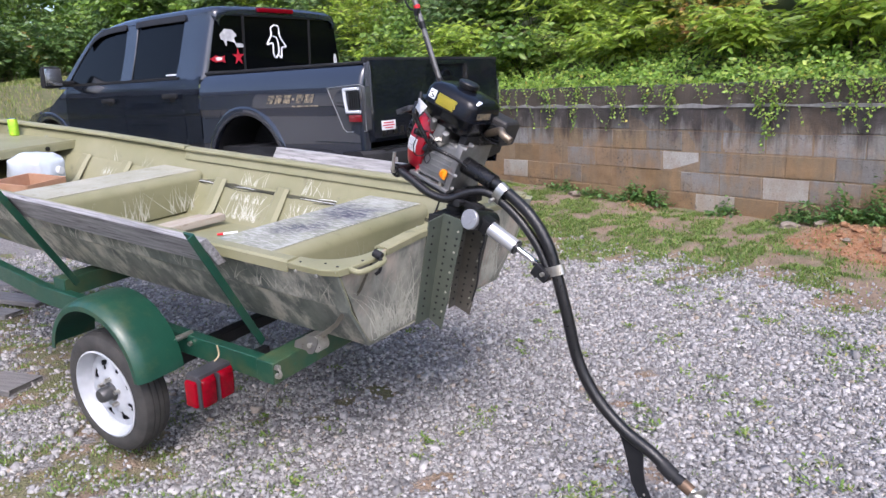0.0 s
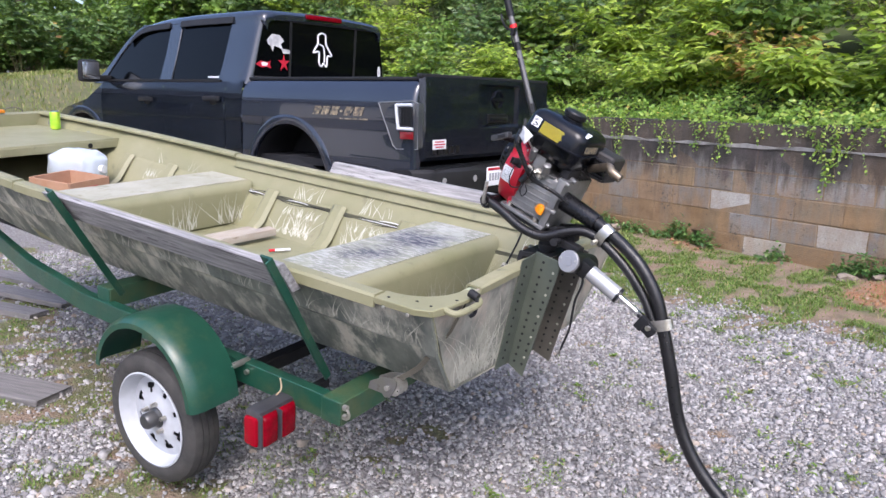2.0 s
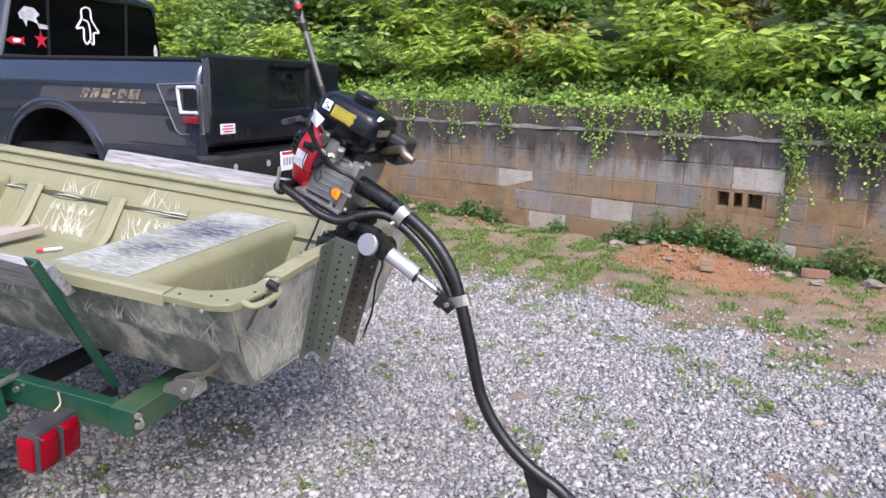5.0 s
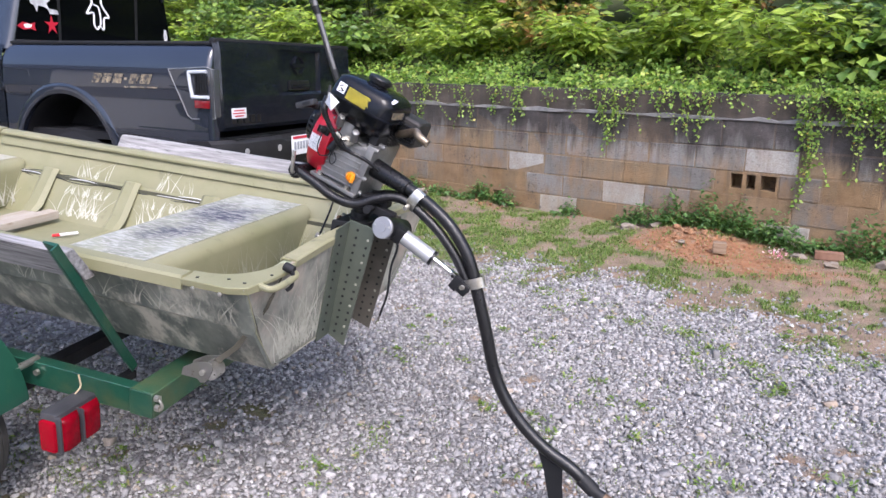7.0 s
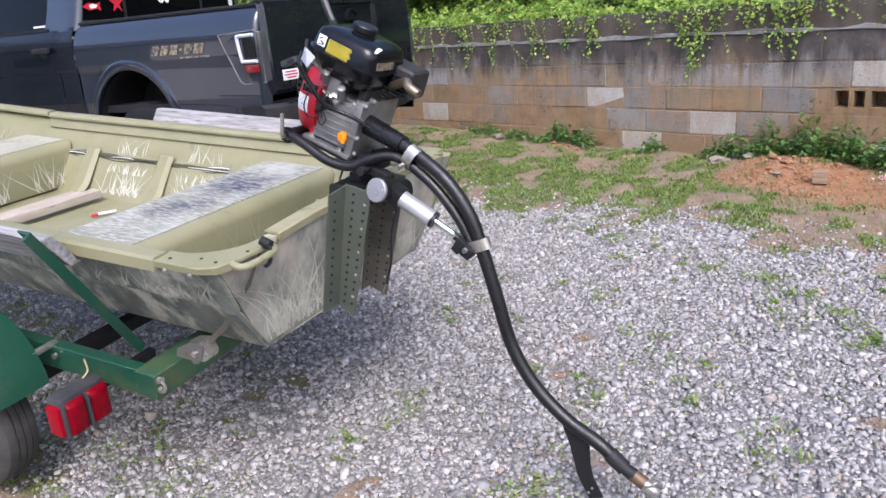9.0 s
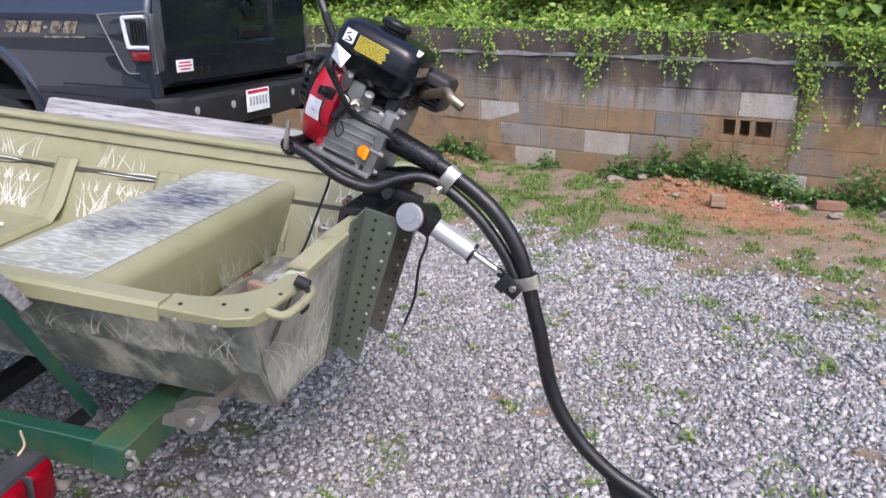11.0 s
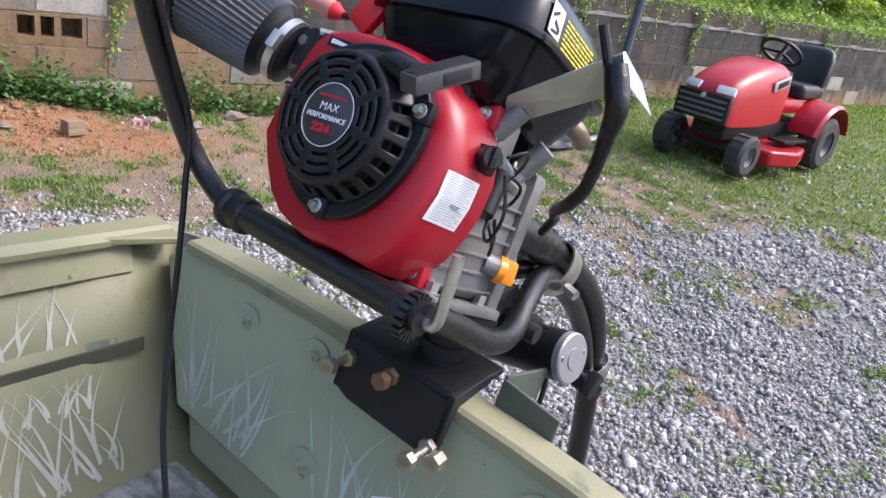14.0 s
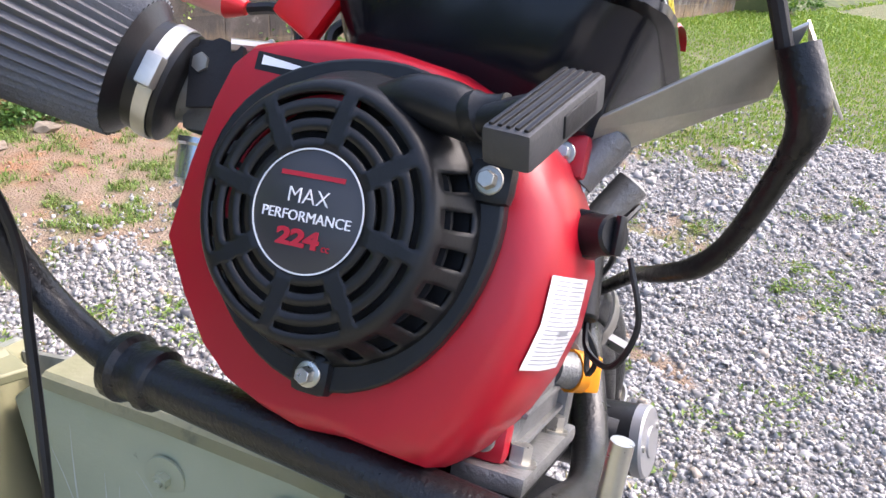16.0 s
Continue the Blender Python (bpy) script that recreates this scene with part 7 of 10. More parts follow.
b = B_()
loft(b, [[label_at(x, z, 0.0009) for z in np.linspace(-0.008, -0.066, 7)] for x in (0.058, 0.066, 0.075, 0.09, 0.106)], closed=False, caps=False)
lab = epart("warning_label", b, STICKER, "white printed warning label", parent=shroud)
b = B_()
for j in range(20):
    z0 = -0.0105 - 0.0027 * j
    loft(b, [[label_at(x, z0, 0.0015), label_at(x, z0 - 0.0006, 0.0015)] for x in np.linspace(0.062, 0.101 if j % 3 else 0.094, 5)], closed=False, caps=False)
loft(b, [[label_at(x, -0.04, 0.0017), label_at(x, -0.0437, 0.0017)] for x in (0.075, 0.09)], closed=False, caps=False)
epart("label_print", b, INK, parent=lab)
# stop switch on the shroud with a black lead
b = B_()
box(b, (0.03, 0.02, 0.03), (0.11, -0.13, 0.019), bevel=0.005)
lathe(b, [(0.014, 0.0), (0.0145, 0.004), (0.0125, 0.012), (0.0125, 0.02), (0.011, 0.022), (0.001, 0.022)], Matrix.Translation((0.103, -0.134, 0.019)) @ axis_to((0, 0, 0), (-0.6, -0.8, 0.1)), seg=18)
box(b, (0.005, 0.006, 0.024), m=Matrix.Translation((0.0885, -0.1535, 0.021)) @ Matrix.Rotation(radians(53), 4, "Z"), bevel=0.0015)
epart("stop_switch", b, BLACK_PL, "black stop switch knob", parent=shroud)

# crankcase, cylinder, head, tank bracket
b = B_()
box(b, (0.15, 0.2, 0.17), (0.2, -0.01, -0.052), bevel=0.02, seg=3)
box(b, (0.03, 0.215, 0.19), (0.283, -0.01, -0.05), bevel=0.008)
box(b, (0.05, 0.15, 0.09), (0.17, -0.04, 0.055), bevel=0.015)
case = epart("crankcase", b, ALU, "grey cast aluminium crankcase with ribs", 35)
for k in range(8):
    b = B_()
    box(b, (0.14 if k > 1 else 0.1, 0.012, 0.0045), m=Matrix.Translation((0.2, -0.108, 0.03 - 0.022 * k)) @ Matrix.Rotation(radians(-3), 4, "Y"), bevel=0.002)
    epart("case_rib", b, ALU, parent=case)
for y, z in ((-0.105, 0.035), (-0.105, -0.02), (-0.108, -0.075), (-0.1, -0.13), (-0.06, 0.045)):
    b = B_()
    lathe(b, [(0.011, 0), (0.011, 0.03), (0.008, 0.034), (0.007, 0.04), (0.001, 0.04)], Matrix.Translation((0.268, y, z)) @ axis_to((0, 0, 0), (1, 0, 0)), seg=14)
    epart("cover_bolt", b, ALU, parent=case)
b = B_()
box(b, (0.19, 0.05, 0.014), (0.2, -0.1, -0.145), bevel=0.004)
box(b, (0.19, 0.05, 0.014), (0.2, 0.08, -0.145), bevel=0.004)
epart("mounting_foot", b, ALU, parent=case)
for x in (0.135, 0.25):
    b = B_()
    cyl(b, (x, -0.112, -0.138), (x, -0.112, -0.125), 0.0085, seg=6)
    cyl(b, (x, -0.112, -0.138), (x, -0.112, -0.136), 0.013, seg=16)
    epart("foot_bolt", b, ZINC, parent=case)
b = B_()
for k in range(9):
    box(b, (0.11, 0.13, 0.004), m=Matrix.Translation((0.24, 0.05, 0.02 + 0.011 * k)) @ Matrix.Rotation(radians(-25), 4, "X"), bevel=0.001)
box(b, (0.08, 0.09, 0.12), m=Matrix.Translation((0.24, 0.05, 0.06)) @ Matrix.Rotation(radians(-25), 4, "X"), bevel=0.01)
epart("cylinder_fins", b, mat("sooty_cast_iron", (0.08, 0.075, 0.07), 0.6, metal=0.4, bump=0.3), "dark finned cylinder", parent=case)
b = B_()
cyl(b, (0.235, -0.104, -0.085), (0.254, -0.12, -0.087), 0.014, 0.016, seg=16)
dip = epart("filler_neck", b, ALU, parent=case)
b = B_()
cyl(b, (0.25, -0.116, -0.0868), (0.258, -0.123, -0.0872), 0.018, 0.0175, seg=12)
box(b, (0.014, 0.024, 0.031), m=Matrix.Translation((0.262, -0.128, -0.087)) @ Matrix.Rotation(radians(42), 4, "Z"), bevel=0.004, taper=(1.0, 0.85))
epart("oil_filler_cap", b, ORANGE, "bright orange oil filler cap", parent=dip)
# oil sensor box and leads
b = B_()
cyl(b, (0.146, -0.132, -0.036), (0.163, -0.124, 0.018), 0.0125, seg=18)
epart("relay", b, BLACK_PL, "small black cylinder on leads", bevel=0.002)
rs = random.Random(3)
for pts in ([(0.112, -0.16, 0.01), (0.118, -0.172, -0.03), (0.13, -0.16, -0.06), (0.15, -0.14, -0.055), (0.155, -0.135, -0.035)],
            [(0.158, -0.13, -0.035), (0.165, -0.145, -0.06), (0.178, -0.14, -0.075), (0.185, -0.135, -0.055), (0.17, -0.135, -0.035)],
            [(0.12, -0.15, 0.03), (0.15, -0.155, 0.045), (0.175, -0.14, 0.03), (0.165, -0.13, 0.005)],
            [(0.16, -0.125, 0.02), (0.19, -0.14, 0.012), (0.2, -0.13, -0.01), (0.18, -0.125, -0.02)]):
    b = B_()
    tube(b, pts, 0.0022, seg=6)
    epart("lead", b, BLACK_PL)
b = B_()
for k in range(6):
    box(b, (0.02, 0.016, 0.01), m=Matrix.Translation((0.15 + 0.012 * k, -0.115 - rs.uniform(0, 0.012), 0.022 + rs.uniform(-0.012, 0.015))) @ Euler((rs.uniform(-1, 1), rs.uniform(-1, 1), rs.uniform(-1, 1))).to_matrix().to_4x4(), bevel=0.002)
epart("governor_linkage", b, ZINC, "small zinc levers and springs")

# fuel tank
TKM = Matrix.Translation((0.187, -0.04, 0.15)) @ Matrix.Rotation(radians(2), 4, "Y")


def rr(w, d, r, z, n=5):
    out = []
    for sx, sy, a0 in ((1, 1, 0), (-1, 1, 90), (-1, -1, 180), (1, -1, 270)):
        for k in range(n):
            a = radians(a0 + 90 * k / (n - 1))
            out.append(TKM @ Vector((sx * (w / 2 - r) + r * math.cos(a), sy * (d / 2 - r) + r * math.sin(a), z)))
    return out


b = B_()
loft(b, [rr(0.16, 0.12, 0.03, -0.078), rr(0.2, 0.16, 0.04, -0.07), rr(0.235, 0.2, 0.045, -0.03), rr(0.245, 0.22, 0.045, -0.004), rr(0.265, 0.24, 0.05, -0.003), rr(0.265, 0.24, 0.05, 0.003), rr(0.246, 0.222, 0.045, 0.004), rr(0.24, 0.215, 0.045, 0.04), rr(0.228, 0.2, 0.045, 0.062), rr(0.19, 0.165, 0.04, 0.074), rr(0.1, 0.08, 0.03, 0.079)])
tank = epart("fuel_tank", b, BLACK_TANK, "glossy black steel fuel tank", 60)
b = B_()
lathe(b, [(0.034, 0.0), (0.034, 0.006), (0.03, 0.008), (0.038, 0.011), (0.04, 0.026), (0.037, 0.03), (0.02, 0.033), (0.001, 0.033)], TKM @ Matrix.Translation((-0.005, 0.0, 0.076)), seg=32)
for k in range(20):
    a = 2 * math.pi * k / 20
    box(b, (0.004, 0.006, 0.014), m=TKM @ Matrix.Translation((-0.005, 0.0, 0.0945)) @ Matrix.Rotation(a, 4, "Z") @ Matrix.Translation((0.039, 0, 0)))
epart("fuel_cap", b, BLACK_PL, "ribbed black fuel cap", parent=tank)
PORT = TKM @ Matrix(((1, 0, 0, 0), (0, 0.12, -0.993, -0.1088), (0, 0.993, 0.12, 0.022), (0, 0, 0, 1)))


def on_port(x, y, w, h, mtl, name, d=0.0008, lab=""):
    b = B_()
    box(b, (w, h, 0.0008), m=PORT @ Matrix.Translation((x, y, d)))
    return epart(name, b, mtl, lab, parent=tank)


on_port(-0.075, 0.008, 0.03, 0.034, STICKER, "pictogram_sticker", lab="white pictogram sticker")
b = B_()
for pts in ((-0.08, 0.014, 0.014, 0.004, 30), (-0.072, 0.003, 0.016, 0.005, -25), (-0.075, -0.004, 0.018, 0.003, 10)):
    x, y, w, h, a = pts
    box(b, (w, h, 0.0006), m=PORT @ Matrix.Translation((x, y, 0.0015)) @ Matrix.Rotation(radians(a), 4, "Z"))
epart("pictogram", b, BLACK_PL, parent=tank)
for j in range(8):
    b = B_()
    x = -0.052
    for k in range(7):
        w = 0.008 + 0.003 * ((j * 7 + k * 3) % 4)
        box(b, (w - 0.0025, 0.0021, 0.0005), m=PORT @ Matrix.Translation((x + w / 2, 0.021 - 0.0052 * j, 0.0009)))
        x += w
    epart("caution_print", b, YELLOW_INK, parent=tank)
b = B_()
box(b, (0.07, 0.03, 0.0012), m=TKM @ Matrix.Translation((0.075, -0.07, 0.068)) @ Matrix.Rotation(radians(22), 4, "X"))
epart("sticker", b, STICKER, "crumpled white label", parent=tank)
b = B_()
box(b, (0.0012, 0.1, 0.024), m=TKM @ Matrix.Translation((0.1215, -0.03, 0.024)) @ Matrix.Rotation(radians(-8), 4, "Y"))
epart("gold_sticker", b, GOLD_INK, "black and gold sticker", parent=tank)
b = B_()
for x in (0.1, 0.27):
    box(b, (0.03, 0.13, 0.1), (x, -0.03, 0.06), bevel=0.004)
epart("tank_bracket", b, BLACK_MATT)
# bosses under the tank's port edge
for x, y, z in ((0.14, -0.122, 0.072), (0.215, -0.13, 0.05)):
    b = B_()
    lathe(b, [(0.0135, -0.02), (0.0135, 0.02), (0.0105, 0.022)], Matrix.Translation((x, y, z)) @ axis_to((0, 0, 0), (0.1, -0.5, 0.85)), seg=18)
    o = epart("tank_boss", b, ALU)
    b = B_()
    cyl(b, (x - 0.004, y + 0.01, z - 0.03), (x - 0.002, y + 0.006, z - 0.018), 0.008, seg=6)
    epart("boss_nut", b, ZINC, parent=o)
# home-made lever bracket: aluminium plate with a bent end, tape-wrapped rod
b = B_()
pl = [(0.117, -0.098, 0.079), (0.15, -0.115, 0.07), (0.147, -0.219, 0.127), (0.114, -0.232, 0.164)]
nrm = (Vector(pl[1]) - Vector(pl[0])).cross(Vector(pl[3]) - Vector(pl[0])).normalized() * 0.0025
loft(b, [[Vector(p) for p in pl], [Vector(p) + nrm for p in pl]])
lever = epart("lever_bracket", b, ALU_SHEET, "hand-cut aluminium lever bracket", 0, bevel=0.0008)
b = B_()
pl = [(0.117, -0.231, 0.165), (0.166, -0.24, 0.153), (0.162, -0.264, 0.12), (0.118, -0.246, 0.134)]
loft(b, [[Vector(p) for p in pl], [Vector(p) + Vector((0.002, -0.0015, 0.0012)) for p in pl]])
epart("bent_end", b, ALU_SHEET, "bent-over end of the aluminium bracket", 0, parent=lever)
b = B_()
tube(b, [(0.118, -0.229, 0.15), (0.122, -0.236, 0.132), (0.128, -0.243, 0.108), (0.148, -0.236, 0.082), (0.19, -0.216, 0.036), (0.21, -0.196, 0.014), (0.24, -0.168, 0.004), (0.29, -0.148, 0.0), (0.34, -0.115, -0.02)], 0.009, seg=12, radii=[0.0125, 0.0135, 0.0125, 0.0085, 0.0078, 0.0085, 0.007, 0.0065, 0.006])
epart("taped_rod", b, TAPE, "rod wrapped in black tape", parent=lever)
b = B_()
cyl(b, (0.117, -0.222, 0.148), (0.1, -0.208, 0.182), 0.0055, seg=10)
epart("rod_end", b, BLACK_MATT, parent=lever)

# muffler and exhaust stub
b = B_()
box(b, (0.13, 0.12, 0.1), (0.31, 0.06, 0.12), bevel=0.02, seg=3)
muf = epart("muffler", b, mat("sooty_muffler", (0.035, 0.033, 0.032), 0.55, metal=0.4, bump=0.2), "dark sheet metal muffler")
b = B_()
for k in range(6):
    box(b, (0.05, 0.125, 0.004), (0.345, 0.04, 0.085 + 0.012 * k))
epart("muffler_louvre", b, BLACK_MATT, parent=muf)
b = B_()
EXH = Vector((0.448, -0.071, 0.135))
tube(b, [(0.31, 0.0, 0.1), (0.33, -0.02, 0.112), EXH - Vector((0.065, -0.02, -0.012)), EXH - Vector((0.04, 0.0, -0.008)), EXH], 0.0145, seg=18, caps=False)
ex = epart("exhaust_stub", b, PIPE, "tarnished steel exhaust stub", parent=muf)
sol = ex.modifiers.new("wall", "SOLIDIFY")
sol.thickness = 0.002
# starboard: intake, filter, choke, bulb
b = B_()
box(b, (0.06, 0.05, 0.06), (0.11, 0.145, 0.07), bevel=0.008)
cyl(b, (0.1, 0.16, 0.075), (0.085, 0.2, 0.07), 0.026, seg=20)
cyl(b, (0.12, 0.15, 0.03), (0.125, 0.155, -0.01), 0.026, 0.022, seg=20)
carb = epart("carburettor", b, ALU, "small alloy carburettor")
b = B_()
lathe(b, [(0.001, -0.03), (0.017, -0.03), (0.022, -0.024), (0.0225, 0.0), (0.024, 0.002), (0.024, 0.006)], Matrix.Translation((0.098, 0.152, 0.03)), seg=24)
epart("float_bowl", b, mat("bright_blued_zinc", (0.42, 0.47, 0.52), 0.22, metal=0.8, col2=(0.5, 0.52, 0.52), scale=30), "bright zinc carburettor bowl", parent=carb)
for y, z in ((0.162, -0.006), (0.138, -0.004)):
    b = B_()
    cyl(b, (0.098, y, z), (0.09, y + 0.004, z - 0.012), 0.005, seg=6)
    epart("drain_screw", b, ZINC, parent=carb)
b = B_()
prism(b, [(-0.022, -0.02), (0.02, -0.022), (0.024, 0.018), (0.004, 0.026), (-0.02, 0.02)], 0, 0.004, face(0.064, 0.13, 0.078, 10))
epart("throttle_plate", b, BLACK_MATT, parent=carb)
b = B_()
cyl(b, (0.06, 0.12, 0.1), (0.075, 0.1, 0.104), 0.005, seg=8)
cyl(b, (0.058, 0.142, 0.086), (0.066, 0.142, 0.086), 0.007, seg=6)
epart("throttle_screw", b, ZINC, parent=carb)
b = B_()
box(b, (0.026, 0.03, 0.034), (0.082, 0.142, 0.088), bevel=0.003)
epart("choke_block", b, BLACK_MATT, parent=carb)
fm = Matrix.Translation((0.078, 0.168, 0.068)) @ axis_to((0, 0, 0), (-0.45, 0.85, 0.25)) @ Matrix.Diagonal((1.14, 1.14, 0.93, 1))
b = B_()
lathe(b, [(0.03, 0.0), (0.036, 0.003), (0.036, 0.028), (0.04, 0.033), (0.045, 0.038)], fm, seg=32)
flt = epart("air_filter", b, BLACK_PL, "pleated grey cone air filter")
b = B_()
lathe(b, [(0.0365, 0.008), (0.0375, 0.008), (0.0375, 0.019), (0.0365, 0.019)], fm, seg=32, close=True)
box(b, (0.014, 0.02, 0.012), m=fm @ Matrix.Translation((0.04, 0, 0.013)), bevel=0.002)
epart("hose_clamp", b, ALU_SHEET, parent=flt)
b = B_()
prof = []
NP = 96
ra, rb = [], []
for k in range(NP):
    a = 2 * math.pi * k / NP
    w = 0.0028 if k % 2 else -0.0006
    ra.append(b.verts.new(fm @ Vector(((0.044 + w) * math.cos(a), (0.044 + w) * math.sin(a), 0.038))))
    rb.append(b.verts.new(fm @ Vector(((0.054 + w) * math.cos(a), (0.054 + w) * math.sin(a), 0.15))))
for k in range(NP):
    b.faces.new((ra[k], ra[(k + 1) % NP], rb[(k + 1) % NP], rb[k]))
epart("pleated_gauze", b, FILTER, "grey pleated gauze", 10, parent=flt)
b = B_()
lathe(b, [(0.058, 0.148), (0.058, 0.158), (0.05, 0.164), (0.001, 0.164)], fm, seg=32)
epart("end_cap", b, BLACK_PL, parent=flt)
b = B_()
cyl(b, (0.135, 0.19, 0.153), (0.128, 0.228, 0.161), 0.013, seg=16)
bulb = epart("fuel_bulb", b, mat("clear_red_plastic", (0.6, 0.25, 0.2), 0.2), "clear inline fuel filter with red ends")
for p, q in (((0.135, 0.19, 0.153), (0.138, 0.175, 0.15)), ((0.128, 0.228, 0.161), (0.126, 0.243, 0.164))):
    b = B_()
    cyl(b, p, q, 0.0135, 0.006, seg=14)
    epart("bulb_end", b, RED_PL, parent=bulb)
b = B_()
box(b, (0.014, 0.04, 0.055), m=Matrix.Translation((0.085, 0.078, 0.146)) @ Matrix.Rotation(radians(30), 4, "X"), bevel=0.005)
epart("throttle_lever", b, RED_PL, "red throttle lever")
for pts in ([(0.13, 0.12, 0.1), (0.13, 0.115, 0.13), (0.135, 0.14, 0.15), (0.138, 0.172, 0.15)], [(0.14, 0.09, 0.11), (0.15, 0.1, 0.14), (0.16, 0.08, 0.16)]):
    b = B_()
    tube(b, pts, 0.005, seg=8)
    epart("fuel_hose", b, BLACK_PL)
b = B_()
for k in range(7):
    box(b, (0.02, 0.014, 0.008), m=Matrix.Translation((0.12 + 0.004 * k, 0.13 - 0.022 * k, 0.112 + rs.uniform(-0.004, 0.006))) @ Euler((rs.uniform(-1, 1), rs.uniform(-1, 1), rs.uniform(-1, 1))).to_matrix().to_4x4(), bevel=0.002)
epart("choke_linkage", b, ZINC, "zinc choke levers")

# frame, shaft tube and propeller end, in the boat's axes
b = B_()
tube(b, [(0.03, 0.10, 1.035), (0.12, 0.075, 1.008), (0.218, 0.057, 0.969), (0.334, 0.036, 0.898), (0.416, 0.021, 0.803), (0.46, 0.013, 0.7), (0.512, 0.004, 0.558), (0.569, -0.006, 0.394), (0.652, -0.021, 0.276), (0.763, -0.041, 0.192), (0.878, -0.062, 0.145), (0.93, -0.071, 0.112)], 0.0215, seg=18)
shaft = part("shaft_tube", b, BLACK_ENAMEL, motor, "bent black enamelled shaft tube")
b = B_()
tube(b, [(0.0, 0.105, 1.045), (0.1, 0.08, 1.014), (0.17, 0.066, 0.99)], 0.031, seg=18, radii=[0.036, 0.032, 0.029])
part("coupler_boot", b, TAPE, motor, "rubber boot round the coupling")
b = B_()
cyl(b, (0.915, -0.069, 0.122), (0.965, -0.078, 0.09), 0.025, seg=18)
cyl(b, (0.965, -0.078, 0.09), (0.995, -0.083, 0.078), 0.019, 0.021, seg=18)
part("shaft_coupling", b, BLACK_MATT, shaft)
b = B_()
cyl(b, (0.99, -0.082, 0.079), (1.03, -0.09, 0.062), 0.021, seg=18)
part("bearing_carrier", b, mat("worn_brown_steel", (0.13, 0.085, 0.055), 0.5, metal=0.5, bump=0.3), shaft)
prop = None
b = B_()
ax = Vector((0.92, -0.18, -0.36)).normalized()
pm = frame_of((1.05, -0.094, 0.054), ax)
lathe(b, [(0.02, -0.022), (0.02, 0.01), (0.012, 0.022), (0.001, 0.026)], pm @ Matrix.Rotation(radians(90), 4, "Y"), seg=20)
prop = part("propeller", b, ALU_SHEET, motor, "two-bladed aluminium propeller")
for k in range(2):
    b = B_()
    rows_ = []
    for t in np.linspace(0, 1, 7):
        r = 0.015 + 0.062 * t
        w = 0.026 * math.sin(math.pi * (0.25 + 0.72 * t)) + 0.004
        a = radians(52 - 28 * t)
        rows_.append([(r, s * w * math.cos(a), s * w * math.sin(a)) for s in (-1, 0, 1)])
    mk = pm @ Matrix.Rotation(math.pi * k + 0.6, 4, "X")
    vs = [[b.verts.new(mk @ Vector((q[2], q[1], q[0]))) for q in row] for row in rows_]
    for p, q in zip(vs, vs[1:]):
        for i in range(2):
            b.faces.new((p[i], p[i + 1], q[i + 1], q[i]))
    bl = part("blade", b, ALU_SHEET, prop)
    sol = bl.modifiers.new("t", "SOLIDIFY")
    sol.thickness = 0.003
# skeg
b = B_()
sk = [(0.75, 0.18), (0.785, 0.1), (0.815, 0.0), (0.86, -0.075), (0.905, -0.05), (0.868, 0.01), (0.856, 0.06), (0.848, 0.14)]
loft(b, [[Vector((x, 0.095 - 0.18 * x + o, z)) for x, z in sk] for o in (-0.0035, 0.0035)])
skeg = part("skeg", b, BLACK_MATT, motor, "black steel skeg with small holes", 0, bevel=0.001)
b = B_()
for x, z in ((0.868, -0.03), (0.857, -0.052)):
    cyl(b, (x, 0.095 - 0.18 * x - 0.0042, z), (x, 0.095 - 0.18 * x + 0.0042, z), 0.005, seg=10)
part("skeg_hole", b, ALU_SHEET, skeg)
# port and starboard frame tubes
low = [(-0.245, 0.022, 1.006), (-0.17, 0.012, 0.975), (-0.08, 0.002, 0.932), (0.0, 0.008, 0.918), (0.07, 0.028, 0.945), (0.135, 0.044, 0.956), (0.2, 0.045, 0.935), (0.295, 0.032, 0.873), (0.375, 0.022, 0.79), (0.432, 0.012, 0.7)]
b = B_()
tube(b, low, 0.0165, seg=16)
part("frame_tube", b, BLACK_ENAMEL, motor, "bent black frame tube under the engine")
b = B_()
tube(b, [(-0.2, 0.235, 0.985), (-0.15, 0.225, 0.958), (-0.08, 0.205, 0.93), (0.0, 0.17, 0.92), (0.07, 0.13, 0.94), (0.135, 0.09, 0.95), (0.2, 0.07, 0.95)], 0.0165, seg=16)
part("frame_tube", b, BLACK_ENAMEL, motor)
b = B_()
box(b, (0.22, 0.22, 0.012), m=EB @ Matrix.Translation((0.2, -0.01, -0.158)), bevel=0.003)
part("engine_plate", b, BLACK_MATT, motor)
b = B_()
cyl(b, (-0.244, 0.0, 1.005), (-0.206, 0.31, 0.99), 0.0175, seg=18)
bar = part("cross_bar", b, BLACK_ENAMEL, motor, "black hammered cross bar")
b = B_()
lathe(b, [(0.018, -0.026), (0.023, -0.022), (0.0245, -0.015), (0.022, -0.009), (0.0225, 0.004), (0.0265, 0.008), (0.026, 0.017), (0.018, 0.021)], Matrix.Translation((-0.202, 0.325, 0.988)) @ axis_to((0, 0, 0), (0.12, 1, -0.03)), seg=22)
part("swivel_knuckle", b, BLACK_ENAMEL, bar)
b = B_()
tube(b, [(-0.2, 0.34, 0.988), (-0.196, 0.375, 0.994), (-0.2, 0.42, 1.025), (-0.22, 0.447, 1.085), (-0.265, 0.458, 1.19), (-0.3, 0.455, 1.28), (-0.318, 0.453, 1.325)], 0.0135, seg=14)
tiller = part("tiller_handle", b, BLACK_ENAMEL, motor, "upright black tiller tube")
b = B_()
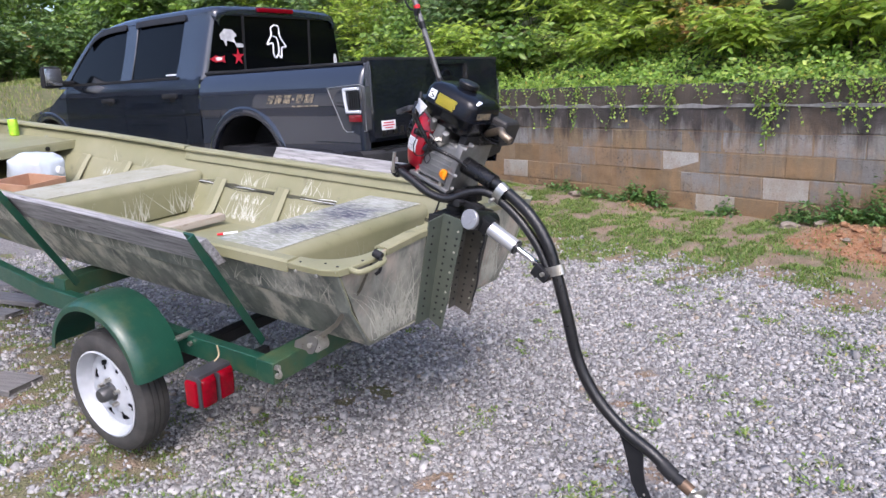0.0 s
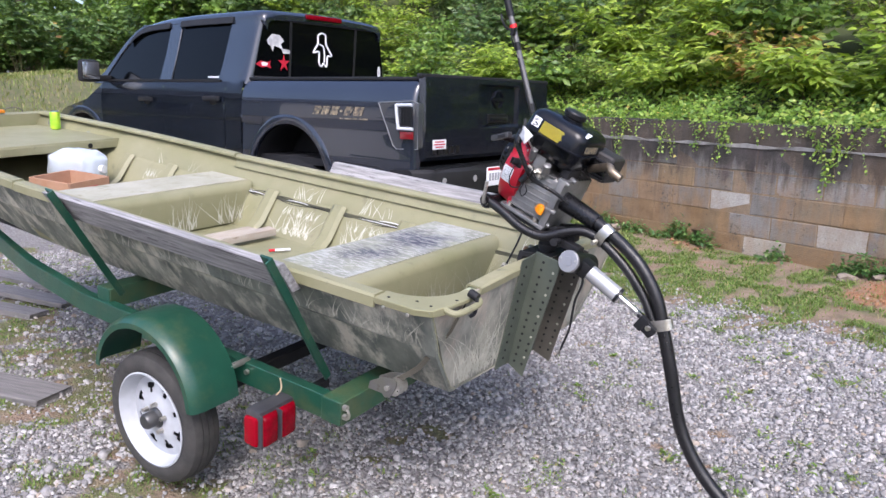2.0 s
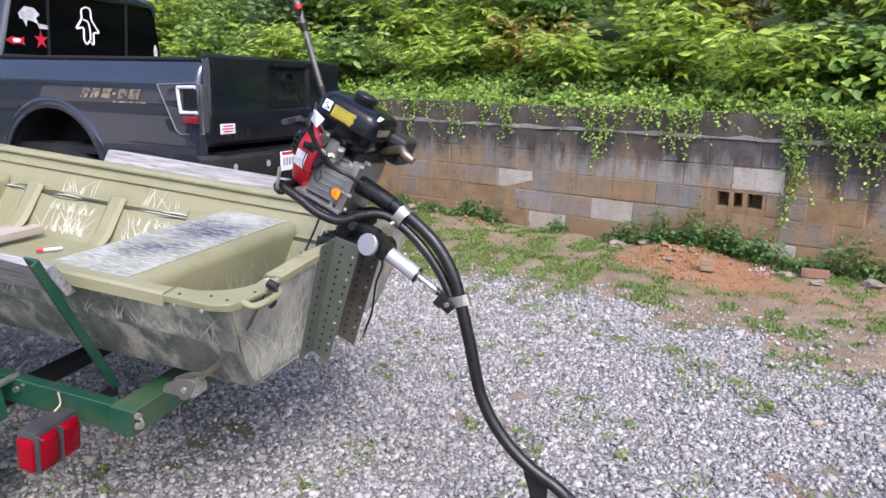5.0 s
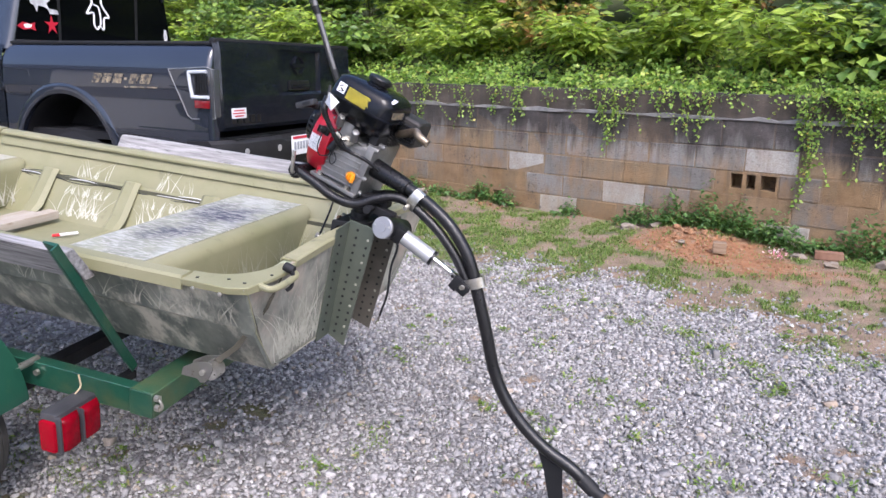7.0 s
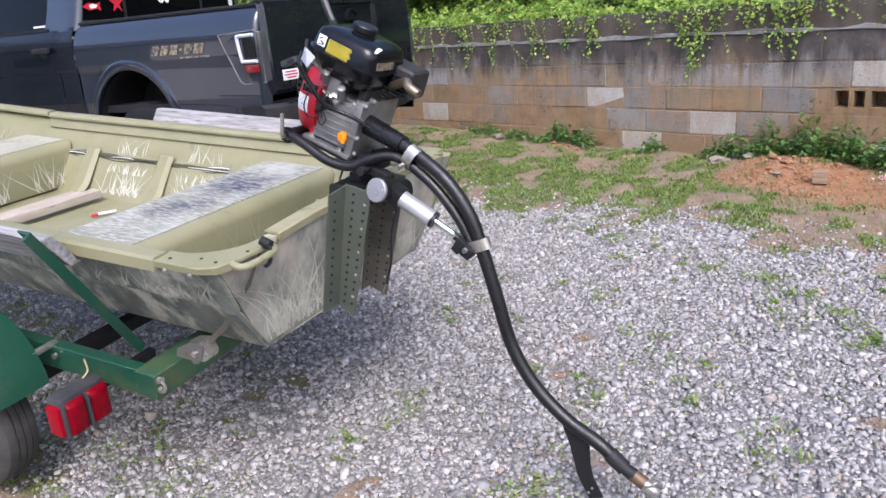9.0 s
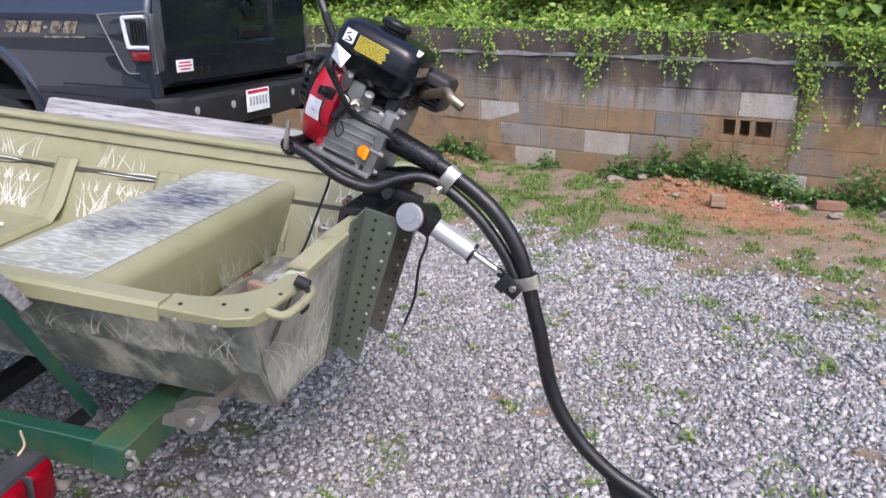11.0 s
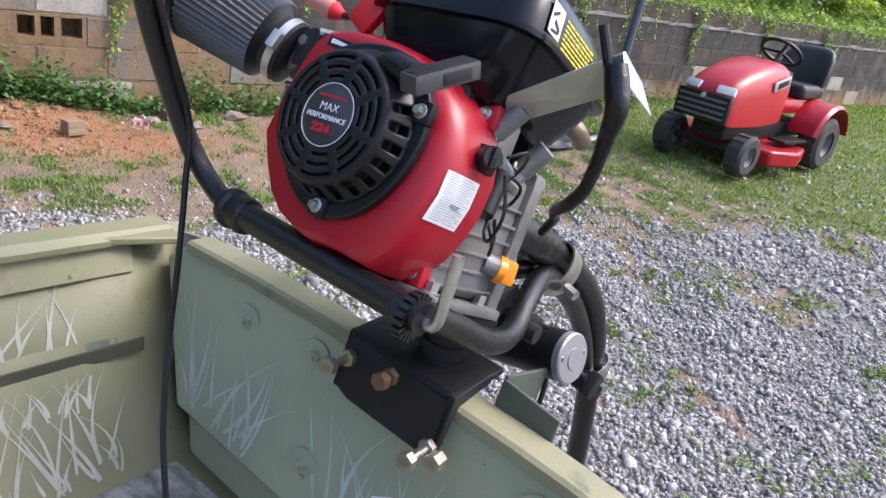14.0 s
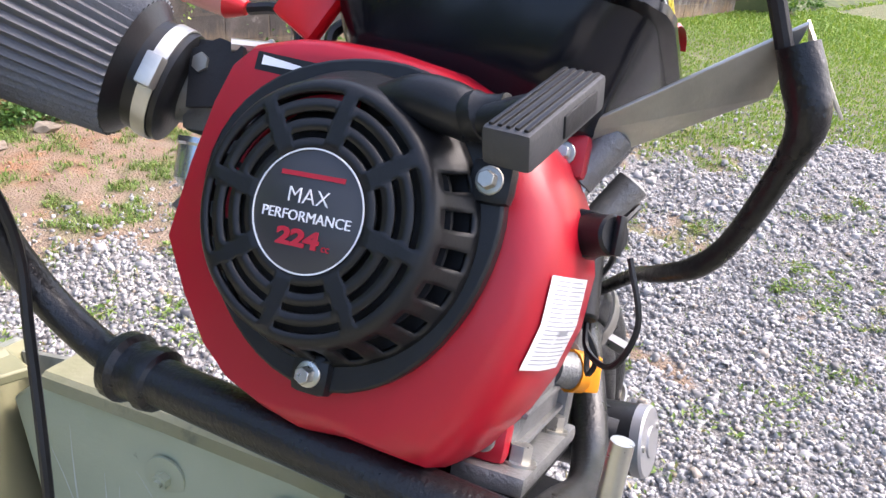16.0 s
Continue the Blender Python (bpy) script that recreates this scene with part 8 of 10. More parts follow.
tube(b, [(-0.315, 0.453, 1.318), (-0.335, 0.45, 1.37), (-0.43, 0.45, 1.62), (-0.476, 0.45, 1.74)], 0.0118, seg=14)
part("extension_tube", b, mat("worn_grey_steel_tube", (0.13, 0.13, 0.135), 0.4, metal=0.5, col2=(0.19, 0.185, 0.18), scale=18, bump=0.1), tiller, "worn grey steel extension tube")
b = B_()
cyl(b, (-0.396, 0.45, 1.53), (-0.407, 0.45, 1.56), 0.0135, seg=16)
part("collar", b, BLACK_PL, tiller)
b = B_()
cyl(b, (-0.445, 0.45, 1.66), (-0.487, 0.45, 1.77), 0.015, seg=16)
part("grip_sleeve", b, BLACK_PL, tiller)
b = B_()
tube(b, [(-0.424, 0.44, 1.606), (-0.44, 0.415, 1.612), (-0.455, 0.405, 1.635), (-0.468, 0.408, 1.665)], 0.0045, seg=8)
box(b, (0.02, 0.022, 0.03), (-0.422, 0.438, 1.6), bevel=0.003)
tube(b, [(-0.424, 0.43, 1.59), (-0.415, 0.42, 1.57), (-0.405, 0.435, 1.535)], 0.003, seg=6)
part("throttle_grip_lever", b, BLACK_PL, tiller)
b = B_()
cyl(b, (-0.427, 0.45, 1.613), (-0.433, 0.45, 1.628), 0.0145, seg=16)
part("red_collar", b, RED_PL, tiller)
# throttle cable down to the floor
b = B_()
tube(b, [(-0.385, 0.433, 1.5), (-0.326, 0.433, 1.35), (-0.258, 0.44, 1.19), (-0.218, 0.424, 1.08), (-0.224, 0.405, 1.0), (-0.242, 0.375, 0.9), (-0.255, 0.355, 0.8), (-0.28, 0.31, 0.69), (-0.3, 0.25, 0.59), (-0.335, 0.16, 0.5), (-0.345, 0.06, 0.463), (-0.35, -0.1, 0.462)], 0.0042, seg=8)
part("throttle_cable", b, BLACK_PL, motor, "thin black cable hanging into the boat")
# ratchet joint with its crank handle
b = B_()
for k in range(18):
    a = 2 * math.pi * k / 18
    box(b, (0.01, 0.012, 0.0055), m=Matrix.Translation((-0.24, 0.017, 1.0)) @ Matrix.Rotation(a, 4, "Y") @ Matrix.Translation((0.022, 0, 0)))
cyl(b, (-0.24, 0.034, 1.0), (-0.24, 0.012, 1.0), 0.02, seg=20)
rat = part("toothed_joint", b, BLACK_ENAMEL, motor, "toothed black swivel joint")
b = B_()
cyl(b, (-0.24, 0.013, 1.0), (-0.24, 0.001, 1.0), 0.017, 0.012, seg=20)
tube(b, [(-0.24, 0.008, 1.0), (-0.24, -0.006, 1.0), (-0.239, -0.012, 1.006), (-0.237, -0.013, 1.025), (-0.231, -0.012, 1.078)], 0.0065, seg=12)
part("crank_handle", b, ZINC, rat, "bright zinc crank handle")
# clamps with bolts on the tubes
for p, d, r in (((0.207, 0.05, 0.955), (0.8, -0.15, -0.5), 0.034), ((0.452, 0.012, 0.712), (0.38, -0.08, -0.92), 0.034)):
    m = frame_of(p, d)
    b = B_()
    lathe(b, [(r, -0.018), (r, 0.018), (r - 0.003, 0.018), (r - 0.003, -0.018)], m @ Matrix.Rotation(radians(90), 4, "Y") @ Matrix.Diagonal((1.25, 0.82, 1, 1)), seg=28, close=True)
    cl = part("tube_clamp", b, ZINC, motor, "zinc plated tube clamp")
    b = B_()
    cyl(b, m @ Vector((0, -0.03, -0.02)), m @ Vector((0, -0.052, -0.024)), 0.009, seg=6)
    part("clamp_bolt", b, ZINC, cl)
b = B_()
box(b, (0.06, 0.05, 0.04), m=frame_of((0.415, 0.0, 0.7), (0.8, -0.1, -0.5)), bevel=0.004)
box(b, (0.03, 0.02, 0.05), m=frame_of((0.395, -0.015, 0.71), (0.8, -0.1, -0.5)), bevel=0.004)
part("ram_lug", b, BLACK_MATT, motor, "black welded lug")
# electric trim ram
b = B_()
cyl(b, (0.127, -0.038, 0.8656), (0.149, 0.088, 0.831), 0.038, seg=28)
lathe(b, [(0.038, 0), (0.0385, 0.004), (0.036, 0.008)], Matrix.Translation((0.149, 0.088, 0.831)) @ axis_to((0.127, -0.038, 0.8656), (0.149, 0.088, 0.831)), seg=24)
ram = part("trim_motor", b, BLACK_PL, motor, "black cylindrical trim motor with a grey cap")
cm = Matrix.Translation((0.127, -0.038, 0.8656)) @ axis_to((0.149, 0.088, 0.831), (0.127, -0.038, 0.8656))
b = B_()
lathe(b, [(0.0385, -0.004), (0.0385, 0.006), (0.036, 0.0085), (0.017, 0.009), (0.016, 0.011), (0.001, 0.011)], cm, seg=30)
part("motor_cap", b, mat("satin_grey_cap", (0.3, 0.3, 0.31), 0.4, metal=0.5), ram)
for k in (0, 1):
    b = B_()
    cyl(b, cm @ Vector((0.028 * (1 - 2 * k), 0.006, 0.008)), cm @ Vector((0.028 * (1 - 2 * k), 0.006, 0.011)), 0.0035, seg=8)
    part("cap_screw", b, ZINC, ram)
r0, r1, r2 = Vector((0.15, 0.012, 0.85)), Vector((0.292, 0.012, 0.775)), Vector((0.378, 0.012, 0.727))
rd = (r1 - r0).normalized()
b = B_()
box(b, (0.09, 0.06, 0.06), m=frame_of(r0 + rd * 0.0, rd), bevel=0.012)
part("gear_housing", b, BLACK_PL, ram)
b = B_()
cyl(b, r0 + rd * 0.04, r1, 0.027, seg=28)
part("ram_tube", b, SILVER, ram, "silver ram tube")
b = B_()
cyl(b, r1, r1 + rd * 0.01, 0.0285, seg=28)
part("ram_collar", b, BLACK_PL, ram)
b = B_()
cyl(b, r1 + rd * 0.008, r2, 0.0105, seg=18)
box(b, (0.03, 0.02, 0.02), m=frame_of(r2, rd), bevel=0.004)
part("ram_rod", b, CHROME, ram)
b = B_()
cyl(b, r2 + Vector((0, -0.018, 0)), r2 + Vector((0, 0.018, 0)), 0.006, seg=10)
part("pin", b, BLACK_MATT, ram)
b = B_()
tube(b, [(0.12, 0.03, 0.85), (0.17, 0.0, 0.8), (0.155, -0.01, 0.72), (0.15, -0.015, 0.62), (0.13, -0.01, 0.55), (0.125, -0.01, 0.53)], 0.0042, seg=8)
part("trim_lead", b, BLACK_PL, motor, "black lead hanging from the trim motor")
for dy in (-0.008, 0.008):
    b = B_()
    tube(b, [(0.125, -0.01, 0.53), (0.12, -0.01 + dy, 0.515), (0.115, -0.01 + 2 * dy, 0.5)], 0.0022, seg=6)
    part("bare_wire", b, RUSTY, motor)
# swivel post and transom clamp
b = B_()
cyl(b, (-0.02, 0.09, 0.83), (0.0, 0.09, 0.93), 0.03, seg=20)
for k in range(4):
    lathe(b, [(0.036, -0.006), (0.036, 0.006)], Matrix.Translation((-0.018 + 0.005 * k, 0.09, 0.845 + 0.022 * k)), seg=20)
part("swivel_post", b, BLACK_MATT, motor, "black swivel post with a rubber bush")
b = B_()
box(b, (0.1, 0.05, 0.04), (0.05, 0.08, 0.925), bevel=0.006)
box(b, (0.14, 0.035, 0.03), m=frame_of((0.07, 0.05, 0.9), (0.9, -0.2, -0.2)), bevel=0.006)
cyl(b, (0.05, -0.01, 0.91), (0.05, 0.15, 0.91), 0.014, seg=14)
part("yoke", b, BLACK_MATT, motor, "black steel yoke")
b = B_()
tb = [(0.0, 0.818), (0.19, 0.822), (0.19, 0.745), (0.16, 0.735), (0.03, 0.735), (0.0, 0.76)]
pl = []
for d in (0.068, 0.076):
    pl.append([tr_pt(y - YC + 0.015, z + 0.018, d) for y, z in tb])
loft(b, pl)
pl = [[tr_pt(y - YC, z, d) for y, z, d in ((0.015, 0.838, 0.076), (0.205, 0.838, 0.076), (0.205, 0.845, 0.07), (0.015, 0.845, 0.07))], [tr_pt(y - YC, z, d) for y, z, d in ((0.015, 0.838, -0.05), (0.205, 0.838, -0.05), (0.205, 0.848, -0.05), (0.015, 0.848, -0.05))]]
loft(b, pl)
for y in (0.02, 0.2):
    loft(b, [[tr_pt(yy - YC, z, d) for d, z in ((0.076, 0.845), (-0.02, 0.85), (-0.02, 0.835), (0.055, 0.825), (0.068, 0.76), (0.076, 0.76))] for yy in (y - 0.006, y + 0.006)])
clamp = part("transom_clamp", b, BLACK_MATT, motor, "black steel clamp over the transom", 0, bevel=0.002)
for y, z, l, mt in ((0.19, 0.81, 0.05, ZINC_YELLOW), (0.115, 0.822, 0.03, mat("rusty_bolt", (0.2, 0.12, 0.07), 0.7, metal=0.3, bump=0.4)), (0.025, 0.77, 0.055, ZINC), (0.005, 0.765, 0.02, ZINC_YELLOW)):
    b = B_()
    cyl(b, tr_pt(y - YC, z, 0.07), tr_pt(y - YC, z, 0.076 + l), 0.0065, seg=12)
    cyl(b, tr_pt(y - YC, z, 0.076 + l - 0.012), tr_pt(y - YC, z, 0.076 + l), 0.013, seg=6)
    cyl(b, tr_pt(y - YC, z, 0.076), tr_pt(y - YC, z, 0.086), 0.013, seg=6)
    part("clamp_screw", b, mt, clamp, bevel=0.0008)
# jack plates behind the transom: folded, punched
for y0, fl, mtl, zb, lab in ((-0.08, 0.042, PLATE, 0.385, "green-grey punched mounting plate"), (0.148, 0.0, RUSTY, 0.378, "brown-grey punched mounting plate")):
    b = B_()
    s = -1 if y0 < 0 else 1

    def jp(y, z, d):
        return tr_pt(y - YC, z, -d)
    # flange on the transom and the web standing aft
    loft(b, [[jp(y0 - 0.02, z, 0.002) for z in (zb + 0.03, 0.85)] + [jp(y0 - 0.02, z, 0.007) for z in (0.85, zb + 0.03)], [jp(y0 + fl + 0.03, z, 0.002) for z in (zb + 0.03, 0.86)] + [jp(y0 + fl + 0.03, z, 0.007) for z in (0.86, zb + 0.03)]])
    loft(b, [[jp(y0 + fl + 0.025, z, 0.004) for z in (zb + 0.03, 0.865)] + [jp(y0 + fl + 0.031, z, 0.004) for z in (0.865, zb + 0.03)], [jp(y0 + fl * 0.6 + 0.028, zb, 0.08), jp(y0 + fl * 0.6 + 0.028, 0.85, 0.112), jp(y0 + fl * 0.6 + 0.034, 0.85, 0.112), jp(y0 + fl * 0.6 + 0.034, zb, 0.08)]])
    plate = part("jack_plate", b, mtl, motor, lab, 0, bevel=0.0015)
    for d, n in ((0.045, 15), (0.095, 14)):
        for k in range(n):
            b = B_()
            z = zb + 0.05 + k * 0.0285
            p = jp(y0 + fl * (1 - 0.4 * d / 0.118) + 0.0258, z, d * (0.7 + 0.28 * k / n))
            cyl(b, p, p + Vector((0, -0.002, 0)), 0.0048, seg=10)
            part("punched_hole", b, HOLE_RIM if d > 0.09 and k % 3 == 1 else BLACK_MATT, plate)
    for k in range(12):
        b = B_()
        p = jp(y0 + fl * 0.3, zb + 0.07 + 0.033 * k, 0.0075)
        cyl(b, p, p + Vector((0.003, 0, 0)), 0.0045, seg=8)
        part("rivet", b, BLACK_MATT, plate)

# ---- pickup truck behind the boat ----
TM = pose(-1.813, -2.282, 0.046, 0, 0, 14.1)
truck = thing("pickup_truck", TM, "dark slate four-door pickup truck parked by the wall", "pickup truck")
LENS_RED = mat("dark_red_lens", (0.16, 0.006, 0.01), 0.12, coat=0.6)
LENS_WHITE = mat("clear_lamp_bar", (0.5, 0.52, 0.55), 0.2, coat=0.4)
PEARL = mat("pearl_white_decal", (0.72, 0.72, 0.72), 0.5, col2=(0.4, 0.4, 0.42), scale=14)
TRUCK.node_tree.nodes["Principled BSDF"].inputs["Coat Roughness"].default_value = 0.02
TRUCK.node_tree.nodes["Principled BSDF"].inputs["Coat IOR"].default_value = 1.7
GREY_TRIM = mat("grey_trim", (0.16, 0.165, 0.17), 0.35)
DARK_STEEL = mat("dark_wheel_alloy", (0.012, 0.012, 0.013), 0.4, metal=0.3)
ARCHES = (-1.43, -4.98)


def half_width(z):
    return float(np.interp(z, [0.4, 0.52, 0.62, 0.85, 1.08, 1.16, 1.30, 1.40, 1.46, 1.50, 2.0], [0.93, 0.96, 0.985, 1.0, 0.992, 1.002, 0.99, 0.97, 0.945, 0.93, 0.80]))


def bed_width(z):
    """The bed's flank rolls inwards below its rail."""
    return float(np.interp(z, [0.4, 0.52, 0.62, 0.85, 1.08, 1.16, 1.27, 1.33, 1.37, 1.41, 1.44, 1.465], [0.93, 0.96, 0.985, 1.0, 0.99, 1.002, 0.996, 0.985, 0.972, 0.952, 0.93, 0.902]))


def side_panel(x0, x1, z0, z1, side, nx, nz, tops=None, proud=0.0, taper=None, width=None):
    """A pressed body panel between two stations, cut out round the wheels."""
    bm = B_()
    g = []
    for i in range(nx + 1):
        x = x0 + (x1 - x0) * i / nx
        top = np.interp(x, *tops) if tops else z1
        row = []
        for j in range(nz + 1):
            z = z0 + (top - z0) * j / nz
            w = (width or half_width)(z) + proud
            if taper:
                w *= np.interp(x, *taper)
            row.append(bm.verts.new((x, side * w, z)))
        g.append(row)
    for i in range(nx):
        for j in range(nz):
            bm.faces.new((g[i][j], g[i + 1][j], g[i + 1][j + 1], g[i][j + 1]))
    for ax in ARCHES:
        gone = [f for f in bm.faces if math.hypot(f.calc_center_median().x - ax, f.calc_center_median().z - 0.60) < 0.49]
        if gone:
            bmesh.ops.delete(bm, geom=gone, context="FACES")
            for v in bm.verts:
                d = math.hypot(v.co.x - ax, v.co.z - 0.60)
                if v.is_boundary and 0.36 < d < 0.62 and v.co.z > z0 + 1e-4 and x0 + 1e-4 < v.co.x < x1 - 1e-4 and v.co.z < 1.3:
                    k = 0.50 / d
                    z = 0.60 + (v.co.z - 0.60) * k
                    v.co = Vector((ax + (v.co.x - ax) * k, side * (half_width(z) + proud), z))
    bmesh.ops.solidify(bm, geom=list(bm.faces), thickness=0.018)
    return bm


def truck_body():
    for s in (-1, 1):
        part("bed_side", side_panel(-2.045, -0.035, 0.50, 1.465, s, 44, 32, width=bed_width), TRUCK, truck, smooth=30)
        part("rear_door", side_panel(-3.325, -2.31, 0.50, 1.45, s, 14, 22), TRUCK, truck, smooth=30)
        part("cab_corner", side_panel(-2.302, -2.06, 0.50, 1.46, s, 5, 22), TRUCK, truck, smooth=30)
        part("front_door", side_panel(-4.52, -3.334, 0.50, 1.45, s, 14, 22), TRUCK, truck, smooth=30)
        part("front_fender", side_panel(-5.85, -4.53, 0.50, 1.4, s, 34, 22, ([-5.85, -5.5, -4.9, -4.53], [1.05, 1.14, 1.22, 1.43]), 0, ([-5.85, -5.4, -5.0], [0.86, 0.96, 1.0])), TRUCK, truck, smooth=30)
        for ax in ARCHES:
            bm = B_()
            rows = []
            for k in range(25):
                a = radians(-18 + 216 * k / 24)
                c, sn = math.cos(a), math.sin(a)
                rows.append([Vector((ax + c * r, s * (half_width(max(0.5, 0.6 + sn * r)) + o), 0.60 + sn * r)) for r, o in ((0.575, 0.0), (0.56, 0.009), (0.515, 0.014), (0.495, 0.008), (0.495, -0.05), (0.54, -0.05))])
            loft(bm, rows)
            part("arch_flare", bm, TRUCK, truck, smooth=40)
            bm = B_()
            rows = []
            for k in range(21):
                a = radians(180 * k / 20)
                rows.append([Vector((ax + math.cos(a) * r, s * w, 0.60 + math.sin(a) * r)) for w, r in ((0.97, 0.49), (0.55, 0.49), (0.55, 0.02))])
            loft(bm, rows, closed=False, caps=False)
            box(bm, (0.98, 0.01, 0.3), (ax, s * 0.55, 0.46))
            part("wheel_well", bm, BLACK_MATT, truck)
        if s < 0:
            bm = B_()
            q = [(-2.0, 1.075), (-1.78, 1.075), (-1.755, 1.10), (-1.755, 1.25), (-1.78, 1.272), (-2.0, 1.272), (-2.022, 1.25), (-2.022, 1.10)]
            tube(bm, [(x, s * (half_width(z) + 0.001), z) for x, z in q + q[:1]], 0.004, seg=5, n=1)
            part("fuel_flap_seam", bm, BLACK_MATT, truck)
        bm = B_()
        tube(bm, [(-4.55, s * 1.0, 0.5), (-4.3, s * 1.05, 0.47), (-2.6, s * 1.05, 0.47), (-2.3, s * 1.0, 0.5)], 0.04, seg=10)
        part("side_step", bm, TRUCK_TRIM, truck)
    # bed floor, front wall and cover
    bm = B_()
    box(bm, (2.0, 1.84, 0.06), (-1.03, 0, 0.78))
    part("bed_floor", bm, BLACK_MATT, truck)
    bm = B_()
    box(bm, (2.06, 1.78, 0.03), (-1.03, 0, 1.475), bevel=0.012)
    part("tonneau_cover", bm, TRUCK_TRIM, truck, "black folding tonneau cover over the bed")
    for s in (-1, 1):
        bm = B_()
        box(bm, (2.05, 0.06, 0.026), (-1.02, s * 0.884, 1.478), bevel=0.012)
        part("bed_rail", bm, TRUCK_TRIM, truck)
    bm = B_()
    box(bm, (5.5, 1.3, 0.24), (-3.0, 0, 0.60), bevel=0.04)
    part("underbody", bm, BLACK_MATT, truck)


def truck_cab():
    roof_rows = []
    edge = [(-0.795, 2.0), (-0.798, 2.035), (-0.785, 2.068), (-0.755, 2.092), (-0.69, 2.105), (-0.5, 2.117), (-0.25, 2.124), (0, 2.127)]
    edge = edge + [(-y, z) for y, z in edge[-2::-1]]
    for x, dz, w in ((-4.04, -0.09, 0.955), (-3.93, -0.062, 0.965), (-3.72, -0.034, 0.98), (-3.46, -0.013, 0.99), (-2.96, 0.0, 1.0), (-2.4, 0.0, 1.0), (-2.1, -0.004, 1.0), (-2.02, -0.012, 0.995), (-1.975, -0.028, 0.985), (-1.955, -0.05, 0.97)):
        row = [Vector((x - 0.12 * (1 - abs(y) / 0.8) * (x < -3.9), y * w, z + dz)) for y, z in edge]
        roof_rows.append(row + [Vector((p.x, p.y * 0.96, p.z - 0.045)) for p in row[::-1]])
    bm = B_()
    loft(bm, roof_rows)
    part("roof", bm, TRUCK, truck, smooth=40)

    def pillar(pts, w=0.05, name="pillar"):
        for s in (-1, 1):
            bm = B_()
            rows = []
            for (x, z, wx) in pts:
                y = half_width(z)
                rows.append([Vector((x - wx / 2, s * y, z)), Vector((x + wx / 2, s * y, z)), Vector((x + wx / 2, s * (y - w), z)), Vector((x - wx / 2, s * (y - w), z))])
            loft(bm, rows)
            part(name, bm, TRUCK, truck, bevel=0.008)

    pillar([(-4.64, 1.42, 0.2), (-4.5, 1.56, 0.12), (-4.34, 1.72, 0.1), (-4.17, 1.87, 0.1), (-4.02, 1.965, 0.11), (-3.86, 2.02, 0.14)])
    pillar([(-3.33, 1.44, 0.22), (-3.31, 1.72, 0.2), (-3.29, 2.02, 0.2)])
    pillar([(-2.30, 1.44, 0.32), (-2.275, 1.6, 0.32), (-2.25, 1.8, 0.33), (-2.225, 1.95, 0.35), (-2.215, 2.02, 0.37)])
    pillar([(-3.1, 1.985, 1.72), (-3.08, 2.03, 1.68)], name="roof_rail")
    for s in (-1, 1):
        for name, quad in (("front_window", ((-4.56, 1.455), (-3.43, 1.455), (-3.38, 1.99), (-3.86, 1.99), (-3.99, 1.95), (-4.17, 1.83), (-4.36, 1.66))), ("rear_window", ((-3.23, 1.455), (-2.45, 1.455), (-2.40, 1.99), (-3.20, 1.99)))):
            bm = B_()
            a = [bm.verts.new((x, s * (half_width(z) - 0.012), z)) for x, z in quad]
            b = [bm.verts.new((x, s * (half_width(z) - 0.018), z)) for x, z in quad]
            bm.faces.new(a); bm.faces.new(b[::-1])
            for k in range(len(a)):
                bm.faces.new((a[k], a[(k + 1) % len(a)], b[(k + 1) % len(a)], b[k]))
            part(name, bm, TINT, truck, "dark tinted side window")
        bm = B_()
        box(bm, (2.2, 0.014, 0.022), (-3.5, s * 0.952, 1.456))
        part("belt_moulding", bm, TRUCK_TRIM, truck)
        for run in (((-4.12, 1.885), (-4.02, 1.955), (-3.9, 2.0), (-3.7, 2.025), (-3.4, 2.035)), ((-3.21, 2.04), (-2.95, 2.045), (-2.65, 2.045), (-2.37, 2.045))):
            bm = B_()
            rows = [[Vector((x, s * (half_width(z) + 0.006), z)), Vector((x + 0.01, s * (half_width(z - 0.055) + 0.026), z - 0.058)), Vector((x + 0.01, s * (half_width(z - 0.055) + 0.018), z - 0.062)), Vector((x, s * (half_width(z) - 0.004), z - 0.006))] for x, z in run]
            loft(bm, rows)
            part("window_visor", bm, TRUCK_TRIM, truck)
        for x, z in ((-2.474, 1.29), (-3.6, 1.268)):
            bm = B_()
            box(bm, (0.24, 0.03, 0.045), (x, s * 1.018, z), bevel=0.012)
            h = part("door_handle", bm, TRUCK_TRIM, truck)
            bm = B_()
            lathe(bm, [(0.0, 0), (0.05, 0), (0.058, 0.008), (0.05, 0.011), (0, 0.011)], Matrix.Translation((x, s * 0.987, z - 0.015)) @ axis_to((0, 0, 0), (0, s, 0)) @ Matrix.Diagonal((1.0, 0.8, 1, 1)), seg=20)
            part("handle_cup", bm, BLACK_MATT, truck)
        bm = B_()
        box(bm, (0.10, 0.23, 0.235), (-4.42, s * 1.17, 1.55), bevel=0.04, taper=(0.85, 0.9))
        mirror = part("mirror_housing", bm, TRUCK_TRIM, truck)
        bm = B_()
        box(bm, (0.006, 0.18, 0.18), (-4.367, s * 1.17, 1.55), bevel=0.002)
        part("mirror_glass", bm, CHROME, mirror)
        bm = B_()
        box(bm, (0.07, 0.16, 0.06), (-4.44, s * 1.0, 1.48), bevel=0.02)
        part("mirror_arm", bm, TRUCK_TRIM, truck)
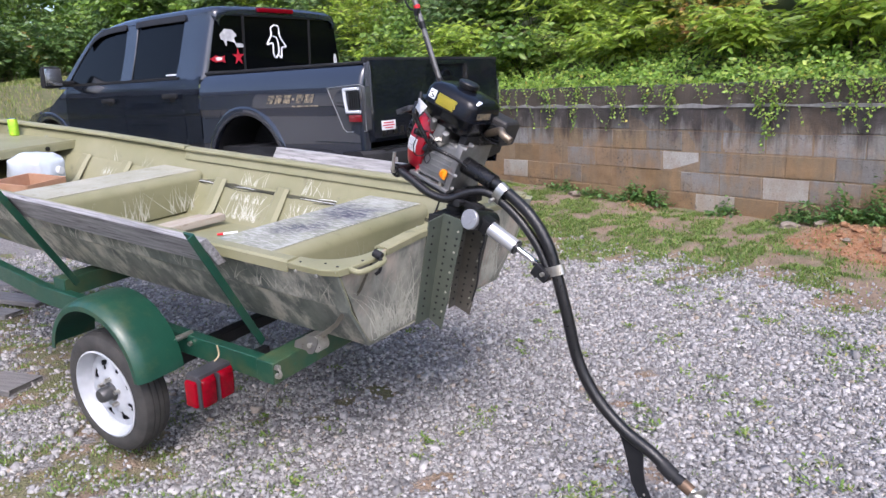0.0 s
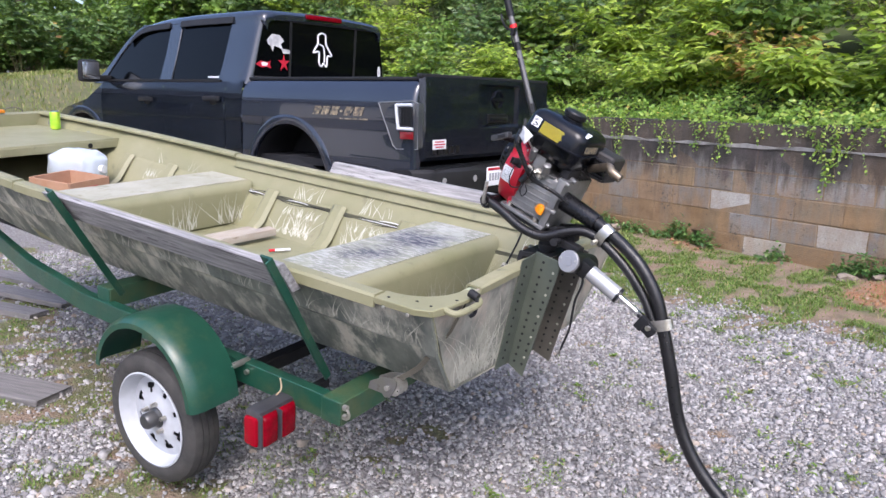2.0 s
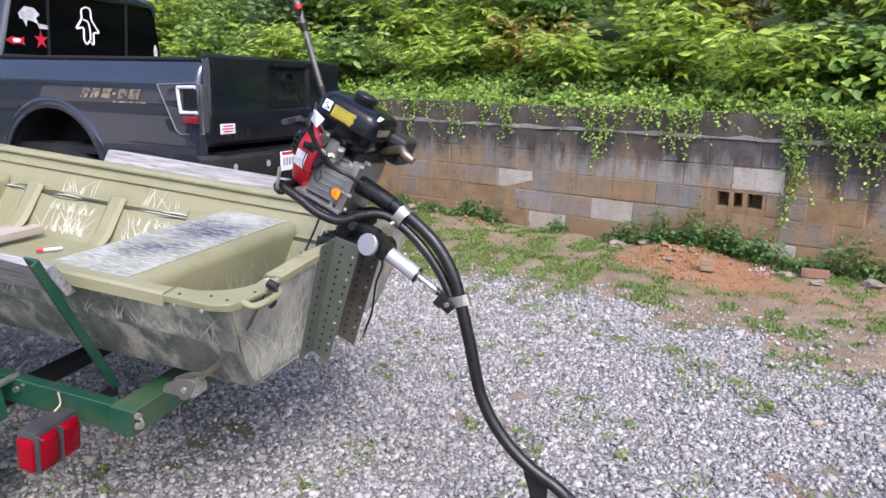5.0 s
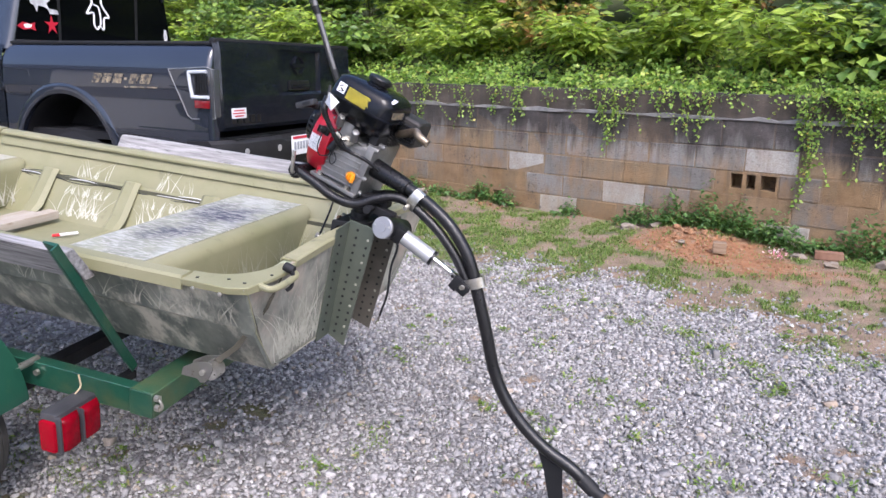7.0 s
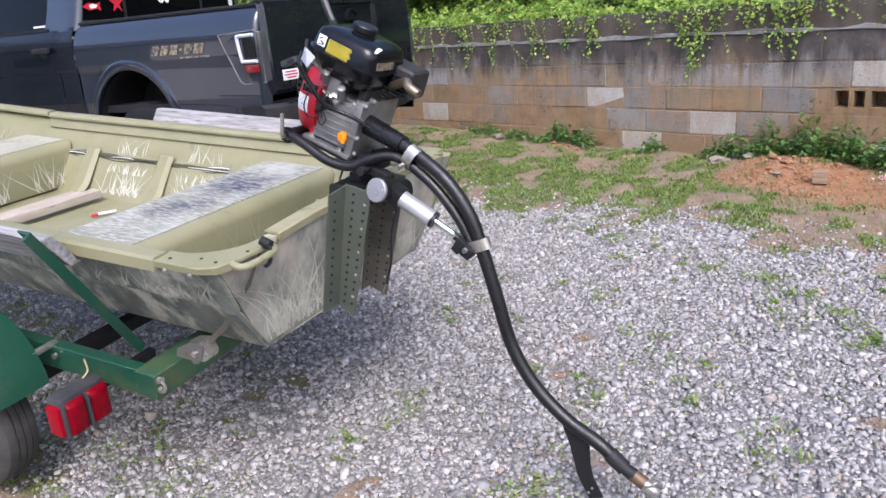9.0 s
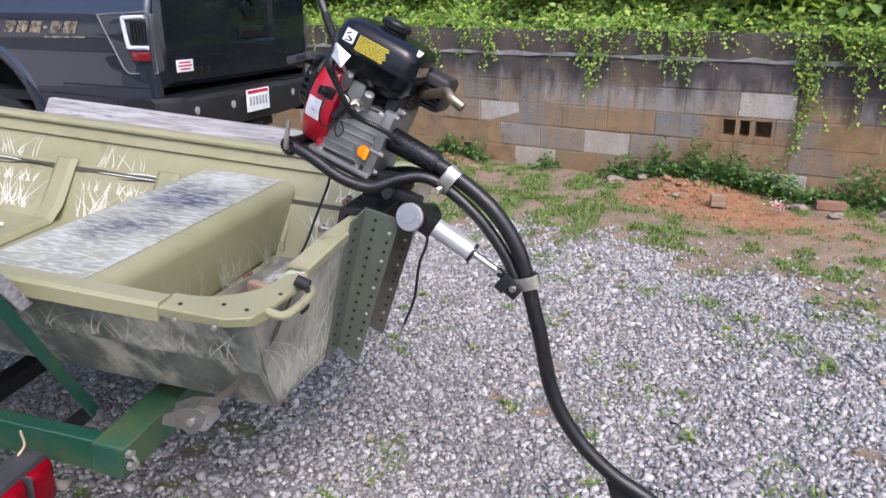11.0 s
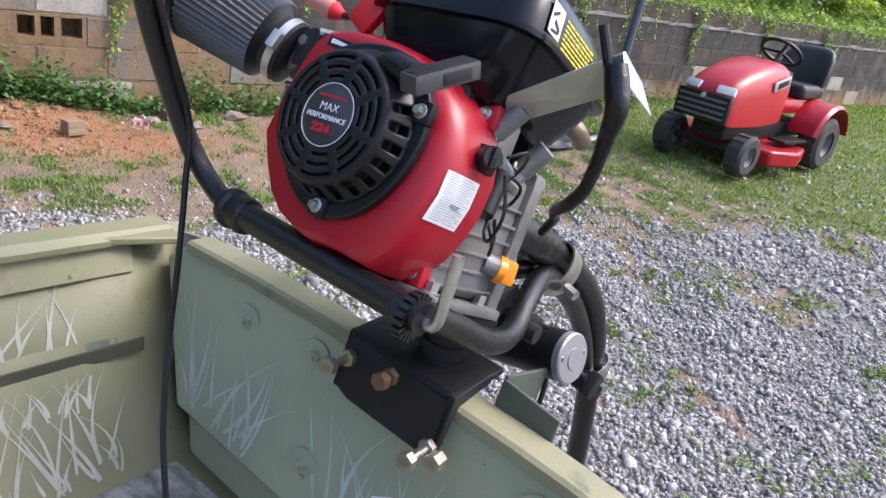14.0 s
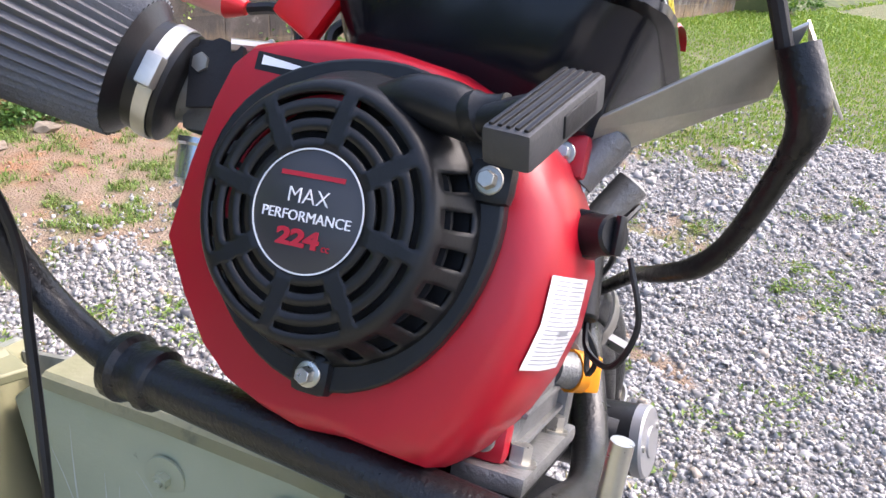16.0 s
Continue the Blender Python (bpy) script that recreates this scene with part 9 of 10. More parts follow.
    # cab back with its three panes
    for sy in (-1, 1):
        bm = B_()
        rows = []
        for z, x in ((1.43, -2.02), (1.5, -2.012), (1.6, -2.004), (1.7, -1.997), (1.8, -1.989), (1.9, -1.98), (1.98, -1.973), (2.04, -1.968)):
            y1 = half_width(z)
            y0 = y1 - 0.07 - 0.03 * max(0, z - 1.8)
            lean = 0.05 + 0.06 * (2.04 - z)
            rows.append([Vector((x, sy * y0, z)), Vector((x - 0.004, sy * (y1 - 0.05), z)), Vector((x - 0.016, sy * (y1 - 0.022), z)), Vector((x - 0.04, sy * (y1 - 0.006), z)), Vector((x - lean - 0.03, sy * (y1 + 0.001), z)), Vector((x - 0.24, sy * (y1 + 0.0005), z)), Vector((x - 0.24, sy * (y1 - 0.04), z)), Vector((x - 0.06, sy * y0, z))])
        loft(bm, rows)
        part("cab_back_post", bm, TRUCK, truck, smooth=50)
    bm = B_()
    box(bm, (0.05, 1.7, 0.62), (-2.07, 0, 1.16))
    part("cab_back", bm, TRUCK, truck)
    for y0, y1, t0, t1 in ((-0.88, -0.455, -0.765, -0.475), (-0.43, 0.405, -0.455, 0.39), (0.43, 0.88, 0.415, 0.765)):
        bm = B_()
        q = [(-2.012, y0, 1.485), (-2.012, y1, 1.485), (-1.971, t1, 2.015), (-1.971, t0, 2.015)]
        a = [bm.verts.new(p) for p in q]
        b = [bm.verts.new((p[0] - 0.006, p[1], p[2])) for p in q]
        bm.faces.new(a); bm.faces.new(b[::-1])
        for k in range(4):
            bm.faces.new((a[k], a[(k + 1) % 4], b[(k + 1) % 4], b[k]))
        part("rear_pane", bm, TINT, truck, "dark tinted rear window pane")
    for y in (-0.455, 0.41):
        bm = B_()
        box(bm, (0.012, 0.026, 0.53), (0, 0, 0), Matrix.Translation((-1.99, y, 1.75)) @ Matrix.Rotation(radians(4.5), 4, "Y"))
        part("pane_divider", bm, TRUCK_TRIM, truck)
    for z, w in ((1.488, 1.76), (2.022, 1.53)):
        bm = B_()
        box(bm, (0.03, w, 0.03), (-2.0 if z < 1.6 else -1.975, 0, z), bevel=0.008)
        part("window_seal", bm, TRUCK_TRIM, truck)
    bm = B_()
    box(bm, (0.05, 0.46, 0.045), (-1.955, -0.055, 2.072), bevel=0.014)
    part("high_brake_lamp", bm, RED_LENS, truck)

    def pane_m(y, z):
        return Matrix.Translation((-2.006 + (z - 1.485) * 0.0787 + 0.003, y, z)) @ Matrix.Rotation(radians(90), 4, "Z") @ Matrix.Rotation(radians(90), 4, "X")

    # window decals as plain shapes
    bm = B_()
    prism(bm, [(-0.10, 0.02), (-0.04, 0.075), (0.05, 0.07), (0.10, 0.02), (0.06, -0.01), (0.085, -0.06), (0.04, -0.04), (-0.02, -0.03), (-0.035, -0.085), (-0.06, -0.03), (-0.09, -0.02)], 0, 0.002, pane_m(-0.64, 1.81))
    part("window_decal", bm, PEARL, truck, "white and grey window decal")
    bm = B_()
    prism(bm, [(-0.09, 0), (-0.03, 0.032), (0.04, 0.02), (0.085, 0.035), (0.075, 0), (0.085, -0.035), (0.04, -0.02), (-0.03, -0.03)], 0, 0.002, pane_m(-0.775, 1.61))
    part("window_decal", bm, RED_INK, truck, "small red lozenge window decal")
    bm = B_()
    prism(bm, [(-0.035, 0.012), (0.0, 0.02), (0.045, 0.012), (0.03, -0.012), (-0.02, -0.015)], 0.002, 0.004, pane_m(-0.77, 1.61))
    part("window_decal", bm, WHITE_INK, truck)
    bm = B_()
    prism(bm, [(math.sin(k * math.pi / 5) * (0.075 if k % 2 == 0 else 0.027), math.cos(k * math.pi / 5) * (0.085 if k % 2 == 0 else 0.03)) for k in range(10)], 0, 0.002, pane_m(-0.535, 1.63))
    part("window_decal", bm, RED_INK, truck, "red star window decal")
    bm = B_()
    prism(bm, [(-0.05, 0.02), (0.05, 0.012), (0.055, -0.02), (-0.03, -0.022)], 0, 0.002, pane_m(-0.52, 1.74))
    part("window_decal", bm, PEARL, truck)
    bm = B_()
    loop = [(0, 0.16), (0.05, 0.14), (0.06, 0.05), (0.13, -0.05), (0.075, -0.06), (0.06, -0.16), (0.02, -0.13), (-0.01, -0.16), (-0.04, -0.12), (-0.04, -0.02), (-0.11, -0.03), (-0.05, 0.06), (-0.05, 0.13), (0, 0.16)]
    m = pane_m(-0.06, 1.78)
    tube(bm, [m @ Vector((x, y, 0.001)) for x, y in loop], 0.0085, seg=6, n=4)
    tube(bm, [m @ Vector((x, y, 0.001)) for x, y in ((-0.03, 0.05), (0.02, 0.03), (0.035, -0.06), (0.03, -0.12))], 0.0075, seg=6, n=3)
    part("window_decal", bm, WHITE_INK, truck, "white outline window decal")
    bm = B_()
    prism(bm, [(-0.02, -0.06), (0.02, -0.06), (0.026, 0.0), (0.01, 0.06), (-0.012, 0.06), (-0.026, 0.0)], 0, 0.002, pane_m(0.79, 1.6))
    part("window_decal", bm, PEARL, truck)
    bm = B_()
    for k in range(7):
        box(bm, (0.022, 0.002, 0.02), (-2.62 + 0.026 * k, -(half_width(1.487) - 0.008), 1.487))
    part("window_lettering", bm, WHITE_INK, truck)
    # bonnet, windscreen and nose
    bm = B_()
    rows = []
    for x, z, w in ((-4.62, 1.42, 0.86), (-4.8, 1.36, 0.86), (-5.3, 1.27, 0.84), (-5.7, 1.20, 0.8), (-5.88, 1.10, 0.76), (-5.92, 0.95, 0.74)):
        top = [Vector((x, u * w, z - 0.05 * abs(u) ** 3 - (0.02 if 0.35 > abs(u) else 0))) for u in np.linspace(-1, 1, 11)]
        rows.append(top + [Vector((p.x + 0.02, p.y, p.z - 0.09)) for p in top[::-1]])
    loft(bm, rows)
    part("bonnet", bm, TRUCK, truck, smooth=40)
    bm = B_()
    loft(bm, [[Vector((x, y, z)) for y in np.linspace(-w, w, 7)] for x, z, w in ((-4.7, 1.42, 0.84), (-4.4, 1.72, 0.8), (-4.1, 1.96, 0.73))], closed=False, caps=False)
    bmesh.ops.solidify(bm, geom=list(bm.faces), thickness=0.006)
    part("windscreen", bm, TINT, truck)
    bm = B_()
    box(bm, (0.22, 1.7, 0.4), (-5.83, 0, 0.68), bevel=0.07)
    part("front_bumper", bm, TRUCK_TRIM, truck)
    bm = B_()
    box(bm, (0.1, 1.1, 0.25), (-5.85, 0, 0.98), bevel=0.03)
    part("grille", bm, BLACK_MATT, truck)


def truck_tail():
    # tailgate with raised border and sunk middle panel
    bm = B_()
    xs = [(-0.94, 0.0), (-0.90, 0.03), (-0.22, 0.038), (-0.185, 0.012), (0.375, 0.012), (0.41, 0.038), (0.92, 0.03), (0.96, 0.0)]
    zrows = [(0.86, -0.02), (0.89, 0.0), (1.10, 0.004), (1.125, 0.0), (1.44, 0.0), (1.455, -0.004), (1.49, -0.012), (1.50, -0.03)]
    front = []
    for z, dx in zrows:
        inside = 1.115 < z < 1.45
        row = []
        for y, x in xs:
            xx = x if (inside or not -0.2 < y < 0.4) else 0.037
            row.append(Vector((xx + dx, y, z)))
        front.append(row)
    rings = [[bm.verts.new(p) for p in r] for r in front]
    for a, b in zip(rings, rings[1:]):
        for k in range(len(a) - 1):
            bm.faces.new((a[k], a[k + 1], b[k + 1], b[k]))
    bmesh.ops.solidify(bm, geom=list(bm.faces), thickness=0.05)
    gate = part("tailgate", bm, TRUCK, truck, smooth=28)
    bm = B_()
    box(bm, (0.05, 1.9, 0.035), (-0.01, 0.01, 1.497), bevel=0.012)
    part("gate_cap", bm, TRUCK_TRIM, truck)
    bm = B_()
    box(bm, (0.03, 0.30, 0.075), (0.014, 0.10, 1.175), bevel=0.012)
    part("gate_handle", bm, BLACK_PL, gate)
    bm = B_()
    box(bm, (0.02, 0.26, 0.03), (0.026, 0.10, 1.165), bevel=0.008)
    part("handle_slot", bm, BLACK_TANK, gate)
    badge = Matrix.Translation((0.016, 0.10, 1.335)) @ axis_to((0, 0, 0), (1, 0, 0))
    bm = B_()
    lathe(bm, [(0.062, 0), (0.078, 0), (0.078, 0.008), (0.07, 0.012), (0.062, 0.008)], badge, seg=32, close=True)
    box(bm, (0.012, 0.2, 0.035), (0.021, 0.10, 1.335), bevel=0.004)
    part("gate_badge", bm, BLACK_TANK, gate, "dark ring-and-bar badge")
    for k in range(5):
        bm = B_()
        box(bm, (0.004, 0.05, 0.055), (0.036, -0.795 + k * 0.075, 0.94), bevel=0.0015)
        part("raised_mark", bm, DARK_STEEL, gate)
    for k in range(5):
        bm = B_()
        box(bm, (0.004, 0.036, 0.03), (0.036, 0.60 + k * 0.055, 1.02), bevel=0.001)
        part("raised_mark", bm, DARK_STEEL, gate)
    bm = B_()
    box(bm, (0.003, 0.17, 0.075), (0.0375, -0.735, 0.985), bevel=0.001)
    st_ = part("sticker", bm, STICKER, gate, "white sticker with red edging")
    for z, w in ((1.005, 0.12), (0.985, 0.14), (0.965, 0.1)):
        bm = B_()
        box(bm, (0.001, w, 0.010), (0.0395, -0.735, z))
        part("print_bar", bm, RED_INK, st_)
    for s in (-1, 1):
        # lamp body wrapped round the corner
        bm = B_()
        prof = [(-0.36, 1.295), (-0.02, 1.312), (0.01, 1.295), (0.014, 0.955), (-0.17, 0.95), (-0.205, 0.975)]
        a = [bm.verts.new((x, s * (half_width(z) + 0.008 - (0.03 if x > 0 else 0)), z)) for x, z in prof]
        b = [bm.verts.new((x, s * (half_width(z) - 0.12), z)) for x, z in prof]
        n = len(a)
        bm.faces.new(a); bm.faces.new(b[::-1])
        for k in range(n):
            bm.faces.new((a[k], a[(k + 1) % n], b[(k + 1) % n], b[k]))
        lamp = part("tail_lamp", bm, LAMP_GLASS, truck, "smoked wrap-round tail lamp", bevel=0.012)
        bm = B_()
        tube(bm, [(x, s * (half_width(z) + 0.007 - (0.03 if x > 0 else 0)), z) for x, z in prof + prof[:1]], 0.004, seg=6, n=1)
        part("lamp_rim", bm, GREY_TRIM, lamp)
        y1 = lambda z: s * (half_width(z) + 0.012)
        bm = B_()
        tube(bm, [(x, y1(z), z) for x, z in ((-0.02, 1.282), (-0.155, 1.278), (-0.172, 1.262), (-0.15, 1.12), (-0.138, 1.105), (-0.01, 1.105))], 0.013, seg=8, n=3)
        part("light_bar", bm, LENS_WHITE, lamp, "white light bar")
        bm = B_()
        for k in range(5):
            box(bm, (0.014, 0.01, 0.13), (-0.108 + 0.022 * k, y1(1.17), 1.195))
        part("led_grid", bm, BLACK_PL, lamp)
        bm = B_()
        box(bm, (0.13, 0.012, 0.055), (-0.068, y1(1.05), 1.055), bevel=0.004)
        part("red_reflector", bm, LENS_RED, lamp)
        bm = B_()
        box(bm, (0.012, 0.06, 0.33), (0.016, s * 0.945, 1.13), bevel=0.004)
        part("lamp_return", bm, LAMP_GLASS, lamp)
        # rounded rear corner of the bed
        bm = B_()
        rows = []
        for z in (0.80, 0.9, 1.05, 1.2, 1.3, 1.36, 1.41, 1.44, 1.465):
            w = bed_width(z)
            arc = [Vector((-0.04 + 0.04 * math.sin(a), s * (w - 0.04 + 0.04 * math.cos(a)), z)) for a in np.linspace(0, math.pi / 2, 6)]
            rows.append(arc + [Vector((0.0, s * (w - 0.075), z)), Vector((-0.04, s * (w - 0.075), z))])
        loft(bm, rows)
        part("bed_corner", bm, TRUCK, truck, smooth=50)
        # lower corner panel seam
        bm = B_()
        tube(bm, [(-0.9, s * (half_width(0.82) + 0.001), 0.82), (-0.35, s * (half_width(0.80) + 0.001), 0.80), (-0.30, s * (half_width(0.7) + 0.001), 0.72), (-0.30, s * (half_width(0.55) + 0.001), 0.55)], 0.004, seg=5, n=3)
        part("panel_seam", bm, BLACK_MATT, truck)
        # gilded flank mark: one bar for each sign, a thin line under them
        bars = []
        x = -1.10
        for w, cut in ((0.085, 0.25), (0.09, 0.1), (0.085, 0.0), (0.04, 0.0), (0.085, 0.2), (0.1, 0.0)):
            z0, z1 = (0.35, 0.6) if w < 0.05 else (0.0, 1.0)
            bars.append([(x + 0.03 * z0, 1.185 + 0.07 * z0), (x + w * (1 - cut), 1.185 + 0.07 * z0), (x + w + 0.03 * z1, 1.185 + 0.07 * z1 * (1 - cut)), (x + w * 0.9 + 0.03 * z1, 1.185 + 0.07 * z1), (x + 0.03 * z1, 1.185 + 0.07 * z1)])
            x += w + 0.016
        bars.append([(-0.78, 1.155), (-0.47, 1.155), (-0.465, 1.166), (-0.775, 1.166)])
        for q in bars:
            bm = B_()
            bm.faces.new([bm.verts.new((a, s * (bed_width(b) + 0.003), b)) for a, b in q])
            part("decal_bar", bm, GOLD_INK, truck, "worn gold bar of a flank decal")
    # step bumper
    bm = B_()
    rows = []
    for y in (-1.02, -0.96, -0.82, -0.55, -0.36, -0.3, 0.06, 0.12, 0.3, 0.55, 0.82, 0.96, 1.02):
        e = abs(y) / 1.02
        x = 0.16 - 0.16 * e ** 6
        dip = 0.03 if -0.33 < y < 0.09 else 0.0
        lo = 0.57 + 0.06 * e ** 3
        rows.append([Vector((x - 0.22, y, 0.79)), Vector((x - 0.03, y, 0.80 - dip)), Vector((x, y, 0.775 - dip)), Vector((x + 0.008, y, 0.70)), Vector((x - 0.015, y, lo)), Vector((x - 0.22, y, lo))])
    loft(bm, rows)
    bumper = part("rear_bumper", bm, TRUCK_TRIM, truck, smooth=30)
    for s in (-1, 1):
        for k in range(9):
            bm = B_()
            box(bm, (0.10, 0.035, 0.008), (0.055, s * (0.42 + 0.052 * k), 0.803), bevel=0.003)
            part("step_rib", bm, BLACK_PL, bumper)
        for y in (0.42, 0.78):
            bm = B_()
            lathe(bm, [(0, 0), (0.026, 0), (0.026, 0.004), (0.018, 0.006), (0.0, 0.005)], Matrix.Translation((0.163 - (0.035 if y > 0.7 else 0), s * y, 0.71)) @ axis_to((0, 0, 0), (1, 0, 0)), seg=18)
            part("parking_sensor", bm, SILVER, bumper)
    bm = B_()
    box(bm, (0.004, 0.305, 0.155), (0.176, -0.12, 0.712), bevel=0.0015)
    plate = part("number_plate", bm, STICKER, bumper, "white plate with dark bars")
    bm = B_()
    box(bm, (0.003, 0.27, 0.02), (0.1795, -0.12, 0.772))
    part("print_bar", bm, RED_INK, plate)
    for k in range(6):
        bm = B_()
        box(bm, (0.003, 0.026, 0.062), (0.1795, -0.225 + 0.042 * k, 0.708))
        part("print_bar", bm, INK, plate)
    bm = B_()
    box(bm, (0.2, 0.09, 0.09), (0.07, -0.1, 0.50), bevel=0.008)
    box(bm, (0.12, 0.9, 0.07), (-0.05, -0.1, 0.50), bevel=0.01)
    part("tow_hitch", bm, BLACK_MATT, truck)


def truck_wheels():
    for ax in ARCHES:
        for s in (-1, 1):
            m = Matrix.Translation((ax, s * 0.79, 0.415)) @ axis_to((0, 0, 0), (0, s, 0))
            bm = B_()
            lathe(bm, [(0.26, -0.13), (0.35, -0.14), (0.405, -0.12), (0.415, -0.09), (0.415, 0.09), (0.405, 0.12), (0.35, 0.14), (0.26, 0.13), (0.25, 0.0)], m, seg=40, close=True)
            w = part("tyre", bm, BLACK_MATT, truck)
            bm = B_()
            lathe(bm, [(0.255, -0.1), (0.265, 0.1), (0.24, 0.11), (0.2, 0.05), (0.08, 0.06), (0.07, 0.08), (0, 0.085)], m, seg=30)
            part("rim", bm, DARK_STEEL, w)


truck_body()
truck_cab()
truck_tail()
truck_wheels()

# ---- ride-on mower on the lawn ----
MOWER_RED = mat("mower_red_paint", (0.40, 0.006, 0.018), 0.36, col2=(0.34, 0.006, 0.016), scale=4, coat=0.2)
GREY_PL = mat("grey_moulded_plastic", (0.11, 0.115, 0.12), 0.5)
SEAT = mat("black_seat_vinyl", (0.016, 0.016, 0.018), 0.45, bump=0.1)


def gz(x, y):
    return float(ground_z(x, y)) - 0.012


def build_mower():
    MX, MY = 6.21, -1.99
    mo = thing("ride_on_mower", pose(MX, MY, gz(MX, MY), 0, 0, 184) @ Matrix.Diagonal((0.95, 0.95, 0.95, 1)), "red ride-on lawn mower with black seat parked on grass", "lawn mower")
    # local x forward, z up
    rows = []
    for x, w, z0, z1 in ((0.0, 0.27, 0.42, 0.86), (0.08, 0.275, 0.40, 0.885), (0.3, 0.268, 0.38, 0.865), (0.55, 0.25, 0.37, 0.8), (0.72, 0.235, 0.37, 0.73), (0.81, 0.22, 0.38, 0.66), (0.84, 0.19, 0.4, 0.61)):
        ring = []
        for k in range(15):
            a = math.pi * k / 14
            ring.append(Vector((x, w * math.copysign(abs(math.cos(a)) ** 0.45, math.cos(a)), z0 + (z1 - z0) * math.sin(a) ** 0.4)))
        rows.append(ring)
    bm = B_(); loft(bm, rows)
    hood = part("hood", bm, MOWER_RED, mo, smooth=45)
    bm = B_(); box(bm, (0.06, 0.47, 0.22), (0.835, 0, 0.49), bevel=0.022); grille = part("grille", bm, BLACK_PL, hood, "wide black front grille")
    for k in range(4):
        bm = B_(); box(bm, (0.012, 0.42, 0.018), (0.868, 0, 0.42 + 0.045 * k), bevel=0.004); part("slat", bm, GREY_PL, grille)
    bm = B_(); cyl(bm, (0.866, 0, 0.575), (0.876, 0, 0.575), 0.02, seg=20); part("emblem", bm, SILVER, hood)
    for s in (-1, 1):
        bm = B_(); box(bm, (0.09, 0.15, 0.075), (0.785, s * 0.14, 0.625), Matrix.Rotation(radians(s * 14), 4, "Z") @ Matrix.Rotation(radians(-30), 4, "Y"), bevel=0.02); part("headlamp", bm, LENS_WHITE, hood, "clear headlamp")
        bm = B_(); box(bm, (0.17, 0.014, 0.05), (0.16, s * 0.272, 0.73), Matrix.Rotation(radians(14), 4, "Y"), bevel=0.005); part("side_vent", bm, BLACK_PL, hood)
        bm = B_(); box(bm, (0.25, 0.008, 0.085), (0.17, s * 0.272, 0.73), Matrix.Rotation(radians(14), 4, "Y"), bevel=0.003); part("hood_stripe", bm, SILVER, hood, "silver model stripe without lettering")
        # fender over the rear wheel
        rows = []
        for k in range(13):
            a = radians(10 + 160 * k / 12)
            c, sn = math.cos(a), math.sin(a)
            rows.append([Vector((-0.70 + c * 0.34, s * 0.20, 0.26 + sn * 0.33)), Vector((-0.70 + c * 0.345, s * 0.44, 0.26 + sn * 0.335)), Vector((-0.70 + c * 0.32, s * 0.47, 0.26 + sn * 0.31)), Vector((-0.70 + c * 0.31, s * 0.2, 0.26 + sn * 0.30))])
        bm = B_(); loft(bm, rows); part("fender", bm, MOWER_RED, mo, smooth=40)
        for x, y, r, w, nm in ((0.62, 0.34, 0.17, 0.15, "front"), (-0.70, 0.36, 0.235, 0.2, "rear")):
            m = Matrix.Translation((x, s * y, r)) @ axis_to((0, 0, 0), (0, s, 0))
            bm = B_(); lathe(bm, [(r * 0.5, -w / 2), (r * 0.85, -w / 2 * 1.02), (r, -w * 0.36), (r, w * 0.36), (r * 0.85, w / 2 * 1.02), (r * 0.5, w / 2), (r * 0.48, 0)], m, seg=30, close=True)
            ty = part("tyre", bm, RUBBER, mo)
            for k in range(16):
                bm = B_(); box(bm, (r * 0.16, 0.012, w * 0.7), (0, 0, 0), bevel=0.003)
                bmesh.ops.transform(bm, matrix=m @ Matrix.Rotation(2 * math.pi * k / 16, 4, "Z") @ Matrix.Translation((r * 0.97, 0, 0)), verts=bm.verts)
                part("tread_lug", bm, RUBBER, ty, smooth=0)
            bm = B_(); lathe(bm, [(r * 0.5, -w * 0.3), (r * 0.52, w * 0.4), (r * 0.46, w * 0.42), (r * 0.35, w * 0.2), (r * 0.14, w * 0.25), (0, w * 0.28)], m, seg=24); part("rim", bm, GREY_PL, ty)
        bm = B_(); box(bm, (0.42, 0.16, 0.025), (-0.12, s * 0.34, 0.27), bevel=0.008); part("footrest", bm, BLACK_PL, mo)
    bm = B_(); box(bm, (0.85, 0.40, 0.14), (-0.55, 0, 0.52), bevel=0.05); part("seat_deck", bm, MOWER_RED, mo)
    bm = B_(); box(bm, (1.5, 0.30, 0.14), (-0.1, 0, 0.30), bevel=0.02); part("chassis", bm, BLACK_MATT, mo)
    bm = B_(); box(bm, (0.2, 0.44, 0.3), (-0.02, 0, 0.68), bevel=0.05); part("dashboard", bm, BLACK_PL, mo)
    bm = B_(); cyl(bm, (-0.08, 0, 0.78), (-0.2, 0, 0.95), 0.02); col = part("steering_column", bm, BLACK_PL, mo)
    m = Matrix.Translation((-0.2, 0, 0.95)) @ axis_to((0, 0, 0), (-0.12, 0, 0.17))
    bm = B_(); lathe(bm, [(0.175 + 0.016 * math.cos(a), 0.016 * math.sin(a)) for a in np.linspace(0, 2 * math.pi, 9)[:-1]], m, seg=36, close=True)
    wheel = part("steering_wheel", bm, BLACK_PL, mo)
    for k in range(3):
        a = 2 * math.pi * k / 3
        bm = B_(); cyl(bm, m @ Vector((0, 0, 0)), m @ Vector((math.cos(a) * 0.172, math.sin(a) * 0.172, 0)), 0.014, 0.011, seg=10); part("spoke", bm, BLACK_PL, wheel)
    bm = B_(); box(bm, (0.44, 0.46, 0.13), (-0.60, 0, 0.65), bevel=0.055, seg=4); part("seat_cushion", bm, SEAT, mo, smooth=60)
    rows = []
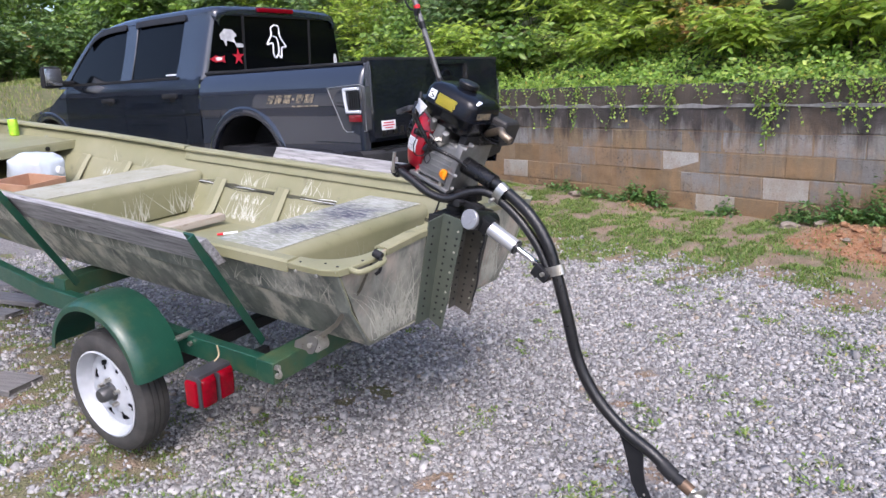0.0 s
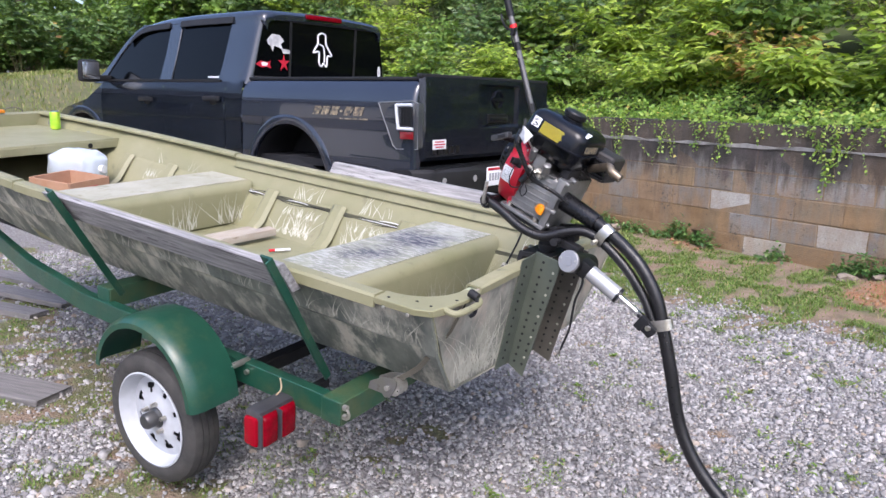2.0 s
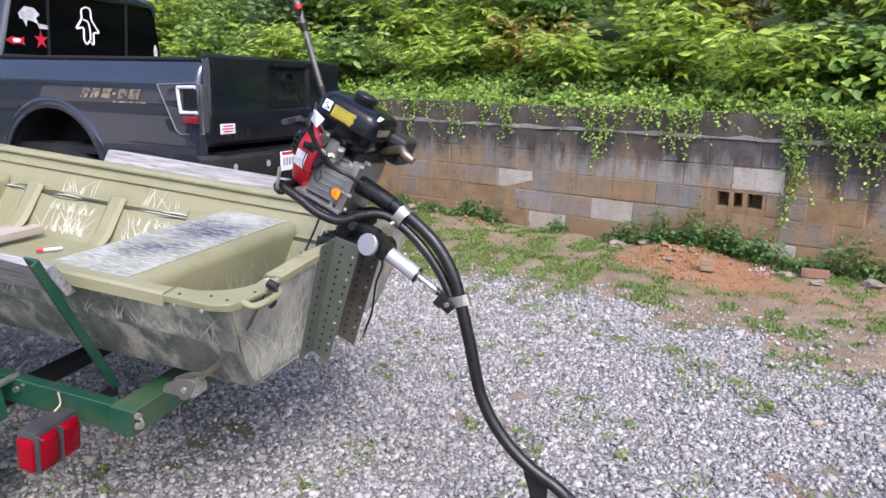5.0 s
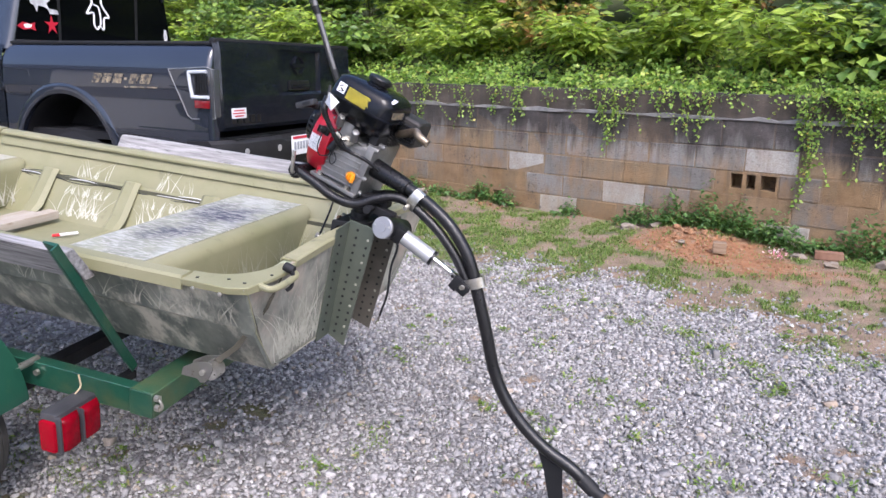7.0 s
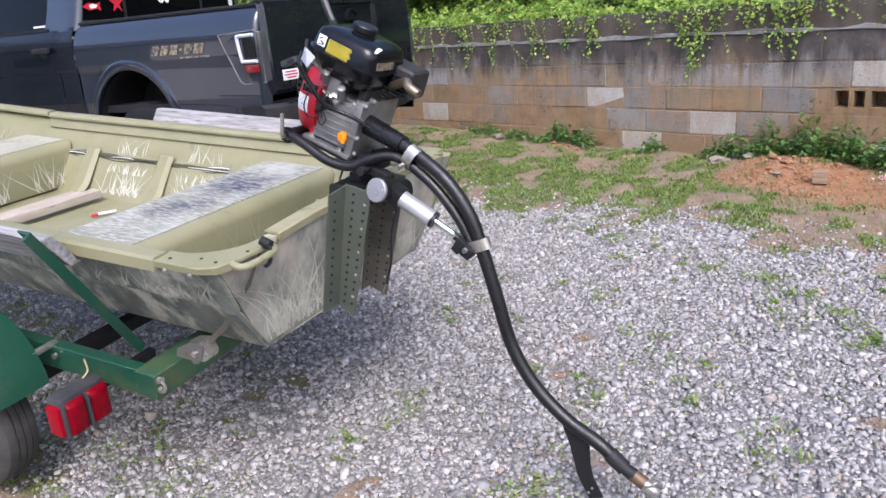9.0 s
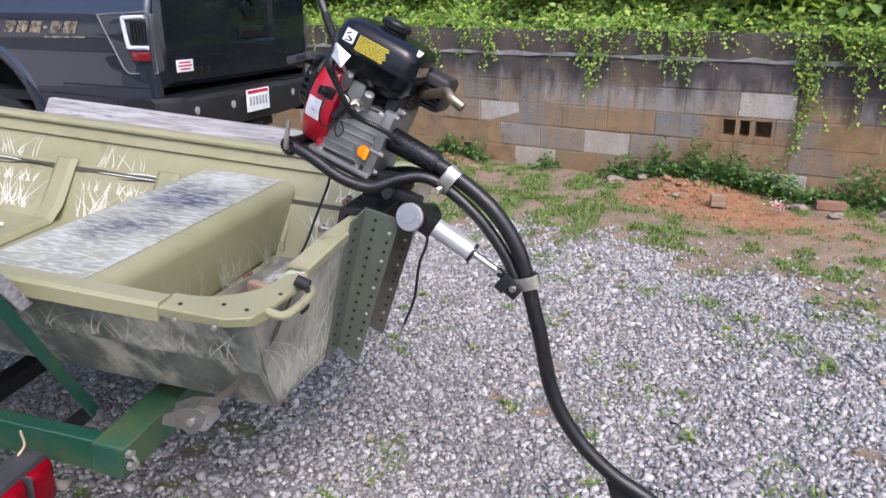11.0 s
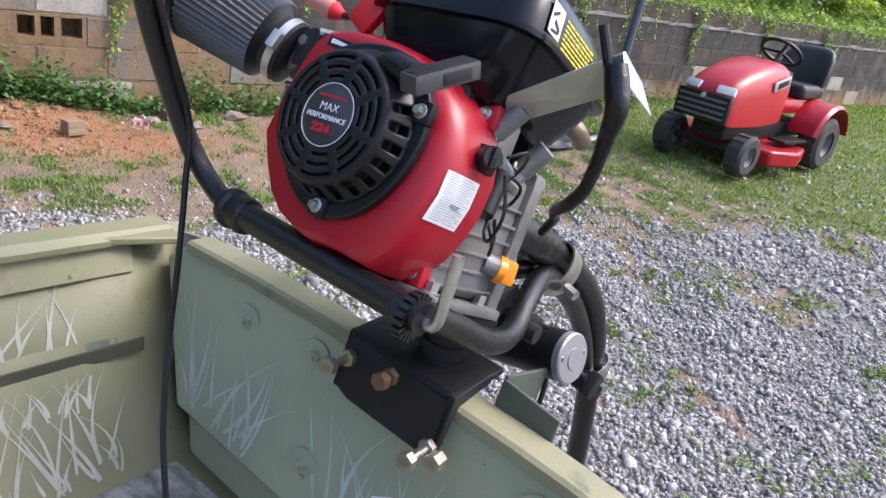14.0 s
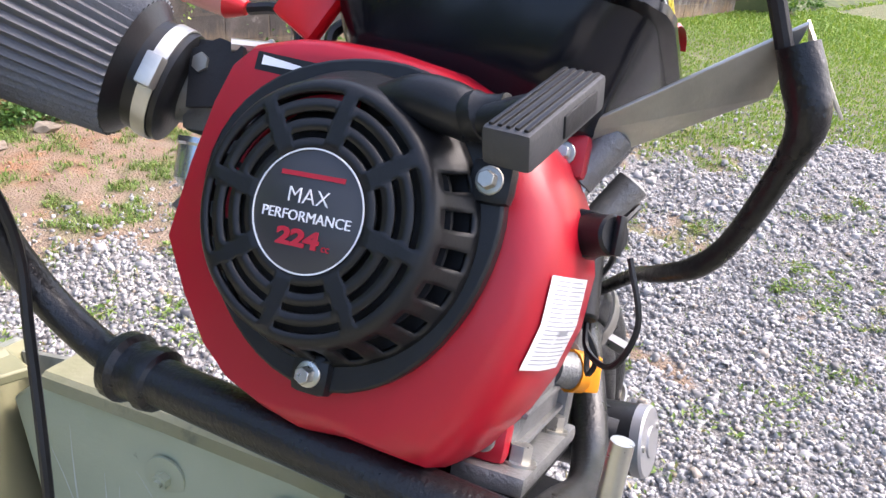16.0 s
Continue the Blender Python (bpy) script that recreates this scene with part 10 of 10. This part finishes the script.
    for z, w, x, d in ((0.64, 0.2, -0.8, 0.06), (0.7, 0.23, -0.82, 0.075), (0.82, 0.235, -0.85, 0.075), (0.93, 0.225, -0.88, 0.07), (1.0, 0.19, -0.895, 0.06), (1.03, 0.13, -0.9, 0.04)):
        ring = []
        for k in range(20):
            a = 2 * math.pi * k / 20
            c, sn = math.cos(a), math.sin(a)
            y = w * math.copysign(abs(sn) ** 0.6, sn)
            ring.append(Vector((x + d * math.copysign(abs(c) ** 0.7, c) + 0.09 * (abs(y) / 0.235) ** 2.5, y, z)))
        rows.append(ring)
    bm = B_(); loft(bm, rows); part("seat_back", bm, SEAT, mo, smooth=60)
    bm = B_(); prism(bm, [(0.35, -0.45), (0.42, 0), (0.35, 0.45), (0.05, 0.55), (-0.28, 0.45), (-0.34, 0), (-0.28, -0.45), (0.05, -0.55)], 0.09, 0.22); part("mowing_deck", bm, MOWER_RED, mo, bevel=0.02)
    bm = B_(); cyl(bm, (0.6, -0.3, 0.17), (0.6, 0.3, 0.17), 0.03); part("front_axle", bm, BLACK_MATT, mo)


build_mower()


# ---- odds and ends along the wall ----
def leaning_pole():
    bm = B_()
    z = gz(4.4, -2.0)
    tube(bm, [(0, 0, 0), (0.12, 0.05, 1.2), (0.3, 0.1, 2.9)], 0.028, seg=12, n=4)
    p = thing("leaning_pole", pose(4.4, -2.0, z), "dark blue-grey metal pole leaning above the grass", "pole")
    part("shaft", bm, mat("blue_grey_pole_paint", (0.05, 0.065, 0.085), 0.4), p)
    bm = B_(); lathe(bm, [(0.0, -0.01), (0.05, -0.01), (0.05, 0.02), (0.032, 0.04), (0.0, 0.04)], seg=18); part("foot", bm, BLACK_PL, p)


def plastic_heap():
    """A crumpled sheet of black plastic."""
    n = 34
    u, v = np.meshgrid(np.linspace(-1, 1, n), np.linspace(-1, 1, n))
    r = np.hypot(u, v * 1.05)
    x, y = u * 0.62 + 0.05 * wave(u, v, 0.8, 81), v * 0.36 + 0.05 * wave(u, v, 0.8, 82)
    z = 0.15 * np.exp(-(r / 0.62) ** 2) * (1 + 0.45 * wave(u, v, 0.6, 83)) + 0.035 * np.abs(wave(u, v, 0.33, 84)) + 0.01
    z = np.where(r > 0.95, 0.004, z)
    ii = (np.arange(n - 1)[:, None] * n + np.arange(n - 1)[None, :]).ravel()
    ob = np_mesh("plastic_sheet", np.stack([x.ravel(), y.ravel(), z.ravel()], 1), np.stack([ii, ii + 1, ii + 1 + n, ii + n], 1), mat("black_sheeting", (0.015, 0.017, 0.02), 0.3, bump=0.2, bscale=30), smooth=True)
    ob.matrix_world = pose(4.62, -1.15, gz(4.62, -1.15), 0, 0, -12)
    tagged(ob, "crumpled black plastic sheet lying on the grass", "plastic sheet")


def plank(x, y, z, ln, w, t, yaw, material, label, roll=0.0):
    bm = B_()
    box(bm, (ln, w, t), (0, 0, t / 2), bevel=0.004)
    r = random.Random(int(x * 100 + y * 10))
    for v in bm.verts:
        v.co += Vector((r.uniform(-0.012, 0.012) if abs(v.co.x) > ln * 0.45 else 0, r.uniform(-0.003, 0.003), r.uniform(-0.003, 0.003)))
    ob = part("plank", bm, material, None, smooth=0)
    ob.matrix_world = pose(x, y, z, roll, 0, yaw)
    tagged(ob, label, "plank", "old planks")


def rough_stone(x, y, s, seed, material=None, label="weathered grey stone lying on red clay", flat=0.6):
    bm = B_()
    bmesh.ops.create_icosphere(bm, subdivisions=2, radius=s)
    r = random.Random(seed)
    ph = [r.uniform(0, 6.3) for _ in range(6)]
    for v in bm.verts:
        n = v.co.normalized()
        k = 1 + 0.22 * math.sin(3 * n.x + ph[0]) * math.sin(4 * n.y + ph[1]) + 0.16 * math.sin(5 * n.z + ph[2] + 3 * n.x)
        v.co = Vector((v.co.x * k * 1.25, v.co.y * k * 0.9, v.co.z * k * flat))
    ob = part("stone", bm, material or ROCK, None, smooth=25)
    ob.matrix_world = pose(x, y, gz(x, y) + s * flat * 0.45, 0, 0, r.uniform(0, 180))
    tagged(ob, label, "stone", "stones by the wall")


ROCK = mat("weathered_stone", (0.25, 0.215, 0.175), 0.9, col2=(0.17, 0.135, 0.1), scale=18, bump=0.5, bscale=70)
CLAYROCK = mat("clay_clod", (0.25, 0.125, 0.06), 0.95, col2=(0.33, 0.19, 0.105), scale=14, bump=0.5, bscale=60)
DARKBOARD = mat("dark_weathered_board", (0.13, 0.125, 0.12), 0.9, col2=(0.2, 0.19, 0.185), scale=5, bump=0.5, bscale=40, stretch=(1, 14, 14))
leaning_pole()
plastic_heap()
OLD = "weathered grey plank lying beside the wall"
for k, (x, y, dz, ln, w, t, yaw) in enumerate(((3.75, -0.28, 0.0, 1.5, 0.14, 0.05, 4), (3.9, -0.36, 0.05, 1.25, 0.12, 0.045, -6), (3.65, -0.22, 0.05, 1.1, 0.1, 0.05, 9), (4.3, -0.3, 0.095, 0.8, 0.13, 0.04, -12))):
    plank(x, y, gz(x, y) + dz, ln, w, t, yaw, DARKBOARD, OLD)
plank(3.72, -0.95, gz(3.72, -0.95), 0.32, 0.07, 0.04, 20, BROWNWOOD, "broken brown board lying on the grass")
for x, y, ln, w, yaw in ((-3.5, -5.78, 1.6, 0.16, 26), (-3.75, -5.55, 1.7, 0.16, 24), (-3.3, -6.02, 1.5, 0.15, 29), (-1.5, -6.12, 1.0, 0.22, 32)):
    plank(x, y, gz(x, y) + 0.004, ln, w, 0.035, yaw, DARKBOARD, "flat old grey board lying on the gravel")
for k, (x, y, s) in enumerate(((0.42, -0.34, 0.075), (0.62, -0.2, 0.05), (2.1, -0.55, 0.045), (1.85, -0.42, 0.05), (-2.05, -0.2, 0.06), (1.0, -0.62, 0.03), (2.45, -0.35, 0.06), (3.1, -0.5, 0.06))):
    rough_stone(x, y, s, 30 + k)
for k, (x, y, s) in enumerate(((0.85, -0.3, 0.05), (0.98, -0.38, 0.06), (1.1, -0.34, 0.045), (1.05, -0.5, 0.035), (0.9, -0.52, 0.03), (1.2, -0.44, 0.03), (0.78, -0.42, 0.03), (1.32, -0.3, 0.04), (-1.2, -0.3, 0.04), (-1.1, -0.25, 0.03), (-1.3, -0.22, 0.035))):
    rough_stone(x, y, s * 0.65, 60 + k, CLAYROCK, "crumbling clod of orange clay by the wall", 0.7)


def wood_block():
    bm = B_()
    box(bm, (0.1, 0.085, 0.085), (0, 0, 0.0425), bevel=0.006)
    ob = part("wood_block", bm, BROWNWOOD, None, smooth=0)
    ob.matrix_world = pose(1.33, -0.72, gz(1.33, -0.72), 0, 0, 18)
    tagged(ob, "short sawn block of pale brown wood on clay", "wood block")


def flowers():
    """A small clump of pink and white petals."""
    r = np.random.default_rng(91)
    n = 48
    x, y = r.normal(1.72, 0.04, n), r.normal(-0.62, 0.035, n)
    P = np.stack([x, y, ground_z(x, y) + r.uniform(0, 0.07, n)], 1)
    D = r.normal(0, 1, (n, 3)) + np.array([0, 0, 0.6])
    m = island_material("pink_petal", [(0.0, (0.7, 0.2, 0.32)), (0.5, (0.75, 0.45, 0.5)), (1.0, (0.8, 0.75, 0.74))], 0.6, 0.2)
    L = r.uniform(0.015, 0.028, n)
    tagged(leaf_mesh("flower_clump", P, D, L, L * 0.8, m, seed=8), "pink and white flower clump on the clay", "flowers", kind="stuff")


def half_brick(x, y, yaw, label):
    bm = B_()
    box(bm, (0.2, 0.095, 0.06), (0, 0, 0.03), bevel=0.006)
    ob = part("brick", bm, BRICKRED, None, smooth=0)
    ob.matrix_world = pose(x, y, gz(x, y) - 0.004, 0, 0, yaw)
    tagged(ob, label, "brick")


wood_block()
flowers()
half_brick(2.05, -0.33, 12, "old brown brick lying at the foot of the wall")


# ---- across the yard: sided house and trees facing the truck ----
def house():
    HX0, HX1, HY, HZ = -24.0, -9.0, -11.8, 3.0
    h = thing("house", pose(0, 0, 0), "single-storey house with pale horizontal siding", "house")
    siding = mat("pale_vinyl_siding", (0.62, 0.61, 0.58), 0.6, col2=(0.55, 0.54, 0.51), scale=2)
    bm = B_(); box(bm, (HX1 - HX0, 6.0, 3.4), ((HX0 + HX1) / 2, HY - 3.05, 1.3)); wl = part("wall", bm, siding, h)
    for k in range(15):
        bm = B_()
        prism(bm, [(0.0, 0.0), (0.035, 0.0), (0.006, 0.2), (0.0, 0.2)], HX0, HX1, Matrix(((0, 0, 1, 0), (1, 0, 0, HY - 0.05), (0, 1, 0, 0.0 + 0.2 * k), (0, 0, 0, 1))))
        part("siding_board", bm, siding, wl, smooth=0)
    for x in (-21.0, -16.5, -12.0):
        bm = B_(); box(bm, (1.1, 0.06, 1.3), (x, HY + 0.03, 1.6), bevel=0.01); wi = part("window", bm, WHITE_STEEL, h)
        bm = B_(); box(bm, (0.95, 0.02, 1.15), (x, HY + 0.062, 1.6)); part("pane", bm, TINT, wi)
    bm = B_(); prism(bm, [(-3.6, 0), (3.6, 0), (0, 1.9)], HX0 - 0.4, HX1 + 0.4, Matrix(((0, 0, 1, 0), (1, 0, 0, HY - 3.05), (0, 1, 0, HZ), (0, 0, 0, 1))))
    part("roof", bm, mat("grey_shingle", (0.09, 0.09, 0.095), 0.9, bump=0.4, bscale=30), h, smooth=0)


house()
for k, (x, y) in enumerate(((-6, -15), (-1, -17), (3, -15.5), (7, -17), (11, -15), (15.5, -14), (19, -11), (-23, -10), (22, -6), (0.5, -20), (5, -21), (9.5, -20))):
    y -= 11
    tree(x, y, float(ground_z(x, y)), 6.5 + (k * 37 % 9) * 0.3, 2.3, 200 + k, "tall leafy tree across the yard")

# ---- blocks of the wall ----
lay_blocks()
